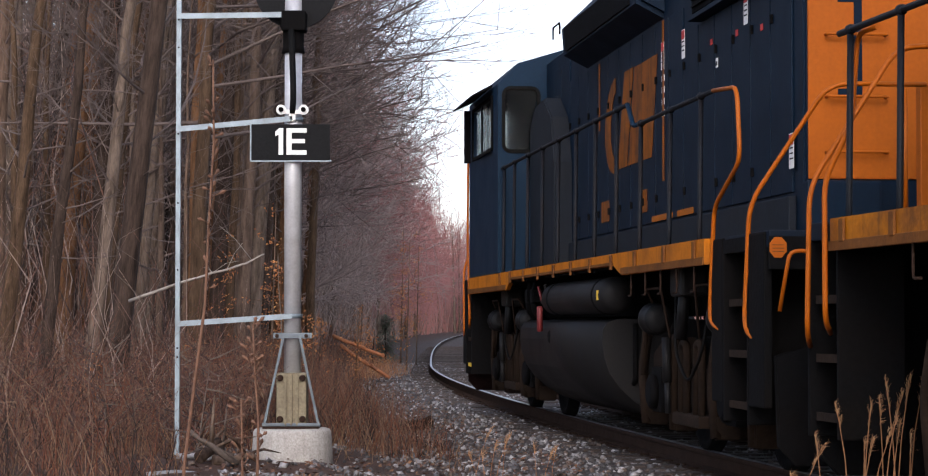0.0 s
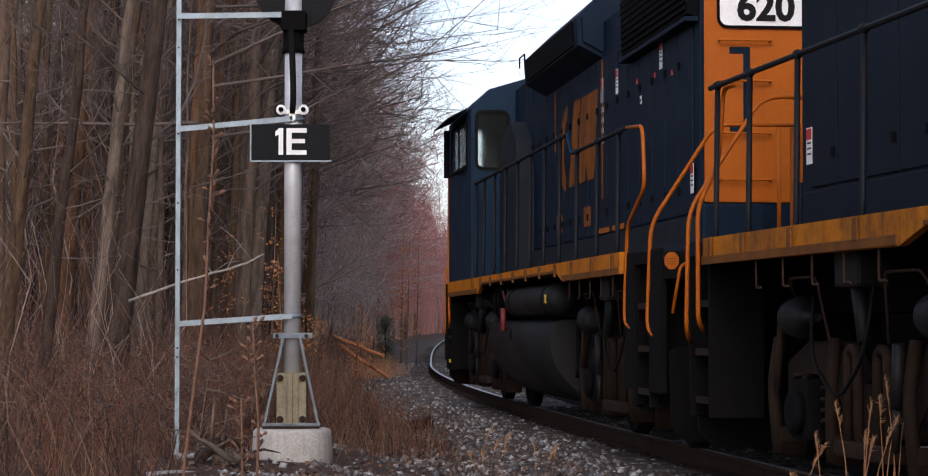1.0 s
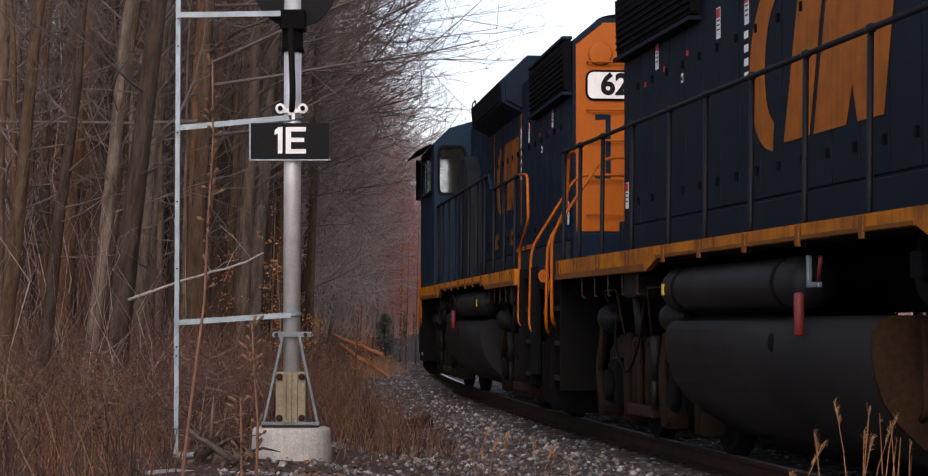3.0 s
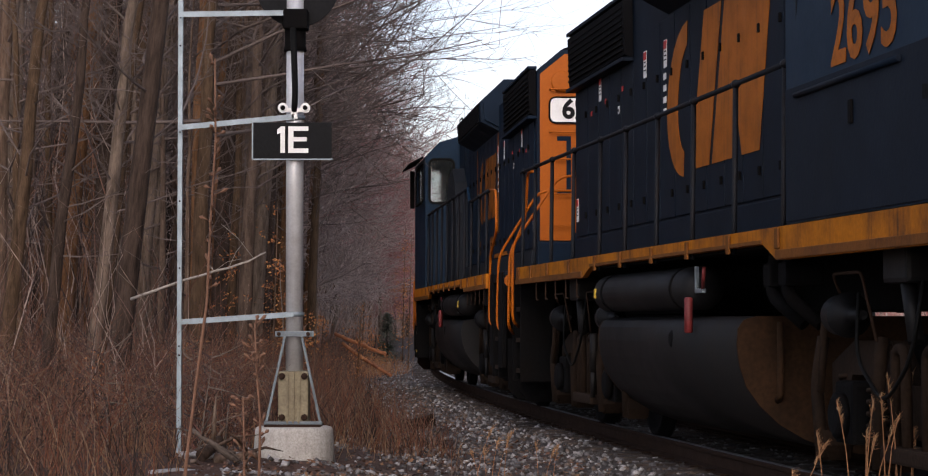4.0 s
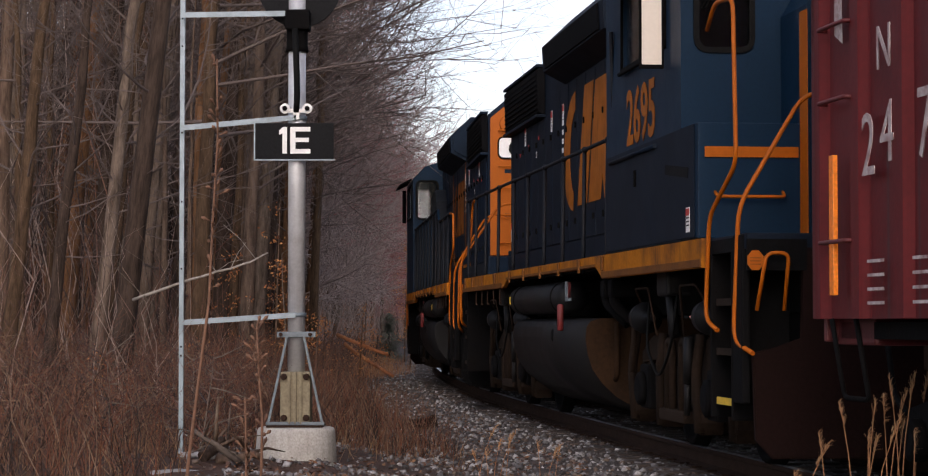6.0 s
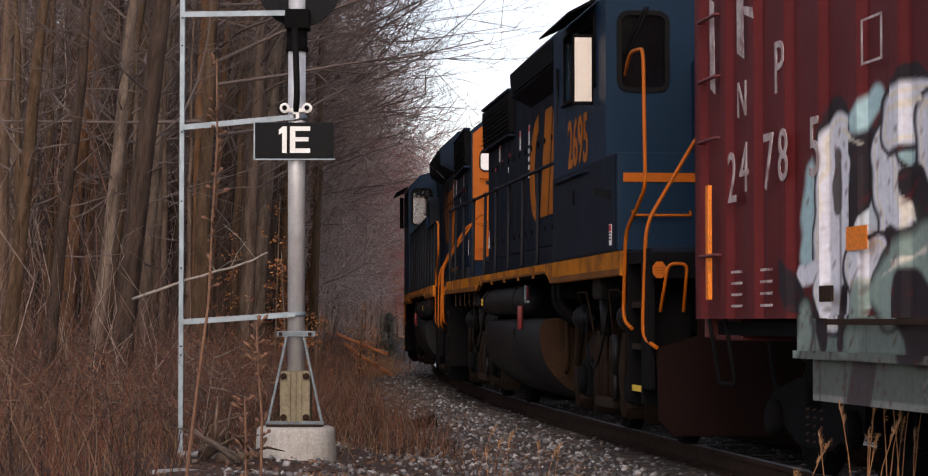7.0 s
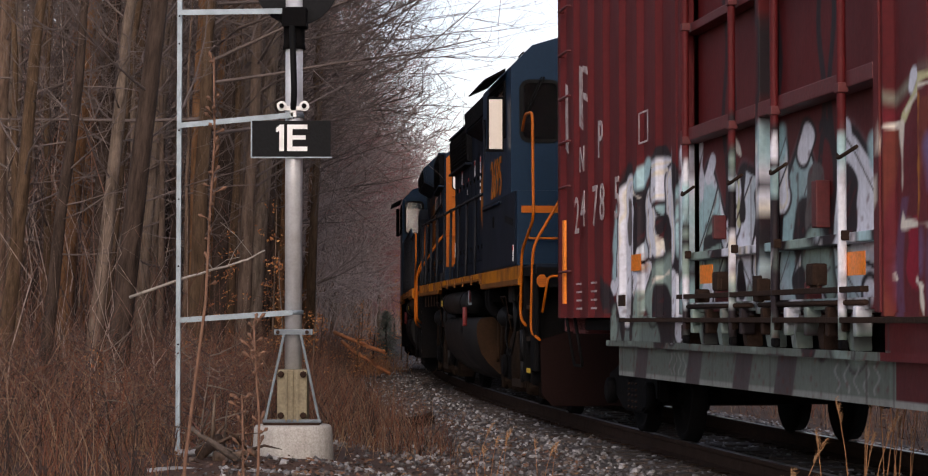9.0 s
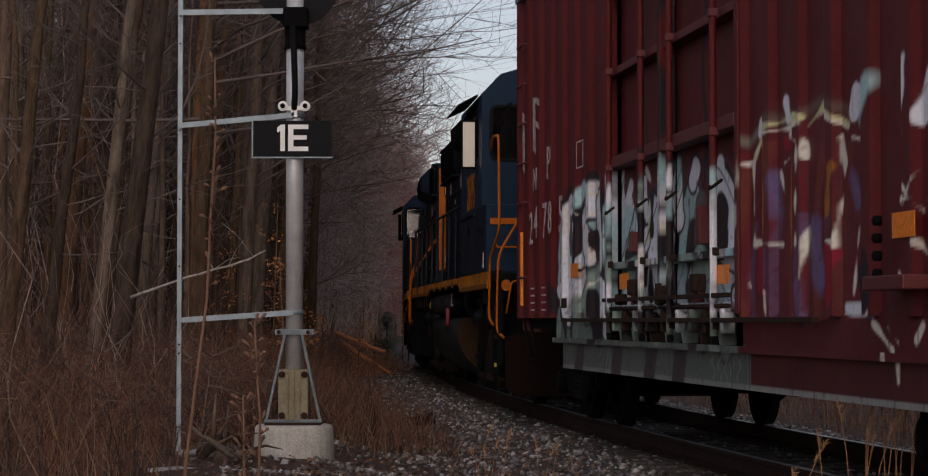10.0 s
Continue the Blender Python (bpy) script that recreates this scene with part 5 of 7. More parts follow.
    part("board_rim", bm, BLACK, nb)
    if number:
        lettering("number", number, 0.34, PLATEBLACK, nb, end_plate(rear - 0.048, 0.365, 3.835, -1), 1.0, bold=0.012)
    for z in (2.35, 2.75, 3.2, 3.55, 4.1):
        for y in (0.55, -0.55):
            bm = tube(bmesh.new(), bent([(rear - 0.02, y - 0.22, z), (rear - 0.09, y - 0.22, z), (rear - 0.09, y + 0.22, z), (rear - 0.02, y + 0.22, z)], 0.02), 0.011, 6)
            part("grab_iron", bm, ORANGE, rearp, "orange grab iron")
    bm = bmesh.new()
    for y0, y1, z0, z1 in ((0.28, 0.34, 2.75, 3.5), (0.34, 0.46, 3.44, 3.5), (0.34, 0.46, 2.75, 2.81)):
        box(bm, rear - 0.028, rear - 0.022, y0 + 0.22, y1 + 0.22, z0, z1)
    part("end_emblem", bm, BLUE, rearp, "blue painted bracket shape")
    bm = lathe(bmesh.new(), [(-0.03, 0.12), (-0.025, 0.14), (0.0, 0.14)], (rear - 0.02, 0.62, 4.2), "x", 24)
    part("headlight_ring", bm, ORANGE, rearp)
    for s in (1, -1):
        bm = box(bmesh.new(), rear - 0.16, rear - 0.02, *sorted((0.4 * s, 0.95 * s)), 1.78, 2.14, 0.02)
        part("rear_box", bm, BLUE, loco)
    # emblem and figures on the sides
    for s in (1, -1):
        if second:
            logo_shapes(loco, -0.85, 2.42, 1.42, 3.6, 0.951, s, -s, LOGO)
            lettering("road_number", "2695", 0.67, LOGO, loco, wall_plate(5.2, 1.556, 2.87, s), 0.95, bold=0.012)
        else:
            logo_shapes(loco, -1.05, 2.68, 1.02, 2.7, 0.951, s, -s, WORNLOGO)
            for x0, z0, z1 in ((-2.76, 2.45, 3.95), (0.58, 3.2, 3.93)):
                bm = box(bmesh.new(), x0, x0 + 0.08, *sorted((0.951 * s, 0.955 * s)), z0, z1)
                part("emblem_shape", bm, WORNLOGO, loco)
            for x0, x1 in ((-3.12, -2.18), (-3.98, -3.32)):
                bm = box(bmesh.new(), x0, x1, *sorted((0.951 * s, 0.955 * s)), 2.085, 2.14)
                part("emblem_shape", bm, LOGO, loco)
            for x in (0.4, -1.6):
                bm = box(bmesh.new(), x - 0.35, x + 0.1, *sorted((0.951 * s, 0.955 * s)), 2.2, 2.42)
                part("emblem_shape", bm, WORNLOGO, loco)
        for x, z, r in ((-7.25, 2.38, True), (-5.9, 3.62, True), (-2.7, 3.62, True), (-4.9, 3.3, False), (-3.6, 3.62, True)):
            label_plate(loco, x, 0.951, z, s, 0.13 if r else 0.07, 0.26 if r else 0.08, r)
        for k in range(4):
            bm = box(bmesh.new(), -2.78, -2.66, *sorted((0.951 * s, 0.954 * s)), 3.38 - k * 0.11, 3.44 - k * 0.11)
            part("data_mark", bm, WHITE, loco, "small white stencilled mark")
        for x, z in ((-6.4, 3.4), (-5.6, 3.46), (-4.7, 3.5)):
            bm = box(bmesh.new(), x - 0.04, x + 0.04, *sorted((0.951 * s, 0.954 * s)), z - 0.025, z + 0.025)
            part("red_marker", bm, REDPAINT, loco)
        # walkway rails
        if second:
            handrail(loco, -7.9, 3.55, 2.85, 2.82, s, [-7.7, -6.85, -5.75, -4.45, -3.05, -1.85, -0.55, 0.75, 2.05, 3.35])
            bm = bmesh.new()
            tube(bm, bent([(3.5, 1.5 * s, 2.8), (3.75, 1.52 * s, 2.9), (3.95, 1.58 * s, 3.75)], 0.08), 0.02, 8)
            part("cab_grab", bm, BLACKRAIL, loco)
        else:
            handrail(loco, -3.8, 4.4, 3.05, 3.05, s, [-3.3, -2.2, -1.1, 0.0, 1.1, 2.2, 3.3, 4.2])
            handrail(loco, -7.1, -4.3, 2.83, 2.83, s, [-6.7, -5.6, -4.4])
            bm = bmesh.new()
            tube(bm, bent([(-3.8, 1.5 * s, 3.05), (-4.05, 1.5 * s, 2.84), (-4.3, 1.5 * s, 2.83)], 0.05), 0.022, 8)
            part("rail_joint", bm, CABBLUE, loco)
        # tanks, pipes, valves under the sill
        air_reservoir(loco, *((-3.3, 0.5) if second else (-2.6, 1.05)), s)
        v = 0.68 if second else 1.25
        bm = bmesh.new()
        box(bm, v - 0.06, v - 0.02, *sorted((1.44 * s, 1.47 * s)), 1.34, 1.55, 0.006)
        box(bm, v - 0.06, v + 0.2, *sorted((1.44 * s, 1.47 * s)), 1.34, 1.375, 0.006)
        part("valve_bracket", bm, GALV if second else TANK, loco, "pale valve bracket")
        bm = tube(bmesh.new(), [(v + 0.18, 1.46 * s, 1.37), (v + 0.3, 1.48 * s, 1.53)], 0.016, 6)
        part("valve_lever", bm, DARKRED, loco, "dull red valve lever")
        bm = bmesh.new()
        lathe(bm, [(-0.14, 0.02), (-0.13, 0.034), (0.13, 0.034), (0.14, 0.02)], (v - 0.05, 1.52 * s, 1.17), "z", 12)
        part("fuel_cutoff", bm, DARKRED, loco, "red emergency valve handle")
        for x in (2.55, 2.95):
            bm = bmesh.new()
            tube(bm, bent([(x, 1.35 * s, 1.6), (x, 1.38 * s, 1.3), (x + 0.2, 1.2 * s, 1.1)], 0.08), 0.05, 8)
            box(bm, x - 0.1, x + 0.1, *sorted((1.15 * s, 1.42 * s)), 1.36, 1.52, 0.02)
            part("pipe", bm, BLACK, loco, "black pipe with a valve")
        for x in (5.2, -5.2):
            bm = bmesh.new()
            box(bm, x - 0.22, x + 0.22, *sorted((1.15 * s, 1.38 * s)), 1.34, 1.6, 0.03)
            tube(bm, [(x, 1.3 * s, 1.4), (x + 0.15, 1.3 * s, 1.0)], 0.05, 8)
            part("sand_trap", bm, TANK, loco)
    fuel_tank(loco, *((-3.3, 1.95) if second else (-2.4, 3.0)), second)
    loco_truck(loco, 5.18)
    loco_truck(loco, -5.18)
    end_steps(loco, 1, True, 7.5)
    end_steps(loco, -1, False, tail)
    bm = bmesh.new()
    for s in (1, -1):
        tube(bm, bent([(3.0, 1.0 * s, 4.56), (3.0, 1.0 * s, 4.7), (3.5, 1.0 * s, 4.7), (3.5, 1.0 * s, 4.56)], 0.03), 0.012, 6)
    tube(bm, [(6.2, 0, 4.56), (6.2, 0, 4.75)], 0.03, 8)
    box(bm, 5.2, 5.7, 0.2, 0.5, 4.56, 4.7, 0.03)
    part("roof_fittings", bm, BLACK, loco)
    return loco


def punched(outer, holes, x0, x1):
    """An end wall with openings: outline and holes in (y, z), from x0 to x1."""
    bm = bmesh.new()
    loops = [outer] + holes
    for x in (x0, x1):
        edges = []
        for loop in loops:
            vs = [bm.verts.new((x, *p)) for p in loop]
            edges += [bm.edges.new((vs[i], vs[(i + 1) % len(vs)])) for i in range(len(vs))]
        bmesh.ops.triangle_fill(bm, edges=edges, use_beauty=True)
    bm.verts.ensure_lookup_table()
    half = sum(len(k) for k in loops)
    base = 0
    for loop in loops:
        n = len(loop)
        for i in range(n):
            j = (i + 1) % n
            bm.faces.new((bm.verts[base + i], bm.verts[base + j], bm.verts[half + base + j], bm.verts[half + base + i]))
        base += n
    return bm


def arc_rect(y0, y1, z0, z1, r):
    y0, y1 = sorted((y0, y1))
    pts = []
    for cy, cz, a0 in ((y1 - r, z1 - r, 0), (y0 + r, z1 - r, 90), (y0 + r, z0 + r, 180), (y1 - r, z0 + r, 270)):
        for k in range(5):
            a = math.radians(a0 + 22.5 * k)
            pts.append((cy + r * math.cos(a), cz + r * math.sin(a)))
    return pts


def rounded_pane(y0, y1, z0, z1, r, x0, x1):
    return prism(bmesh.new(), arc_rect(y0, y1, z0, z1, r), *sorted((x0, x1)), "x")


def rounded_ring(y0, y1, z0, z1, r, w, x0, x1):
    bm = bmesh.new()
    y0, y1 = sorted((y0, y1))
    a = arc_rect(y0, y1, z0, z1, r)
    b = arc_rect(y0 + w, y1 - w, z0 + w, z1 - w, max(r - w, 0.01))
    va = [[bm.verts.new((x, *p)) for p in a] for x in (x0, x1)]
    vb = [[bm.verts.new((x, *p)) for p in b] for x in (x0, x1)]
    k = len(a)
    for i in range(k):
        j = (i + 1) % k
        bm.faces.new((va[0][i], va[0][j], va[1][j], va[1][i]))
        bm.faces.new((vb[0][i], vb[1][i], vb[1][j], vb[0][j]))
        bm.faces.new((va[1][i], va[1][j], vb[1][j], vb[1][i]))
        bm.faces.new((va[0][i], vb[0][i], vb[0][j], va[0][j]))
    return bm


# Deflector glass coloured pale in place of the sky it mirrors.
PALEPANE = material("pale_plastic_pane", (0.72, 0.64, 0.55), 0.35, speckle=0.03, dirt=(0.6, 0.55, 0.5), amount=0.3, bump=0.0)


# ---- the boxcar ----
def paint_material():
    m = material("boxcar_paint", (1, 1, 1), 0.6, dirt=(0.5, 0.42, 0.4), amount=0.3, scale=1.2, grain=25, bump=0.06, streak=0.3, gloss=0.25, speckle=0.12)
    t = m.node_tree
    n, l = t.nodes, t.links
    att = n.new("ShaderNodeAttribute")
    att.attribute_name = "paint"
    mx = n.new("ShaderNodeMix")
    mx.data_type, mx.blend_type = "RGBA", "MULTIPLY"
    mx.inputs[0].default_value = 1.0
    base = n["Principled BSDF"].inputs["Base Color"]
    l.new(base.links[0].from_socket, mx.inputs[6])
    l.new(att.outputs["Color"], mx.inputs[7])
    l.new(mx.outputs[2], base)
    return m


PAINTED = paint_material()
CAR_RED = (0.098, 0.0068, 0.0078)
PALE, INK, TEAL, LILAC, CREAM = (0.72, 0.72, 0.78), (0.016, 0.010, 0.013), (0.40, 0.58, 0.60), (0.15, 0.095, 0.20), (0.74, 0.68, 0.58)
MINT, BROWN, RUSTY, CRIMSON, LIME, DUSK, GREENGREY = (0.25, 0.33, 0.29), (0.105, 0.014, 0.018), (0.34, 0.12, 0.015), (0.26, 0.008, 0.025), (0.58, 0.55, 0.30), (0.10, 0.085, 0.085), (0.12, 0.15, 0.13)
# spray-painted strokes on the side: from, to (along the car, up), width, colour
FORMS_END_A = [(4.91, 1.97, 5.01, 1.55, 0.17, TEAL), (4.45, 2.34, 3.87, 2.14, 0.15, INK), (3.72, 2.42, 3.96, 2.3, 0.08, TEAL), (4.4, 2.2, 4.53, 1.24, 0.2, PALE), (4.36, 2.29, 3.92, 2.17, 0.04, CREAM),
    (3.85, 2.05, 4.15, 1.69, 0.1, INK), (4.18, 2.07, 4.29, 1.76, 0.07, PALE), (4.46, 2.13, 4.46, 1.83, 0.06, DUSK), (3.61, 2.21, 3.1, 2.41, 0.12, INK), (3.1, 2.41, 2.6, 2.21, 0.14, INK),
    (2.6, 2.21, 2.54, 1.61, 0.14, INK), (3.56, 2.08, 3.41, 1.64, 0.2, PALE), (3.4, 2.26, 2.87, 2.27, 0.18, PALE), (2.85, 2.2, 2.74, 1.7, 0.17, PALE), (3.4, 2.32, 3.02, 2.35, 0.03, CREAM),
    (3.02, 2.35, 2.7, 2.21, 0.03, CREAM), (3.06, 1.87, 2.94, 1.74, 0.12, INK)]
FORMS_END_B = [(3.21, 1.8, 3.11, 1.68, 0.03, CREAM), (3.53, 1.59, 2.77, 1.53, 0.07, INK), (4.15, 1.43, 3.76, 1.48, 0.14, PALE), (5.22, 1.42, 4.68, 1.43, 0.07, PALE), (5.58, 1.43, 5.33, 1.29, 0.1, INK),
    (3.54, 1.3, 2.93, 1.47, 0.2, MINT), (3.65, 1.39, 2.96, 1.51, 0.025, CREAM), (3.12, 1.21, 3.03, 1.05, 0.2, INK), (2.56, 1.41, 2.55, 1.04, 0.11, PALE), (3.97, 1.28, 4.16, 1.03, 0.09, MINT),
    (4.34, 1.31, 4.42, 0.98, 0.05, INK), (5.12, 1.13, 5.17, 0.96, 0.1, MINT), (4.82, 1.22, 4.73, 0.99, 0.07, INK), (2.38, 2.13, 2.39, 1.69, 0.08, TEAL), (2.71, 2.46, 2.75, 2.38, 0.06, TEAL)]
FORMS_DOOR_A = [(1.91, 1.94, 1.83, 1.73, 0.24, TEAL), (1.78, 1.68, 1.76, 1.57, 0.2, MINT), (2.06, 1.73, 1.36, 1.73, 0.05, INK), (1.24, 2.32, 1.17, 2.05, 0.06, PALE), (1.18, 1.83, 1.43, 1.74, 0.1, PALE),
    (1.05, 2.12, 1.05, 1.82, 0.05, LIME), (0.94, 2.18, 0.94, 1.87, 0.05, INK), (1.18, 2.44, 0.99, 2.32, 0.05, CREAM), (0.42, 1.97, 0.47, 1.55, 0.14, INK), (0.37, 2.23, 0.3, 2.34, 0.13, MINT),
    (0.4, 2.5, 0.34, 2.41, 0.12, INK), (0.18, 1.78, 0.29, 1.51, 0.1, PALE), (0.47, 1.51, 0.47, 1.59, 0.13, PALE), (-0.04, 2.23, -0.08, 1.97, 0.13, PALE), (-0.07, 2.38, -0.09, 2.27, 0.08, TEAL),
    (-0.66, 1.74, -0.61, 1.64, 0.2, INK), (-0.61, 1.4, -0.81, 1.47, 0.16, PALE)]
FORMS_DOOR_B = [(2.06, 1.32, 1.11, 1.31, 0.09, PALE), (0.77, 1.3, 0.41, 1.31, 0.08, MINT), (1.01, 1.49, 0.97, 1.34, 0.08, INK), (2.18, 2.48, 2.19, 2.08, 0.05, PALE), (1.84, 2.33, 1.93, 2.22, 0.07, PALE),
    (2.07, 1.12, 1.4, 1.05, 0.12, INK), (0.66, 1.12, 0.11, 1.05, 0.12, INK), (1.66, 1.16, 1.79, 1.01, 0.08, MINT), (0.0, 1.05, 0.11, 0.99, 0.08, MINT)]
FORMS_LEAF_A = [(-0.69, 2.33, -0.6, 2.24, 0.1, PALE), (-0.88, 2.02, -0.79, 1.79, 0.13, DUSK), (-1.49, 2.29, -1.52, 2.15, 0.09, PALE), (-1.04, 2.36, -1.32, 2.17, 0.05, INK), (-0.87, 1.49, -0.97, 1.36, 0.22, MINT),
    (-0.5, 1.38, -0.58, 1.21, 0.1, INK), (-0.85, 1.25, -0.93, 1.16, 0.1, PALE), (-1.53, 1.95, -1.53, 1.7, 0.14, INK), (-2.04, 2.16, -2.07, 2.08, 0.07, TEAL), (-2.22, 1.83, -2.21, 1.36, 0.1, TEAL),
    (-1.98, 1.28, -2.2, 1.2, 0.1, PALE), (-1.1, 1.1, -1.18, 0.95, 0.12, INK), (-1.75, 1.04, -1.9, 0.94, 0.12, MINT)]
SECOND_FILL_A = [(-2.72, 2.07, -2.7, 1.27, 0.22, BROWN), (-3.43, 2.21, -3.41, 1.19, 0.5, BROWN), (-4.47, 2.23, -4.44, 1.19, 0.5, BROWN), (-5.07, 2.05, -5.05, 1.18, 0.45, BROWN), (-3.16, 2.31, -3.14, 1.64, 0.075, RUSTY),
    (-3.8, 2.23, -3.78, 1.61, 0.06, RUSTY), (-3.04, 1.57, -3.01, 1.38, 0.14, CRIMSON), (-3.62, 2.28, -3.91, 2.31, 0.06, CRIMSON), (-3.38, 2.05, -3.45, 1.86, 0.12, LILAC), (-4.26, 1.7, -4.36, 1.36, 0.17, LILAC),
    (-4.72, 1.51, -4.67, 1.28, 0.12, CRIMSON), (-4.62, 2.28, -4.64, 1.81, 0.06, CRIMSON), (-4.77, 2.04, -4.71, 1.78, 0.05, RUSTY), (-3.25, 1.6, -3.24, 1.38, 0.03, LILAC), (-4.03, 1.36, -4.08, 1.15, 0.07, LILAC),
    (-3.89, 1.37, -3.91, 1.15, 0.05, CRIMSON)]
SECOND_LINES_A = [(-2.82, 2.26, -3.08, 2.42, 0.07, LIME), (-3.08, 2.42, -3.68, 2.45, 0.07, LIME), (-3.68, 2.45, -4.1, 2.41, 0.07, LIME), (-4.16, 2.36, -4.49, 2.45, 0.07, LIME), (-4.49, 2.45, -4.98, 2.29, 0.07, LIME),
    (-2.5, 1.66, -2.57, 2.22, 0.03, CREAM), (-2.57, 2.22, -2.79, 2.22, 0.03, CREAM), (-2.79, 2.22, -2.8, 1.65, 0.025, CREAM), (-2.86, 2.29, -3.12, 2.39, 0.03, CREAM), (-3.12, 2.39, -4.09, 2.38, 0.03, CREAM),
    (-4.09, 2.38, -4.14, 2.17, 0.04, CREAM), (-3.74, 2.33, -4.03, 2.27, 0.06, CREAM), (-4.04, 2.25, -4.01, 1.61, 0.025, CREAM), (-2.84, 1.65, -3.54, 1.62, 0.03, CREAM), (-3.24, 1.31, -3.3, 1.1, 0.03, CREAM),
    (-4.2, 2.35, -4.52, 2.43, 0.03, CREAM), (-4.52, 2.43, -4.93, 2.29, 0.03, CREAM)]
SECOND_LINES_B = [(-4.88, 2.23, -4.93, 2.06, 0.04, CREAM), (-4.93, 2.06, -4.82, 1.58, 0.03, CREAM), (-4.56, 1.61, -4.81, 1.6, 0.03, CREAM), (-4.16, 1.72, -4.08, 1.39, 0.03, CREAM), (-5.2, 1.66, -5.08, 1.28, 0.03, CREAM),
    (-2.63, 1.47, -2.7, 1.35, 0.02, CREAM), (-3.03, 1.33, -3.27, 1.3, 0.04, CREAM), (-3.81, 1.3, -3.8, 1.16, 0.03, CREAM), (-3.58, 2.16, -3.74, 2.19, 0.02, CREAM), (-3.49, 2.1, -3.58, 1.95, 0.015, CREAM),
    (-5.07, 2.21, -5.22, 2.19, 0.04, CREAM), (-3.62, 2.54, -3.66, 2.46, 0.05, PALE), (-2.99, 2.46, -2.95, 2.4, 0.04, PALE)]
SECOND_MARKS_A = [(-6.06, 1.91, -6.35, 1.71, 0.022, CREAM), (-6.32, 1.93, -6.11, 1.7, 0.022, CREAM), (-5.98, 1.79, -6.4, 1.77, 0.022, CREAM), (-5.5, 2.49, -5.3, 2.31, 0.07, TEAL), (-5.14, 2.46, -5.11, 2.37, 0.07, PALE),
    (-6.17, 2.55, -6.06, 2.15, 0.04, PALE), (-6.48, 2.45, -6.36, 2.24, 0.06, PALE), (-5.47, 1.1, -5.83, 0.95, 0.05, CREAM), (-5.83, 0.95, -5.83, 0.77, 0.05, CREAM), (-5.92, 1.38, -6.04, 1.31, 0.03, CREAM),
    (-6.04, 1.31, -6.11, 1.46, 0.03, CREAM), (-5.18, 1.5, -5.3, 1.57, 0.02, CREAM), (-5.75, 1.07, -5.93, 0.99, 0.03, CREAM), (-6.24, 1.01, -6.34, 1.09, 0.03, CREAM), (-6.3, 1.54, -6.39, 1.48, 0.015, CREAM),
    (-4.94, 1.19, -5.46, 1.17, 0.04, PALE), (-5.35, 1.43, -5.4, 1.26, 0.12, INK)]
SECOND_MARKS_B = [(-5.07, 1.97, -5.19, 1.82, 0.08, LILAC)]
STROKES = FORMS_END_A + FORMS_END_B + FORMS_DOOR_A + FORMS_DOOR_B + FORMS_LEAF_A + SECOND_FILL_A + SECOND_LINES_A + SECOND_LINES_B + SECOND_MARKS_A + SECOND_MARKS_B


def stroke_distance(x, z, k):
    """How far places lie from the edge of a stroke; strokes are drawn out along the car."""
    x0, z0, x1, z1, r = k
    x, x0, x1 = x * 0.72, x0 * 0.72, x1 * 0.72
    dx, dz = x1 - x0, z1 - z0
    t = np.clip(((x - x0) * dx + (z - z0) * dz) / (dx * dx + dz * dz + 1e-9), 0, 1)
    return np.hypot(x - x0 - t * dx, z - z0 - t * dz) - r


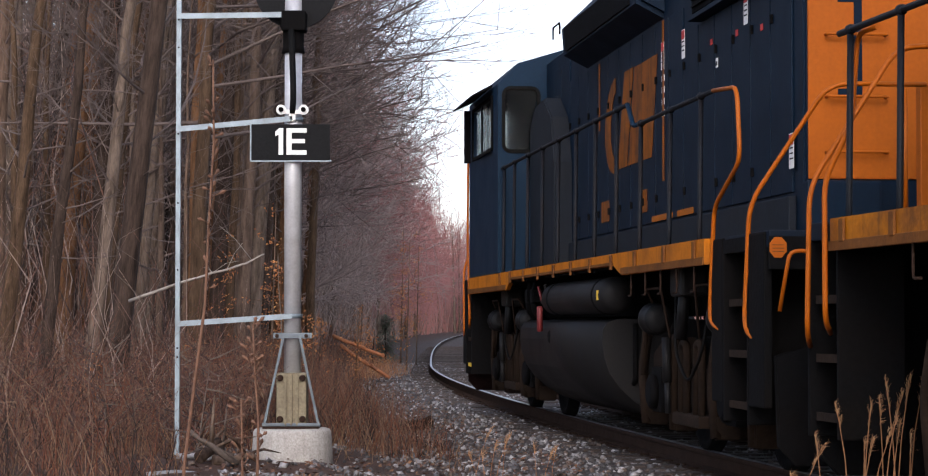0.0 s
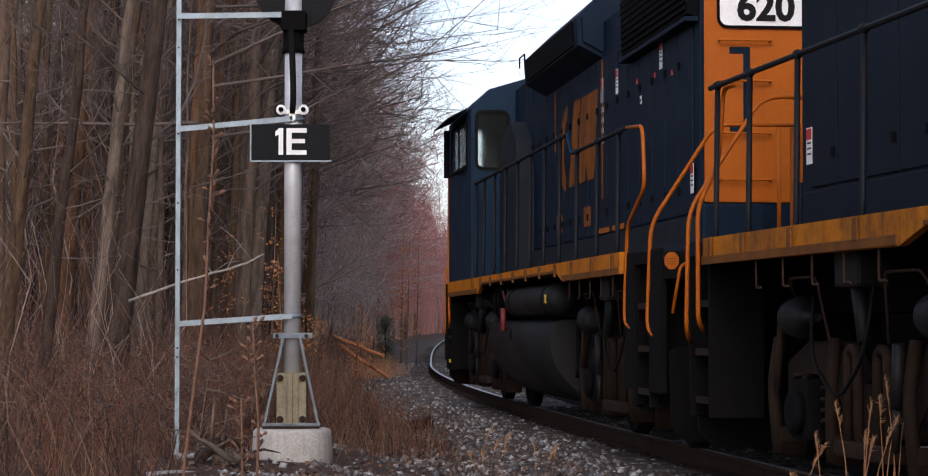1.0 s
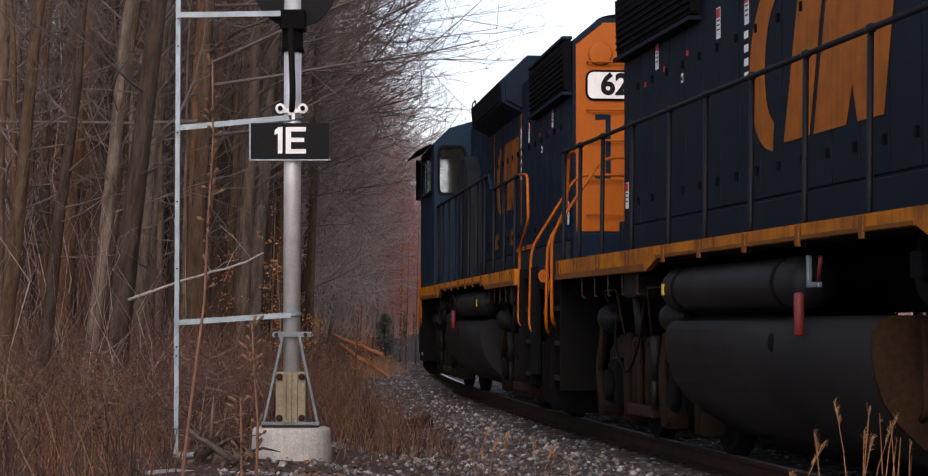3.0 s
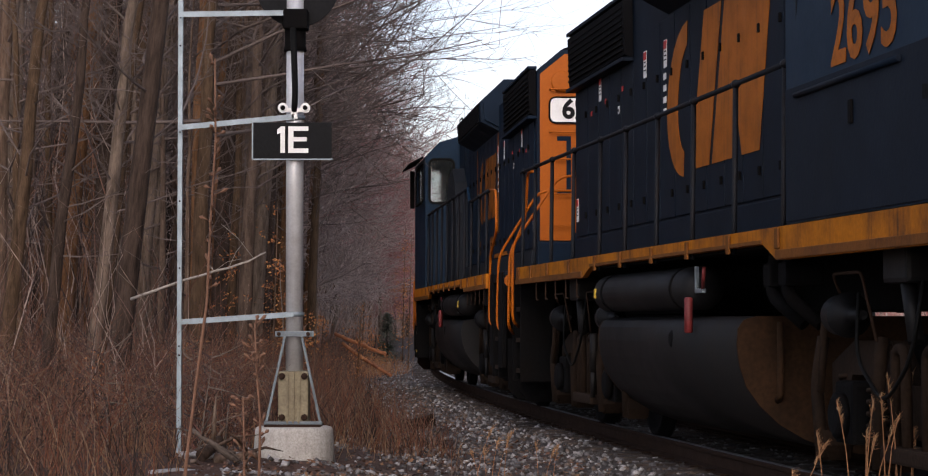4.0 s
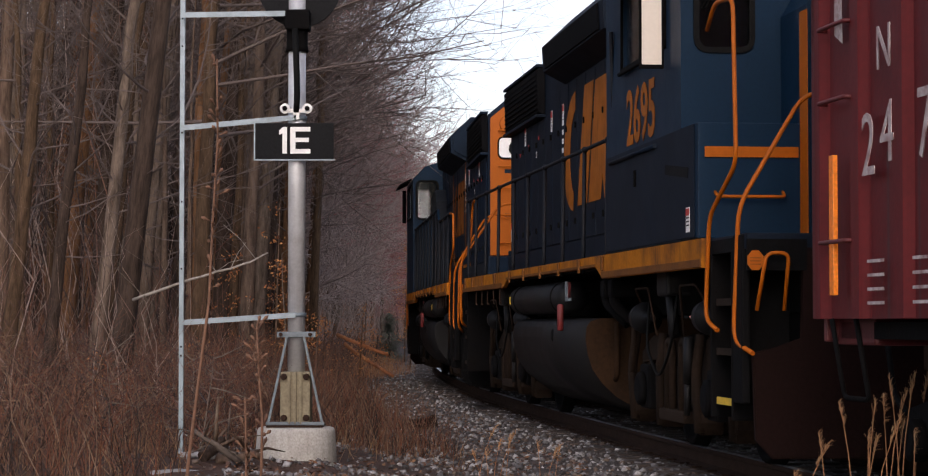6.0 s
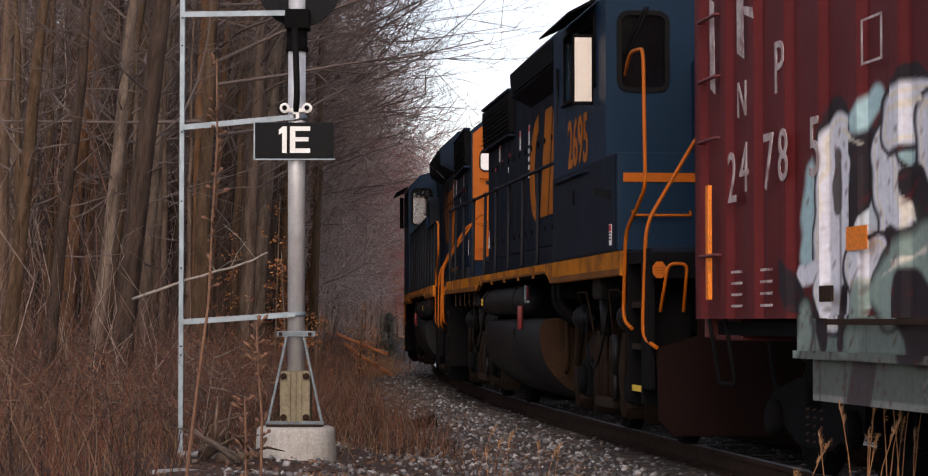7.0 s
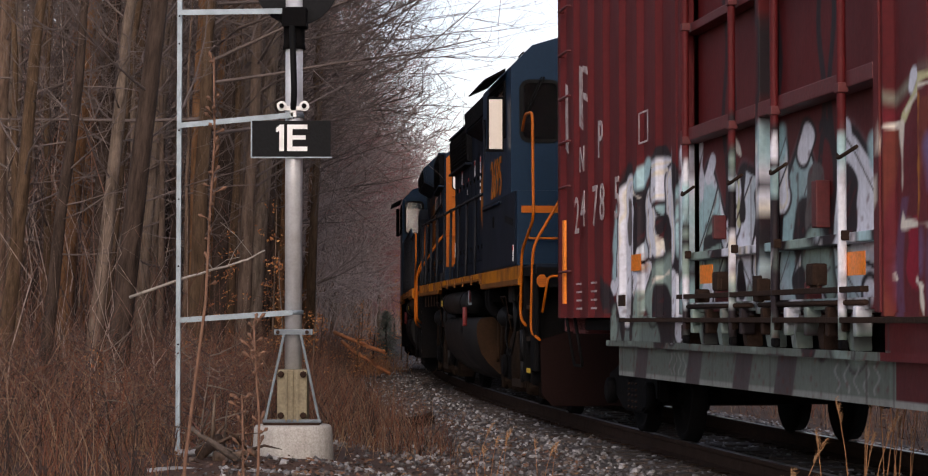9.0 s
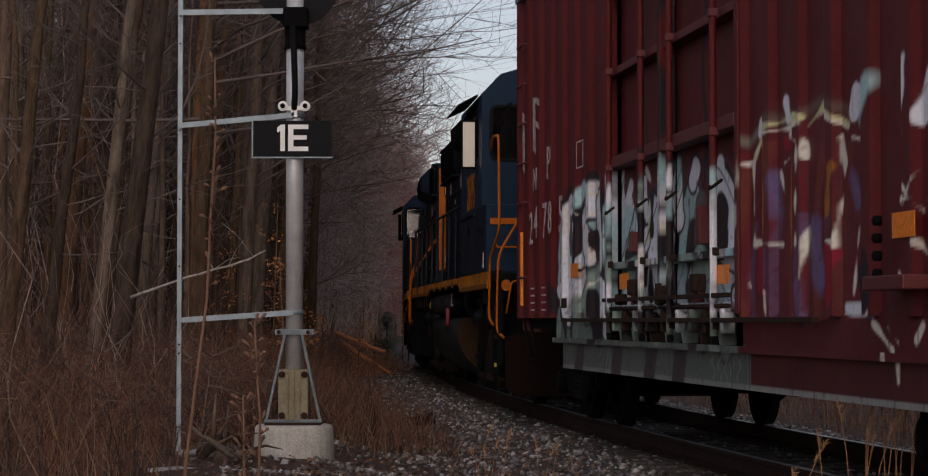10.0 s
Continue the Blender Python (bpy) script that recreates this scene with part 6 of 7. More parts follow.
def side_paint(x, z):
    """The colour of the car's side at each place."""
    col = np.empty((len(x), 3))
    col[:] = CAR_RED
    wob = 0.012 * np.sin(x * 9 + 2 * np.sin(z * 11)) + 0.01 * np.sin(z * 23 + x * 5)

    def lay(mask, c):
        m = np.clip(mask, 0, 1)[:, None]
        col[:] = col * (1 - m) + np.array(c) * m

    lay((z < 0.94) & (x < 5.3) & (x > -2.6), GREENGREY)
    lay((z < 1.18 + 0.05 * np.sin(x * 3.1)) & (z >= 0.94) & (x < 5.0) & (x > -2.4), (0.17, 0.22, 0.20))
    lay((z < 0.9) & (x <= -2.6), (0.075, 0.010, 0.012))
    # broad pale letter bodies with a dark outline and a sprayed edge
    top = 1.72 + 0.52 * np.abs(np.sin(math.pi * (x - 0.1) / 1.22)) ** 0.7 + 0.07 * np.sin(x * 7.3)
    zone = (x < 4.85) & (x > -2.45) & (z > 1.2)
    lay((0.10 - (z - top)) / 0.16 * zone, (0.22, 0.17, 0.19))
    lay((0.06 - (z - top)) / 0.03 * zone, INK)
    hue = np.clip(0.5 + 0.6 * np.sin(x * 1.9 + 1.2 * np.sin(z * 2.3)), 0, 1)[:, None]
    body = np.array(PALE) * hue + np.array((0.30, 0.44, 0.45)) * (1 - hue)
    m = np.clip((-0.01 - (z - top)) / 0.02 * zone, 0, 1)[:, None]
    col[:] = col * (1 - m) + body * m
    # gaps between the letters stay dark maroon
    gap = np.abs(((x - 0.1) / 1.22) % 1.0)
    gap = np.minimum(gap, 1 - gap) * 1.22 + 0.06 * np.sin(z * 6 + x)
    doors = zone & (x < 2.35)
    lay((0.17 - gap) / 0.02 * doors * (z > 1.3), INK)
    lay((0.07 - gap) / 0.02 * doors * (z > 1.4), CAR_RED)
    hole = np.hypot((((x + 0.5) / 1.22) % 1.0 - 0.5) * 1.22 * 0.8, (z - 1.72 - 0.08 * np.sin(x * 3)) * 0.55) + 0.03 * np.sin(x * 5 + z * 4)
    lay((0.15 - hole) / 0.02 * doors, INK)
    # second panel: deep red letter bodies with violet shading
    crown = 2.30 + 0.12 * np.abs(np.sin(math.pi * (x + 2.7) / 1.15))
    zone = (x < -2.6) & (x > -5.25) & (z > 1.12)
    lay((crown - z) / 0.03 * zone, (0.15, 0.010, 0.016))
    shade = np.abs(np.sin(math.pi * (x + 2.95) / 0.58 + 0.7 * np.sin(z * 3.1)))
    lay((shade - 0.86) / 0.1 * zone * (z < crown - 0.1), (0.24, 0.055, 0.02))
    shade = np.abs(np.sin(math.pi * (x + 2.6) / 0.64 + 0.9 * np.sin(z * 2.7 + 1)))
    lay((shade - 0.93) / 0.05 * zone * (z < 1.8), LILAC)
    lay((0.06 - np.abs(z - crown - 0.06)) / 0.05 * zone * 0.4, (0.34, 0.40, 0.30))
    for x0, z0, x1, z1, r, c in STROKES:
        if c is CREAM or c is LIME:
            r *= 0.5 if x0 > -2.5 else 0.36
        elif c is LILAC or c is CRIMSON or c is RUSTY or c is BROWN:
            r *= 0.75
        soft = 0.016 if r < 0.15 else 0.03
        d = stroke_distance(x, z, (x0, z0, x1, z1, r)) + wob
        if c is TEAL or c is MINT:
            soft = 0.06
        if (c is PALE or c is MINT) and r >= 0.1:
            lay(0.5 - (d - 0.035) / 0.015, INK)
        if c is BROWN:
            soft = 0.1
        if c is LILAC:
            d, soft = d + 0.25 * r, 0.07
        lay((0.5 - d / soft) if c is not BROWN else np.clip(0.5 - d / soft, 0, 0.6), c)
        if c is PALE and r > 0.12:
            lay(0.5 - (np.abs(d + 0.04) - 0.012) / 0.012, CREAM)
    # thin dark outlines winding through the pale forms
    zone = (x < 2.35) & (x > -2.45) & (z > 1.2) & (z < 2.3 - 0.15 * np.sin(x * 2.1)) & (col.sum(1) > 0.8)
    wave = np.abs(np.sin(2.3 * x + 1.9 * np.sin(2.9 * z + 0.7 * x) + 0.8))
    lay((0.10 - wave) / 0.05 * zone, INK)
    wave = np.abs(np.sin(3.7 * z + 1.5 * np.sin(2.2 * x + 1.0) + 0.6 * x))
    lay((0.06 - wave) / 0.04 * zone, DUSK)
    wave = np.abs(np.sin(2.3 * x + 1.9 * np.sin(2.9 * z + 0.7 * x) + 0.95))
    lay((0.045 - wave) / 0.04 * zone * 0.8, CREAM)
    lay((z < 0.66) * 0.8, (0.3, 0.32, 0.3))
    for xx in (4.1, 2.2, 0.75, -0.35):
        lay((0.24 - np.abs(x - xx + 0.5 * (z - 0.75))) / 0.03 * (z < 0.9), (0.06, 0.05, 0.055))
    for k in range(9):
        xx = 3.0 - k * 0.16 if k < 4 else -1.5 - (k - 4) * 0.19
        lay((0.03 - np.abs(x - xx + 0.05 * np.sin(z * 40 + k))) / 0.02 * (z < 0.86) * (z > 0.67) * 0.6, (0.3, 0.32, 0.31))
    # thin spray mist, runs and patches of bare maroon where the paint has worn
    mist = np.sin(x * 17.3 + 3 * np.sin(z * 13.1)) * np.sin(z * 21.7 + 2 * np.sin(x * 7.9)) + 0.5 * np.sin(x * 41 + z * 37)
    lay(np.clip(mist - 0.75, 0, 1) * 0.9 * (z < 2.4), CAR_RED)
    run = np.sin(x * 63.0) + np.sin(x * 27.1 + 1.3) + np.sin(x * 11.7 + 0.4)
    lay(np.clip(run - 1.7, 0, 1) * 0.7 * (z < 2.1), (0.05, 0.03, 0.032))
    # a dark brown tone, stronger towards the bottom
    lay(np.clip((1.25 - z) / 0.5, 0, 1) * 0.25 * (x > -2.5), (0.06, 0.045, 0.04))
    return col


def painted(ob):
    me = ob.data
    co = np.empty(len(me.vertices) * 3, np.float32)
    me.vertices.foreach_get("co", co)
    co = co.reshape(-1, 3)
    off = np.array(ob.matrix_local.translation)
    c = side_paint(co[:, 0] + off[0], co[:, 2] + off[2])
    rgba = np.ones((len(c), 4), np.float32)
    rgba[:, :3] = c
    at = me.color_attributes.new("paint", "FLOAT_COLOR", "POINT")
    at.data.foreach_set("color", rgba.ravel())
    return ob


def side_sheet(name, x0, x1, z0, z1, y, s, parent, depth, pitch=0.73, step=0.016, label=""):
    """A pressed steel side with upright ribs, as a fine sheet with a folded edge."""
    step = step if s > 0 else 0.06
    xs = np.arange(x0, x1 + step / 2, step)
    zs = np.concatenate([np.arange(z0, min(2.9, z1 - 0.01), step), np.arange(2.9, z1, 0.1), [z1]])
    ph = np.abs(((xs / pitch) % 1.0) - 0.5) * pitch
    rib = np.clip((0.13 - ph) / 0.05, 0, 1) * depth
    X, Z = np.meshgrid(xs, zs)
    Y = (y + np.broadcast_to(rib, X.shape)) * s
    v = np.stack([X, Y, Z], -1).reshape(-1, 3)
    i = np.arange(X.size).reshape(X.shape)
    f = np.stack([i[:-1, :-1], i[:-1, 1:], i[1:, 1:], i[1:, :-1]], -1).reshape(-1, 4)
    if s > 0:
        f = f[:, ::-1]
    me = flat_mesh(name, v.tolist(), f.tolist(), PAINTED)
    ob = new(name, me)
    ob.parent = parent
    tagged(ob, label)
    return painted(ob)


def freight_truck(car, cx):
    for s in (1, -1):
        bm = bmesh.new()
        prism(bm, [(cx - 1.1, 0.38), (cx - 1.1, 0.6), (cx - 0.45, 0.72), (cx + 0.45, 0.72), (cx + 1.1, 0.6), (cx + 1.1, 0.38), (cx + 0.8, 0.42), (cx + 0.4, 0.24), (cx - 0.4, 0.24), (cx - 0.8, 0.42)], *sorted((0.98 * s, 1.1 * s)), "y", 0.02)
        part("side_frame", bm, BLACK, car, "black cast truck side frame")
        bm = bmesh.new()
        for dx in (-0.16, 0.0, 0.16):
            pts = [(cx + dx + 0.06 * math.cos(a), 1.04 * s + 0.06 * math.sin(a), 0.27 + 0.28 * a / (10 * math.pi)) for a in np.linspace(0, 10 * math.pi, 50)]
            tube(bm, pts, 0.015, 5)
        part("spring_nest", bm, RUST, car, "rusty coil springs")
        for dx in (-0.88, 0.88):
            bm = lathe(bmesh.new(), [(0, 0.13), (0.08 * s, 0.13), (0.1 * s, 0.09)], (cx + dx, 1.08 * s, 0.42), "y", 14)
            part("bearing_cap", bm, BLACK, car)
    bm = box(bmesh.new(), cx - 0.2, cx + 0.2, -1.1, 1.1, 0.5, 0.85, 0.02)
    part("bolster", bm, BLACK, car)
    wheelset(car, cx - 0.88, 0.42)
    wheelset(car, cx + 0.88, 0.42)


def boxcar():
    car = new("boxcar")
    L, TOP = 7.72, 4.85
    for s in (1, -1):
        side_sheet("side_wall", 2.30, L, 1.14, TOP, 1.49, s, car, 0.055, label="maroon ribbed boxcar side with spray paint")
        side_sheet("side_wall", -L, -2.56, 1.14, TOP, 1.49, s, car, 0.055, label="maroon ribbed boxcar side with spray paint")
        side_sheet("side_skirt", 2.3, 5.3, 0.90, 1.16, 1.50, s, car, 0.0, label="spray-painted lower side sill")
        side_sheet("side_skirt", -6.7, -2.5, 0.90, 1.16, 1.50, s, car, 0.0, label="spray-painted lower side sill")
        # open pocket under the doors, with gusset brackets
        for k, x in enumerate((2.1, 1.55, 1.0, 0.3, -0.3, -0.9, -1.5, -2.1)):
            bm = prism(bmesh.new(), [(x, 0.936), (x + 0.1, 0.936), (x + 0.16, 1.04), (x + 0.08, 1.15), (x - 0.04, 1.15), (x + 0.03, 1.04)], *sorted((1.44 * s, 1.55 * s)), "y", 0.006)
            painted(part("gusset", bm, PAINTED, car)) if k % 3 else part("gusset", bm, RUST, car, "rusty gusset bracket")
        # Black sheet added behind the brackets so that the pocket stays dark.
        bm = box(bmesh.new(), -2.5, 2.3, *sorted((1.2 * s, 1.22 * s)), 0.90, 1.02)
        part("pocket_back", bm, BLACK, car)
        side_sheet("sill_channel", -6.5, 5.05, 0.62, 0.885, 1.47, s, car, 0.0, label="grey-green lower sill beam")
        side_sheet("sill_flange", -6.6, 5.2, 0.885, 0.935, 1.56, s, car, 0.0, label="pale sill flange")
        # doors: two leaves in raised frames
        for x0, x1, y in ((0.02, 2.26, 1.41), (-2.52, -0.02, 1.41)):
            d = side_sheet("door_leaf", x0, x1, 1.16, TOP - 0.15, y, s, car, 0.0, label="maroon plug door leaf with spray paint")
            for z0, z1, t in ((2.50, 2.60, 0.155), (3.35, 3.42, 0.12), (4.15, 4.22, 0.12), (1.18, 1.25, 0.14), (1.58, 1.64, 0.12)):
                bm = box(bmesh.new(), x0 + 0.02, x1 - 0.02, *sorted(((y + 0.003) * s, (y + t) * s)), z0, z1, 0.008)
                if z0 > 2:
                    part("door_rail", bm, CARRED, d)
                else:
                    painted(dense(part("door_rail", bm, PAINTED, d), 0.06, 0))
        for x in (2.28, 0.0, -2.54):
            bm = box(bmesh.new(), x - 0.05, x + 0.05, *sorted((1.45 * s, 1.56 * s)), 1.16, TOP - 0.1, 0.01)
            painted(dense(part("door_post", bm, PAINTED, car, "upright door frame")))
        for x in (1.98, 0.58, -0.52, -1.98):
            bm = bmesh.new()
            tube(bm, [(x, 1.585 * s, z) for z in np.arange(1.0, TOP - 0.3, 0.06)], 0.028, 10)
            rod = painted(part("lock_rod", bm, PAINTED, car, "upright door locking rod"))
            for z in (1.08, 1.62, 2.5, 3.38, 4.2):
                bm = box(bmesh.new(), x - 0.04, x + 0.04, *sorted((1.55 * s, (1.6 if z < 2 else 1.618) * s)), z - 0.03, z + 0.03, 0.008)
                part("rod_bracket", bm, RUST if z < 2 else CARRED, rod)
            bm = bmesh.new()
            tube(bm, bent([(x, 1.61 * s, 2.1), (x - 0.1, 1.64 * s, 2.07), (x - 0.4, 1.62 * s, 2.12)], 0.05), 0.012, 8)
            part("lock_handle", bm, RUST, rod, "rusty door handle")
            bm = box(bmesh.new(), x - 0.045, x + 0.045, *sorted((1.56 * s, 1.605 * s)), 0.94, 1.0, 0.015)
            part("roller", bm, BLACK, rod, "grimy door roller hanger")
        for z in (1.12, 1.30):
            bm = box(bmesh.new(), -4.6 if z < 1.2 else -2.4, 4.4 if z < 1.2 else 2.2, *sorted((1.56 * s, 1.61 * s)), z - 0.02, z + 0.015, 0.004)
            part("door_track", bm, RUST, car, "rusty door track rail")
        for x0, x1, z0, z1 in ((1.30, 1.38, 1.24, 1.42), (-1.0, -0.93, 1.22, 1.36), (0.1, 0.16, 1.62, 1.95), (-1.2, -1.1, 1.7, 2.0), (1.4, 1.46, 1.72, 1.9)):
            bm = box(bmesh.new(), x0, x1, *sorted((1.412 * s, 1.51 * s)), z0, z1, 0.01)
            part("latch_plate", bm, CARRED, car)
        for x0, x1, z0, z1 in ((1.98, 2.2, 0.97, 1.08), (0.95, 1.1, 1.33, 1.42), (-0.1, 0.1, 1.3, 1.42), (-1.42, -1.26, 1.3, 1.42), (4.35, 4.6, 1.24, 1.34)):
            bm = box(bmesh.new(), x0, x1, *sorted((1.555 * s, 1.572 * s)), z0, z1, 0.006)
            part("side_bracket", bm, RUST, car)
        # door operating gear: housings, cross shafts, levers and guides
        for x, z, wd, ht in ((1.06, 1.40, 0.10, 0.14), (-1.32, 1.40, 0.10, 0.14), (1.62, 1.30, 0.07, 0.10), (-0.05, 1.32, 0.08, 0.16)):
            bm = box(bmesh.new(), x - wd, x + wd * 0.6, *sorted((1.50 * s, 1.60 * s)), z - ht / 2, z + ht / 2, 0.02)
            part("gear_housing", bm, RUST, car, "rusty door gear housing")
        for x0, x1, z in ((2.0, 0.1, 1.22), (-0.1, -2.4, 1.22)):
            bm = tube(bmesh.new(), [(x0, 1.575 * s, z), (x1, 1.575 * s, z)], 0.017, 8)
            part("cross_shaft", bm, RUST, car, "rusty door operating shaft")
        for x in (1.75, 1.3, 0.86, 0.32, -0.24, -0.8, -1.25, -1.7, -2.25):
            bm = box(bmesh.new(), x - 0.035, x + 0.035, *sorted((1.50 * s, 1.60 * s)), 1.02, 1.20, 0.012)
            guide = part("door_guide", bm, RUST if x in (1.3, -0.24, -1.7) else PAINTED, car, "grimy lower door guide")
            if guide.data.materials[0] is PAINTED:
                painted(guide)
        # orange reflector strips
        for x, z in ((3.92, 1.61), (1.45, 1.46), (-2.13, 1.45), (-6.19, 1.64)):
            bm = box(bmesh.new(), x - 0.19, x + 0.19, *sorted((1.552 * s, 1.557 * s)), z - 0.07, z + 0.07)
            part("reflector", bm, REFLECT, car, "orange reflective strip")
        # end ladder rungs, grab bar, corner strip
        bm = bmesh.new()
        box(bm, L - 0.05, L + 0.02, *sorted((1.44 * s, 1.545 * s)), 1.14, TOP, 0.01)
        part("corner_post", bm, CARRED, car, "maroon corner post")
        for z in (1.6, 2.45, 2.9, 3.35, 3.8, 4.25):
            for x in ((7.0, 7.5), (-7.5, -7.0)):
                bm = tube(bmesh.new(), bent([(x[0], 1.52 * s, z), (x[0], 1.58 * s, z), (x[1], 1.58 * s, z), (x[1], 1.52 * s, z)], 0.03), 0.014, 6)
                part("ladder_rung", bm, CARRED, car)
        bm = box(bmesh.new(), 7.22, 7.30, *sorted((1.55 * s, 1.58 * s)), 1.28, 2.12, 0.004)
        part("orange_strip", bm, REFLECT, car, "orange painted upright strip")
        bm = bmesh.new()
        tube(bm, bent([(7.5, 1.5 * s, 1.14), (7.5, 1.42 * s, 0.66), (7.05, 1.42 * s, 0.66), (7.05, 1.5 * s, 1.14)], 0.05), 0.016, 8)
        part("sill_step", bm, BLACK, car, "dark stirrup step")
        for ch, x, z, size in (("P", 5.50, 2.78, 0.50), ("N", 6.40, 2.66, 0.36), ("2", 6.67, 2.12, 0.52), ("4", 6.35, 2.17, 0.5), ("7", 5.76, 2.17, 0.55), ("8", 5.42, 2.19, 0.5), ("5", 4.74, 2.19, 0.55)):
            lettering("painted_figure", ch, size, CHALK, car, wall_plate(x, 1.55, z, s), 0.95, 0.003, "worn white stencilled figure")
        for x0, x1, z0, z1 in ((7.12, 7.26, 2.78, 3.5), (6.34, 6.52, 2.95, 3.6), (6.1, 6.34, 3.2, 3.32), (6.1, 6.34, 3.46, 3.58)):
            bm = prism(bmesh.new(), [(x0, z0), (x1, z0 + 0.06), (x1 + 0.01, z1), (x0 + 0.03, z1 - 0.04)], *sorted((1.548 * s, 1.551 * s)), "y")
            part("paint_remnant", bm, CHALK, car, "worn white paint remnant")
        for k in range(4):
            for x in (6.58, 5.84):
                bm = box(bmesh.new(), x - 0.16, x + 0.12, *sorted((1.548 * s, 1.551 * s)), 1.22 + 0.08 * k, 1.238 + 0.08 * k)
                part("stencil_line", bm, CHALK, car)
        bm = bmesh.new()
        for a in ((3.46, 3.49), (3.80, 3.83)):
            box(bm, *a, *sorted((1.548 * s, 1.551 * s)), 2.62, 2.88)
        box(bm, 3.46, 3.83, *sorted((1.548 * s, 1.551 * s)), 2.87, 2.885)
        box(bm, 3.46, 3.83, *sorted((1.548 * s, 1.551 * s)), 2.615, 2.63)
        part("stencil_box", bm, CHALK, car, "faint stencilled frame")
        bm = box(bmesh.new(), -6.6, -5.9, *sorted((1.53 * s, 1.70 * s)), 1.28, 1.36, 0.01)
        part("shelf_bracket", bm, CARRED, car)
        for k in range(4):
            bm = lathe(bmesh.new(), [(0, 0.03), (0.04 * s, 0.03), (0.05 * s, 0.015)], (-5.75, 1.54 * s, 1.38 + 0.1 * k), "y", 10)
            part("bolt_head", bm, BLACK, car)
    for w in (1, -1):
        bm = bmesh.new()
        box(bm, *sorted(((L - 0.06) * w, (L + 0.0) * w)), -1.48, 1.48, 1.0, TOP, 0.01)
        end = part("end_wall", bm, CARRED, car, "maroon corrugated boxcar end")
        for z in np.arange(1.3, 4.7, 0.32):
            part("corrugation", box(bmesh.new(), *sorted((L * w, (L + 0.05) * w)), -1.35, 1.35, z, z + 0.16, 0.02), CARRED, end)
        bm = bmesh.new()
        box(bm, *sorted((7.7 * w, 8.7 * w)), -0.2, 0.2, 0.76, 1.04, 0.03)
        box(bm, *sorted((8.7 * w, 8.98 * w)), -0.16, 0.14, 0.72, 1.06, 0.05)
        part("coupler", bm, RUST, car, "rusty coupler")
        bm = bmesh.new()
        tube(bm, bent([(7.72 * w, 0.5, 0.95), (8.2 * w, 0.5, 0.9), (8.4 * w, 0.45, 0.5), (8.9 * w, 0.3, 0.6)], 0.2), 0.022, 8)
        part("air_hose", bm, RUBBER, car)
        bm = bmesh.new()
        box(bm, *sorted((7.0 * w, 7.72 * w)), -1.4, 1.4, 0.98, 1.14, 0.02)
        part("end_sill", bm, CARRED, car)
    bm = bmesh.new()
    prism(bm, [(-1.56, TOP - 0.04), (1.56, TOP - 0.04), (1.56, TOP + 0.04), (0, TOP + 0.2), (-1.56, TOP + 0.04)], -L - 0.05, L + 0.05, "x", 0.01)
    part("roof", bm, GALV, car, "galvanised boxcar roof")
    bm = bmesh.new()
    box(bm, -L + 0.1, L - 0.1, -1.4, 1.4, 1.02, 1.12)
    box(bm, -7.4, 7.4, -0.35, 0.35, 0.68, 1.02, 0.02)
    for x in np.arange(-5, 5.1, 1.25):
        box(bm, x - 0.06, x + 0.06, -1.4, 1.4, 0.85, 1.02)
    part("underframe", bm, BLACK, car, "black underframe")
    bm = lathe(bmesh.new(), [(-0.5, 0.05), (-0.48, 0.2), (0.48, 0.2), (0.5, 0.05)], (1.0, 0.7, 0.72), "x", 18)
    part("brake_reservoir", bm, BLACK, car)
    bm = bmesh.new()
    tube(bm, [(-7.4, 1.2, 0.62), (-4.4, 1.2, 0.62)], 0.02, 6)
    tube(bm, [(-5.0, 0.6, 0.75), (5.0, 0.6, 0.7)], 0.025, 6)
    part("brake_rod", bm, BLACK, car)
    freight_truck(car, 6.2)
    freight_truck(car, -6.2)
    return car


def dense(ob, step=0.08, axis=2):
    """Cuts a long part into short lengths, so that its paint can change along it."""
    bm = bmesh.new()
    bm.from_mesh(ob.data)
    no = Vector((0, 0, 1)) if axis == 2 else Vector((1, 0, 0))
    lo, hi = min(v.co[axis] for v in bm.verts), max(v.co[axis] for v in bm.verts)
    for k in np.arange(lo + step, hi, step):
        bmesh.ops.bisect_plane(bm, geom=bm.verts[:] + bm.edges[:] + bm.faces[:], plane_co=no * float(k), plane_no=no)
    bm.to_mesh(ob.data)
    bm.free()
    return ob


CARRED = material("maroon_boxcar_paint", CAR_RED, 0.55, dirt=(0.08, 0.02, 0.02), amount=0.5, scale=1.5, grain=30, bump=0.08, streak=0.4)
REFLECT = material("orange_reflective_tape", (0.85, 0.22, 0.01), 0.4, dirt=(0.6, 0.16, 0.02), amount=0.3)
CHALK = material("worn_white_paint", (0.46, 0.40, 0.39), 0.7, dirt=(0.15, 0.03, 0.03), amount=0.95, scale=7, grain=30, bump=0.02)


# ---- signal mast and small things ----
PX, PY = -1.535, 20.0


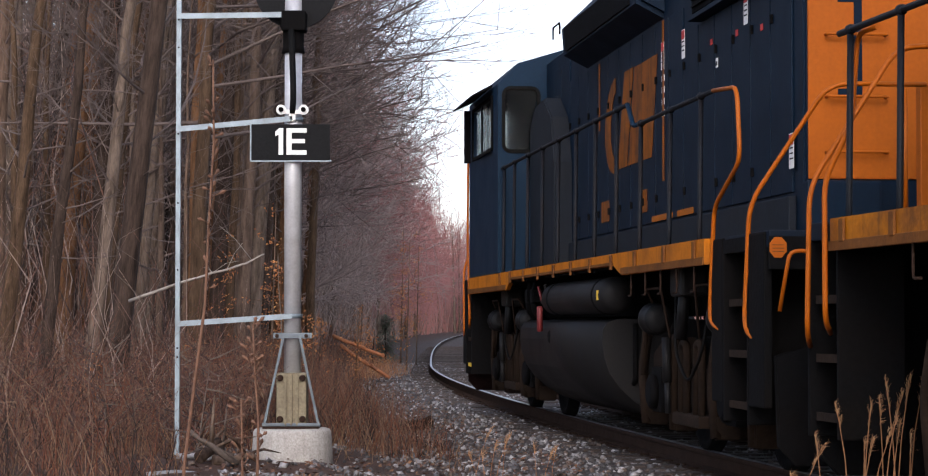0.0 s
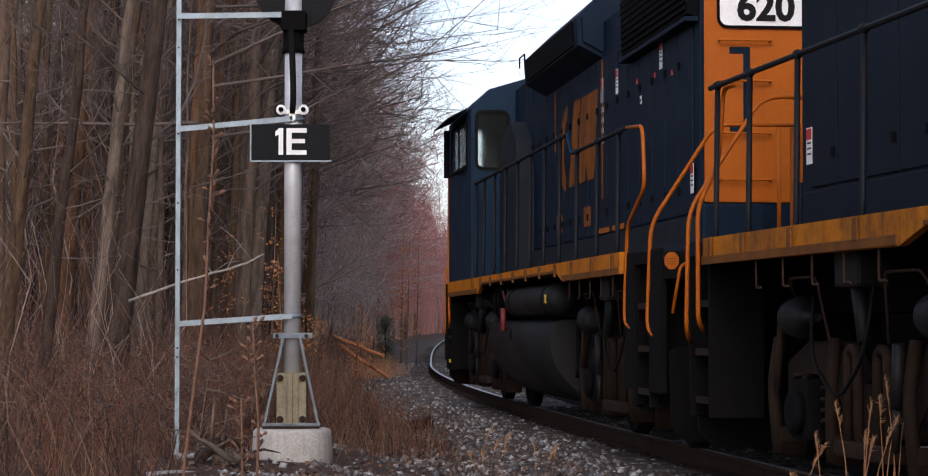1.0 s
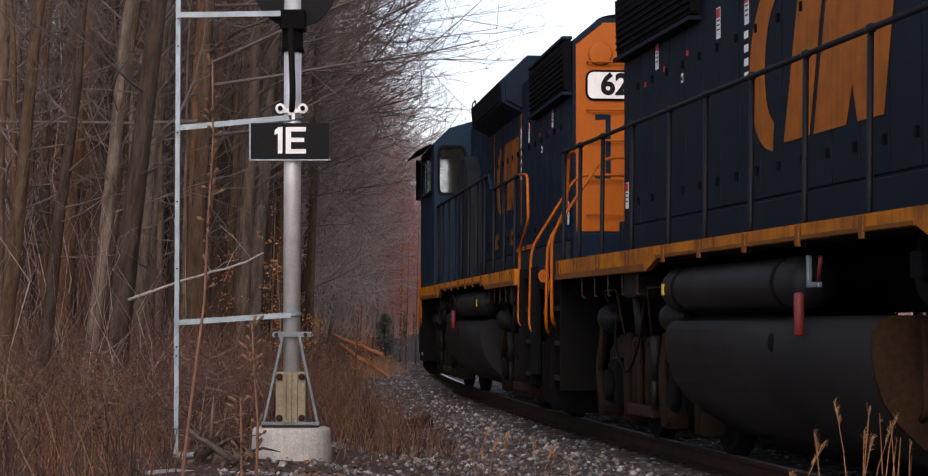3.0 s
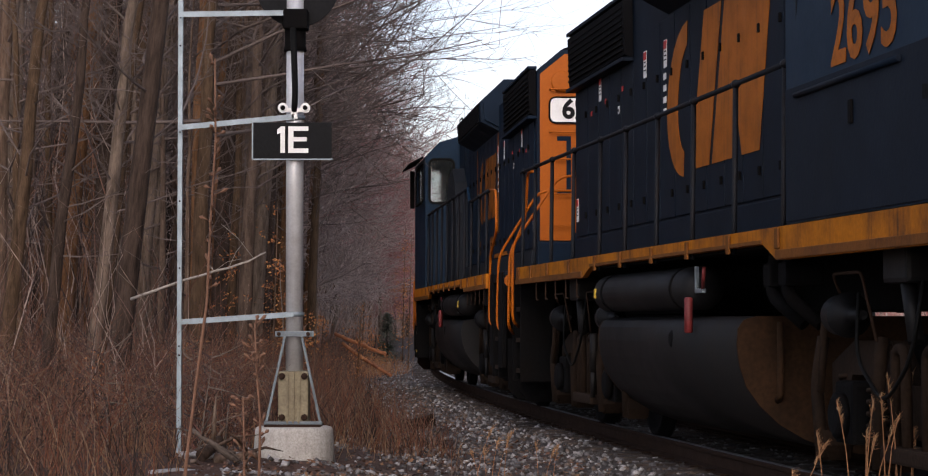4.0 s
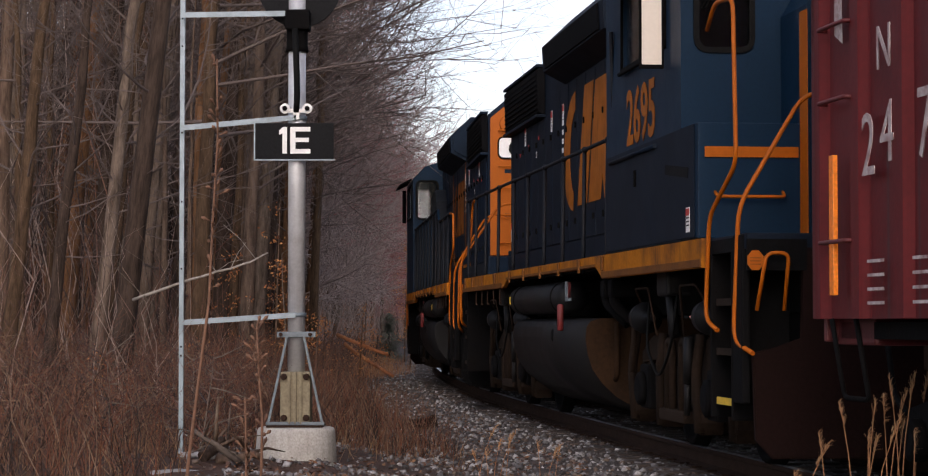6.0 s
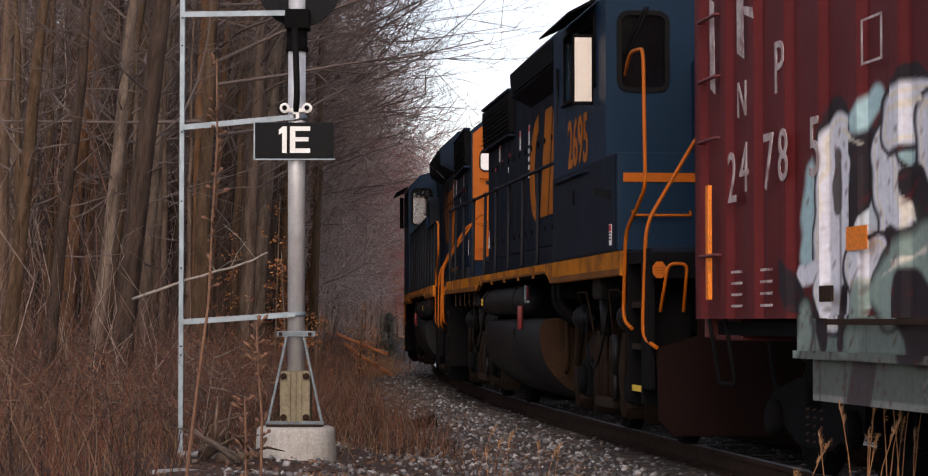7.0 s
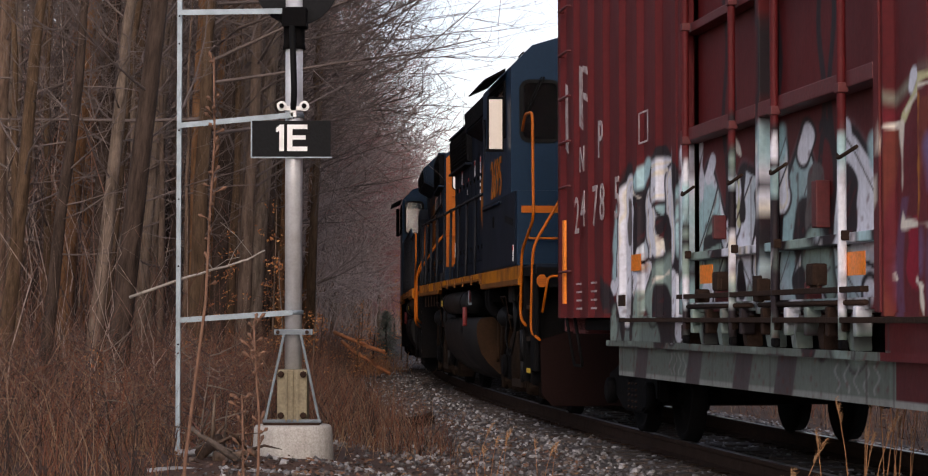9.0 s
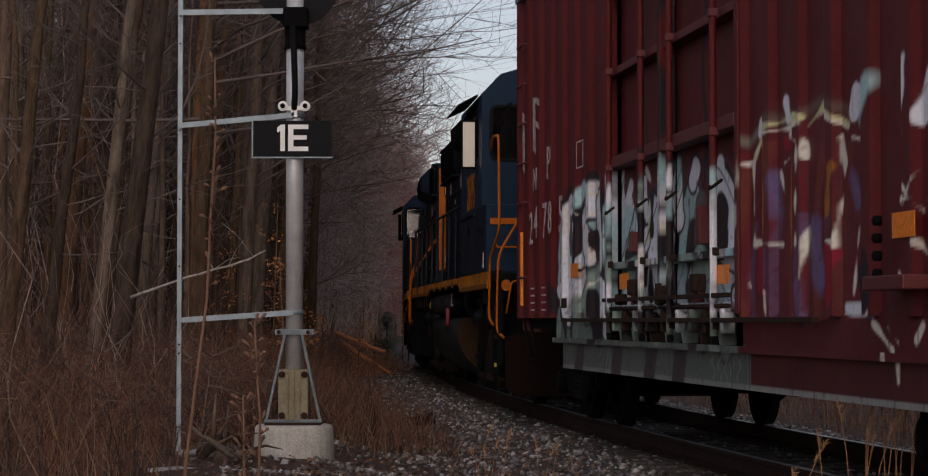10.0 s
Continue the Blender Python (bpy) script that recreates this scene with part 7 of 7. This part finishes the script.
def signal_mast():
    mast = tagged(new("signal_mast"), "grey railway signal mast with a black number plate on concrete", "signal mast")
    bm = bmesh.new()
    lathe(bm, [(-0.45, 0.05), (-0.45, 0.375), (-0.02, 0.36), (0.10, 0.352), (0.155, 0.348), (0.178, 0.335), (0.186, 0.31), (0.186, 0.02)], (PX, PY, 0), "z", 40)
    part("foundation", bm, CONCRETE, mast, "pale concrete foundation block")
    bm = bmesh.new()
    box(bm, PX - 0.25, PX + 0.25, PY - 0.22, PY + 0.22, 0.188, 0.205, 0.004)
    part("base_plate", bm, RUST, mast)
    bm = bmesh.new()
    box(bm, PX - 0.135, PX + 0.135, PY - 0.13, PY + 0.13, 0.206, 0.68, 0.02)
    for x in (-0.05, 0.0, 0.05):
        box(bm, PX + x - 0.012, PX + x + 0.012, PY - 0.15, PY - 0.12, 0.21, 0.675, 0.004)
    cast = part("base_casting", bm, CASTING, mast, "weathered cream cast mast base")
    for x in (-0.1, 0.1):
        for z in (0.27, 0.635):
            bm = lathe(bmesh.new(), [(0, 0.03), (-0.03, 0.03), (-0.035, 0.016)], (PX + x, PY - 0.13, z), "y", 8)
            part("bolt", bm, RUST, cast, "rusty bolt")
    bm = tube(bmesh.new(), [(PX, PY, 0.66), (PX, PY, 4.6)], 0.078, 24)
    part("pole", bm, MAST, mast, "round silver-grey pole")
    # stays from the collar to the base plate
    part("clamp_bar", box(bmesh.new(), PX - 0.165, PX + 0.165, PY + 0.095, PY + 0.115, 0.985, 1.035, 0.004), GALV, mast)
    col = part("clamp_bar", box(bmesh.new(), PX - 0.165, PX + 0.165, PY - 0.115, PY - 0.095, 0.985, 1.035, 0.004), DULLGALV, mast, "galvanised clamp bar")
    for x in (-0.13, 0.13):
        bm = lathe(bmesh.new(), [(0, 0.018), (-0.02, 0.018)], (PX + x, PY - 0.115, 1.01), "y", 8)
        part("bolt", bm, RUST, col)
    for x in (-1, 1):
        bm = bmesh.new()
        a, b = (PX + 0.075 * x, 0.99), (PX + 0.245 * x, 0.2)
        prism(bm, [(a[0] - 0.011, a[1]), (a[0] + 0.011, a[1]), (b[0] + 0.011, b[1]), (b[0] - 0.011, b[1])], PY - 0.13, PY - 0.095, "y")
        prism(bm, [(a[0] - 0.004, a[1]), (a[0] + 0.004, a[1]), (b[0] + 0.004, b[1]), (b[0] - 0.004, b[1])], PY - 0.094, PY - 0.06, "y")
        part("stay", bm, DULLGALV, mast, "slanting galvanised angle stay")
    bm = box(bmesh.new(), PX - 0.26, PX + 0.26, PY - 0.15, PY - 0.11, 0.206, 0.235, 0.004)
    part("foot_angle", bm, DULLGALV, mast)
    # number plate
    bm = bmesh.new()
    box(bm, -1.899, -1.197, PY - 0.13, PY - 0.12, 2.575, 2.898, 0.004)
    plate = part("number_plate", bm, PLATEBLACK, mast, "black plate with white characters")
    bm = bmesh.new()
    for x0, x1, z0, z1 in ((-1.91, -1.186, 2.563, 2.575), (-1.911, -1.899, 2.563, 2.9)):
        box(bm, x0, x1, PY - 0.125, PY - 0.10, z0, z1)
    part("plate_edge", bm, GALV, plate, "bare metal plate edge")
    bm = prism(bmesh.new(), [(-1.655, 2.625), (-1.614, 2.625), (-1.614, 2.862), (-1.650, 2.862), (-1.684, 2.832), (-1.684, 2.792), (-1.655, 2.805)], PY - 0.134, PY - 0.131, "y")
    part("character", bm, WHITE, plate, "white figure 1")
    bm = prism(bmesh.new(), [(-1.585, 2.625), (-1.405, 2.625), (-1.405, 2.665), (-1.538, 2.665), (-1.538, 2.728), (-1.42, 2.728), (-1.42, 2.766), (-1.538, 2.766), (-1.538, 2.822), (-1.405, 2.822), (-1.405, 2.862), (-1.585, 2.862)], PY - 0.134, PY - 0.131, "y")
    part("character", bm, WHITE, plate, "white letter E")
    # clamp, cable and head
    bm = bmesh.new()
    for x in (-0.1, 0.1):
        lathe(bm, [(-0.02, 0.045), (0.02, 0.045)], (PX + x, PY - 0.1, 3.03), "y", 14)
    box(bm, PX - 0.12, PX + 0.12, PY - 0.11, PY - 0.08, 2.99, 3.03, 0.008)
    box(bm, PX - 0.03, PX + 0.03, PY - 0.115, PY - 0.08, 2.93, 3.03, 0.008)
    cl = part("clamp", bm, WHITE, mast, "pale two-bolt clamp")
    for x in (-0.1, 0.1):
        bm = lathe(bmesh.new(), [(-0.03, 0.022), (0, 0.022)], (PX + x, PY - 0.115, 3.03), "y", 10)
        part("bolt", bm, BLACK, cl)
    bm = tube(bmesh.new(), bent([(PX - 0.01, PY - 0.12, 3.75), (PX + 0.005, PY - 0.15, 3.4), (PX + 0.012, PY - 0.14, 3.15), (PX, PY - 0.1, 3.0)], 0.15), 0.028, 10)
    part("cable", bm, RUBBER, mast, "black flexible cable conduit")
    bm = bmesh.new()
    lathe(bm, [(0, 0.105), (0.05, 0.095), (0.2, 0.095), (0.24, 0.12), (0.35, 0.13)], (PX, PY, 3.55), "z", 20)
    box(bm, PX - 0.1, PX + 0.12, PY - 0.14, PY + 0.1, 3.74, 3.92, 0.02)
    part("head_bracket", bm, BLACK, mast, "black signal head bracket")
    bm = bmesh.new()
    prism(bm, [(PX + 0.02 + 0.375 * math.cos(a), 4.145 + 0.375 * math.sin(a)) for a in np.linspace(0, 2 * math.pi, 41)[:-1]], PY - 0.02, PY + 0.02, "y")
    lathe(bm, [(0, 0.3), (0.14, 0.27), (0.2, 0.1)], (PX + 0.02, PY + 0.02, 4.145), "y", 24)
    part("signal_disc", bm, PLATEBLACK, mast, "round black signal background")
    # side strut with its arms
    bm = bmesh.new()
    x = -2.565
    prism(bm, [(x - 0.02, PY - 0.024), (x + 0.02, PY - 0.024), (x + 0.02, PY + 0.024), (x + 0.014, PY + 0.024), (x + 0.014, PY - 0.018), (x - 0.014, PY - 0.018), (x - 0.014, PY + 0.024), (x - 0.02, PY + 0.024)], -0.25, 4.4, "z")
    strut = part("strut_post", bm, GALV, mast, "slim galvanised channel post")
    # Black discs on the face stand for the shade inside bolt holes.
    for z in (0.82, 0.9, 1.1, 2.2, 2.82, 2.87, 3.6, 3.85, 1.6):
        part("bolt_hole", lathe(bmesh.new(), [(-0.002, 0.009), (0, 0.009)], (x, PY - 0.024, z), "y", 8), BLACK, strut)
    for za, zb in ((2.855, 2.95), (1.115, 1.185), (3.87, 3.885)):
        bm = bmesh.new()
        prism(bm, [(x, za - 0.024), (x, za + 0.024), (PX, zb + 0.024), (PX, zb - 0.024)], PY - 0.115, PY - 0.109, "y")
        prism(bm, [(x, za + 0.018), (x, za + 0.024), (PX, zb + 0.024), (PX, zb + 0.018)], PY - 0.109, PY - 0.07, "y")
        part("bracing_arm", bm, GALV, mast, "galvanised channel arm from post to pole")
    for z in (1.185, 2.95):
        bm = lathe(bmesh.new(), [(-0.02, 0.082), (-0.02, 0.09), (0.02, 0.09), (0.02, 0.082)], (PX, PY, z), "z", 20)
        part("pole_clamp", bm, GALV, mast)
    return mast


def grass_tuft(name, x, y, height, count, seed, label, plume=True, spread=0.25, lean=0.25, r=0.004, mat=None):
    rng = random.Random(seed)
    tuft = tagged(new(name), label, "grass", "dry grass tufts")
    tuft.location = (x, y, float(ground_z(x, y)))
    for k in range(count):
        bm = bmesh.new()
        h = height * rng.uniform(0.6, 1.05)
        bx, by = rng.gauss(0, spread * 0.35), rng.gauss(0, spread * 0.35)
        lx, ly = rng.gauss(0.05, lean) * h, rng.gauss(0, lean) * h
        pts = [(bx + lx * t * t, by + ly * t * t, h * (t - 0.12 * t ** 3) - 0.03) for t in (0, 0.3, 0.6, 0.85, 1.0)]
        tube(bm, pts, r, 4, [r, r * 0.9, r * 0.7, r * 0.5, r * 0.3])
        stalk = part("stalk", bm, mat or (PLUME if plume else STRAW), tuft)
        if plume:
            heads = bmesh.new()
            droop = rng.uniform(-0.5, 1.2)
            for j in range(48):
                t = rng.uniform(0.78, 1.0)
                p = Vector((bx + lx * t * t, by + ly * t * t, h * (t - 0.12 * t ** 3) - 0.03))
                full = 1.3 - abs(t - 0.88) * 4
                d = Vector((rng.gauss(0.12 * droop, 0.16), rng.gauss(0, 0.16), 1.0)).normalized() * rng.uniform(0.02, 0.07) * full
                b = d + Vector((rng.gauss(0.008, 0.008) * (1 + droop), rng.gauss(0, 0.008), -abs(rng.gauss(0, 0.015))))
                tube(heads, [p, p + d * 0.5, p + b], 0.002, 3, [0.0006, 0.0012, 0.0003])
            part("seed_head", heads, mat or PLUME, stalk, "feathery dry seed head")
    return tuft


def fallen_wood(name, pts, r0, r1, mat, label, seed, twigs=5):
    rng = random.Random(seed)
    bm = bmesh.new()
    pts = [Vector(p) for p in pts]
    fine = []
    for a, b in zip(pts, pts[1:]):
        for k in range(4):
            fine.append(a.lerp(b, k / 4) + Vector((rng.gauss(0, r0 * 0.35), rng.gauss(0, r0 * 0.35), rng.gauss(0, r0 * 0.3))))
    fine.append(pts[-1])
    m = len(fine) - 1
    tube(bm, fine, r0, 9, [r0 + (r1 - r0) * i / m for i in range(m + 1)])
    ob = tagged(part(name, bm, mat), label, "branch")
    for k in range(twigs):
        i = rng.randrange(2, m)
        d = Vector((rng.gauss(0, 1), rng.gauss(0, 1), rng.gauss(0.5, 0.6))).normalized()
        ln = rng.uniform(0.2, 0.6)
        bm = tube(bmesh.new(), [fine[i], fine[i] + d * ln * 0.5 + Vector((0, 0, 0.04)), fine[i] + d * ln], 0.01, 5, [r1 * 0.6, r1 * 0.4, 0.003])
        part("twig", bm, mat, ob)
    return ob


def ground_point(x, y, up=0.0):
    return (x, y, float(ground_z(x, y)) + up)


def build_small_things():
    fallen_wood("fallen_log", [(-3.0, 51, 0.84), (-1.8, 50, 0.40)], 0.045, 0.04, LOGWOOD, "rotting red-brown log lying in the brush", 1, 2)
    fallen_wood("fallen_log", [(-2.9, 52, 0.62), ground_point(-1.7, 51, 0.1)], 0.045, 0.04, LOGWOOD, "second rotting red-brown log lying in the brush", 2, 2)
    fallen_wood("bare_branch", [(-4.05, 27.0, 1.40), (-3.3, 26.5, 1.63), (-2.6, 26.0, 1.80), (-2.33, 26.0, 1.93)], 0.02, 0.008, PALEWOOD, "pale barkless branch hanging in the brush", 3, 4)
    for i, (x, y, a, ln, r) in enumerate(((-2.15, 19.3, 0.5, 0.4, 0.045), (-2.0, 19.5, 2.3, 0.35, 0.035), (-2.25, 19.2, 1.2, 0.35, 0.055), (-1.95, 19.1, 3.4, 0.4, 0.03))):
        fallen_wood("dead_wood", [ground_point(x, y, 0.05), ground_point(x + ln * math.cos(a), y + 0.2 * math.sin(a), 0.06 + 0.07 * i)], r, r * 0.7, LOGDARK if i % 2 else BARK, "weathered broken branch piled beside the mast", 10 + i, 3)
    for i, (x0, x1, y, r) in enumerate(((-2.55, -1.85, 19.6, 0.03), (-2.6, -1.6, 18.25, 0.03), (-1.15, -0.75, 19.6, 0.015))):
        fallen_wood("bleached_pole", [ground_point(x0, y, 0.01), ground_point(x1, y + 0.15, 0.01)], r, r * 0.9, PALESTEEL, "pale grey pipe lying on the ground", 20 + i, 0)
    bm = bmesh.new()
    rng = random.Random(4)
    stump = tagged(new("rotten_tie"), "dark rotten tie stub half buried in gravel", "wood")
    box(bm, -0.2, 0.19, -0.11, 0.1, -0.08, 0.09, 0.03)
    for v in bm.verts:
        v.co += Vector((rng.gauss(0, 0.02), rng.gauss(0, 0.02), rng.gauss(0, 0.02)))
    part("stub", bm, RUST, stump)
    stump.matrix_world = pose(*ground_point(-0.6, 29.0, 0.03), 4, -6, 15)
    grass_tuft("grass_tuft", 2.44, 13.2, 1.2, 13, 1, "tall pale dry grass tuft beside the rail", lean=0.12, spread=0.42, r=0.0055)
    grass_tuft("grass_tuft", 1.88, 12.9, 0.72, 4, 2, "small pale dry grass tuft beside the rail", lean=0.14, spread=0.12, r=0.005)
    grass_tuft("grass_tuft", 0.20, 17.6, 0.62, 6, 3, "dry grass tuft in the gravel", lean=0.22, spread=0.25, r=0.0035)
    grass_tuft("grass_tuft", 0.62, 17.8, 0.68, 3, 4, "dry grass tuft in the gravel", lean=0.25, spread=0.25, r=0.0035)
    grass_tuft("grass_tuft", 0.35, 16.9, 0.30, 14, 5, "low dry grass tuft in the gravel", lean=0.45, spread=0.5, plume=False, r=0.003)
    for i, (x, y, h, lx) in enumerate(((-0.872, 7.0, 2.05, 0.09), (-0.66, 7.0, 1.2, 0.0), (-0.75, 7.2, 0.95, 0.03))):
        rng = random.Random(30 + i)
        weed = tagged(new("weed_stalk"), "tall brown dead weed with seed clusters", "weed", "dead weeds")
        weed.location = ground_point(x, y)
        pts = [(lx * (k / 8) ** 2 - 0.02 * math.sin(k * 0.8) + rng.gauss(0, 0.003), rng.gauss(0, 0.003), h * k / 8 - 0.03) for k in range(9)]
        part("stalk", tube(bmesh.new(), pts, 0.006, 6, [0.008 - 0.0006 * k for k in range(9)]), DEADWEED, weed)
        for k in range(26):
            t = rng.uniform(0.62, 1.0)
            j = min(int(t * 8), 7)
            p = Vector(pts[j]).lerp(Vector(pts[j + 1]), t * 8 - j)
            d = Vector((rng.gauss(0, 1), rng.gauss(0, 1), rng.uniform(0.3, 1.5))).normalized() * rng.uniform(0.015, 0.05)
            bm = tube(bmesh.new(), [p, p + d * 0.6, p + d, p + d * 1.25], 0.004, 5, [0.0015, 0.002, 0.007, 0.001])
            part("seed_head", bm, DEADWEED, weed)
    rng = random.Random(8)
    for i in range(14):
        s = rng.uniform(26, 60)
        p = beside(s, rng.uniform(3.0, 4.6))
        grass_tuft("grass_tuft", p[0], p[1], rng.uniform(0.3, 0.7), rng.randrange(8, 18), 50 + i, "pale dry grass tuft at the brush edge", plume=False, lean=0.35, spread=0.45)
    # saplings that keep their russet leaves
    for i, (x, y, h, nn) in enumerate(((-3.3, 38, 3.4, 260), (-2.75, 40, 1.7, 160), (-4.4, 41, 3.0, 160), (-1.6, 62, 3.8, 220), (-1.5, 70, 4.4, 240), (-2.3, 47, 1.6, 120), (-4.0, 46, 2.2, 300), (-4.6, 50, 2.6, 240), (-3.4, 52, 1.6, 240), (-2.1, 74, 4.6, 420), (-3.0, 64, 2.0, 240), (-2.5, 60, 1.2, 260), (-4.2, 34, 1.1, 120), (-5.0, 30, 0.9, 120))):
        rng = random.Random(90 + i)
        sap = tagged(new("beech_sapling"), "beech sapling holding russet dead leaves", "sapling", "beech saplings")
        sap.location = ground_point(x, y)
        bm, lv = bmesh.new(), bmesh.new()
        tube(bm, [(0, 0, -0.05), (0.05, 0, h * 0.5), (0.1, 0, h)], 0.02, 6, [0.025, 0.016, 0.005])
        for k in range(nn // 10):
            z = rng.uniform(0.15, 0.95) * h
            a = rng.uniform(0, 6.28)
            ln = rng.uniform(0.3, 0.9) * (1.1 - z / h)
            p, q = Vector((0.1 * z / h, 0, z)), Vector((math.cos(a) * ln, math.sin(a) * ln, z + ln * 0.25))
            part("branch", tube(bmesh.new(), [p, q], 0.006, 4, [0.008, 0.002]), BARK, sap)
            for j in range(10):
                c = p.lerp(q, rng.uniform(0.25, 1.05)) + Vector((rng.gauss(0, 0.06), rng.gauss(0, 0.06), rng.gauss(-0.03, 0.05)))
                u = Vector((rng.gauss(0, 1), rng.gauss(0, 1), rng.gauss(-0.6, 0.6))).normalized() * rng.uniform(0.02, 0.036)
                w = u.orthogonal().normalized() * 0.016
                lv.faces.new([lv.verts.new(c + e) for e in (-u, w, u, -w)])
        part("stem", bm, BARK, sap)
        part("leaves", lv, BEECH, sap, "russet dry leaves")
    # small evergreen
    rng = random.Random(77)
    fir = tagged(new("evergreen"), "small dark evergreen at the wood's edge", "evergreen")
    fir.location = ground_point(-2.75, 78)
    bm, lv = bmesh.new(), bmesh.new()
    tube(bm, [(0, 0, -0.1), (0, 0, 1.5)], 0.03, 6, [0.05, 0.01])
    for k in range(2600):
        z = 1.7 * rng.random() ** 1.35
        r = 0.85 * (1.02 - z / 1.75) ** 0.6 * rng.random() ** 0.35 * (0.8 + 0.3 * math.sin(z * 9))
        a = rng.uniform(0, 6.28)
        c = Vector((math.cos(a) * r, math.sin(a) * r, z - r * 0.2))
        u = Vector((math.cos(a), math.sin(a), rng.gauss(-0.1, 0.3))).normalized() * 0.12
        w = Vector((-math.sin(a), math.cos(a), 0)) * 0.016
        lv.faces.new([lv.verts.new(c + e) for e in (-u - w, -u + w, u + w * 0.3, u - w * 0.3)])
    part("stem", bm, BARK, fir)
    part("needles", lv, EVERGREEN, fir)


DEADWEED = material("dead_weed", (0.17, 0.085, 0.05), 0.9, dirt=(0.09, 0.045, 0.03), amount=0.5, scale=12)
LOGDARK = material("damp_dead_wood", (0.10, 0.075, 0.06), 0.9, dirt=(0.04, 0.03, 0.025), amount=0.6, scale=6, grain=30, bump=0.4)
PALESTEEL = material("bleached_pipe", (0.26, 0.26, 0.27), 0.7, dirt=(0.1, 0.09, 0.08), amount=0.5, scale=5)

# ---- motion along the track ----
RUN = [23.828, 26.945, 30.251, 33.345, 36.43, 39.511, 42.523, 45.565, 48.598, 51.612, 54.721]


def run_at(t):
    """How far the leading locomotive's middle has come at t seconds."""
    i = min(int(t), 9)
    p = [RUN[max(0, i - 1)] if i else 2 * RUN[0] - RUN[1], RUN[i], RUN[i + 1], RUN[i + 2] if i < 9 else 2 * RUN[10] - RUN[9]]
    u = t - i
    return p[1] + 0.5 * u * (p[2] - p[0] + u * (2 * p[0] - 5 * p[1] + 4 * p[2] - p[3] + u * (3 * (p[1] - p[2]) + p[3] - p[0])))


def vehicle_pose(c, half, turned):
    xf, yf, _ = track_at(c + half)
    xr, yr, _ = track_at(c - half)
    return pose((xf + xr) / 2, (yf + yr) / 2, 0, 0, 0, math.degrees(math.atan2(yf - yr, xf - xr)) + (180 if turned else 0))


build_ground()
build_track()
build_woods()
lead = tagged(locomotive(4.45, "620", False), "dark blue diesel locomotive with a bright orange hood end", "locomotive", "locomotives")
trail = tagged(locomotive(3.55, "", True), "dusty blue diesel locomotive numbered 2695, running cab last", "locomotive", "locomotives")
car = tagged(boxcar(), "maroon boxcar with spray-painted sides and plug doors", "boxcar")
signal_mast()
build_small_things()
build_ballast()
build_shrubs()
build_brush()
build_thicket()
build_edge_litter()


def motions():
    steps = [0.5 * k for k in range(21)]
    for thing, back, half, turned in ((lead, 0.0, 5.18, False), (trail, 18.03, 5.18, True), (car, 35.9965, 6.3, False)):
        walk(thing, [(t, vehicle_pose(run_at(t) - back, half, turned)) for t in steps])
        way = -1 if turned else 1
        for wheel, x, radius, owner in WHEELS:
            if owner is thing:
                walk(wheel, [(0.2 * k, pose(x, 0, radius, 0, way * math.degrees((run_at(0.2 * k) - RUN[0]) / radius), 0)) for k in range(51)])


motions()
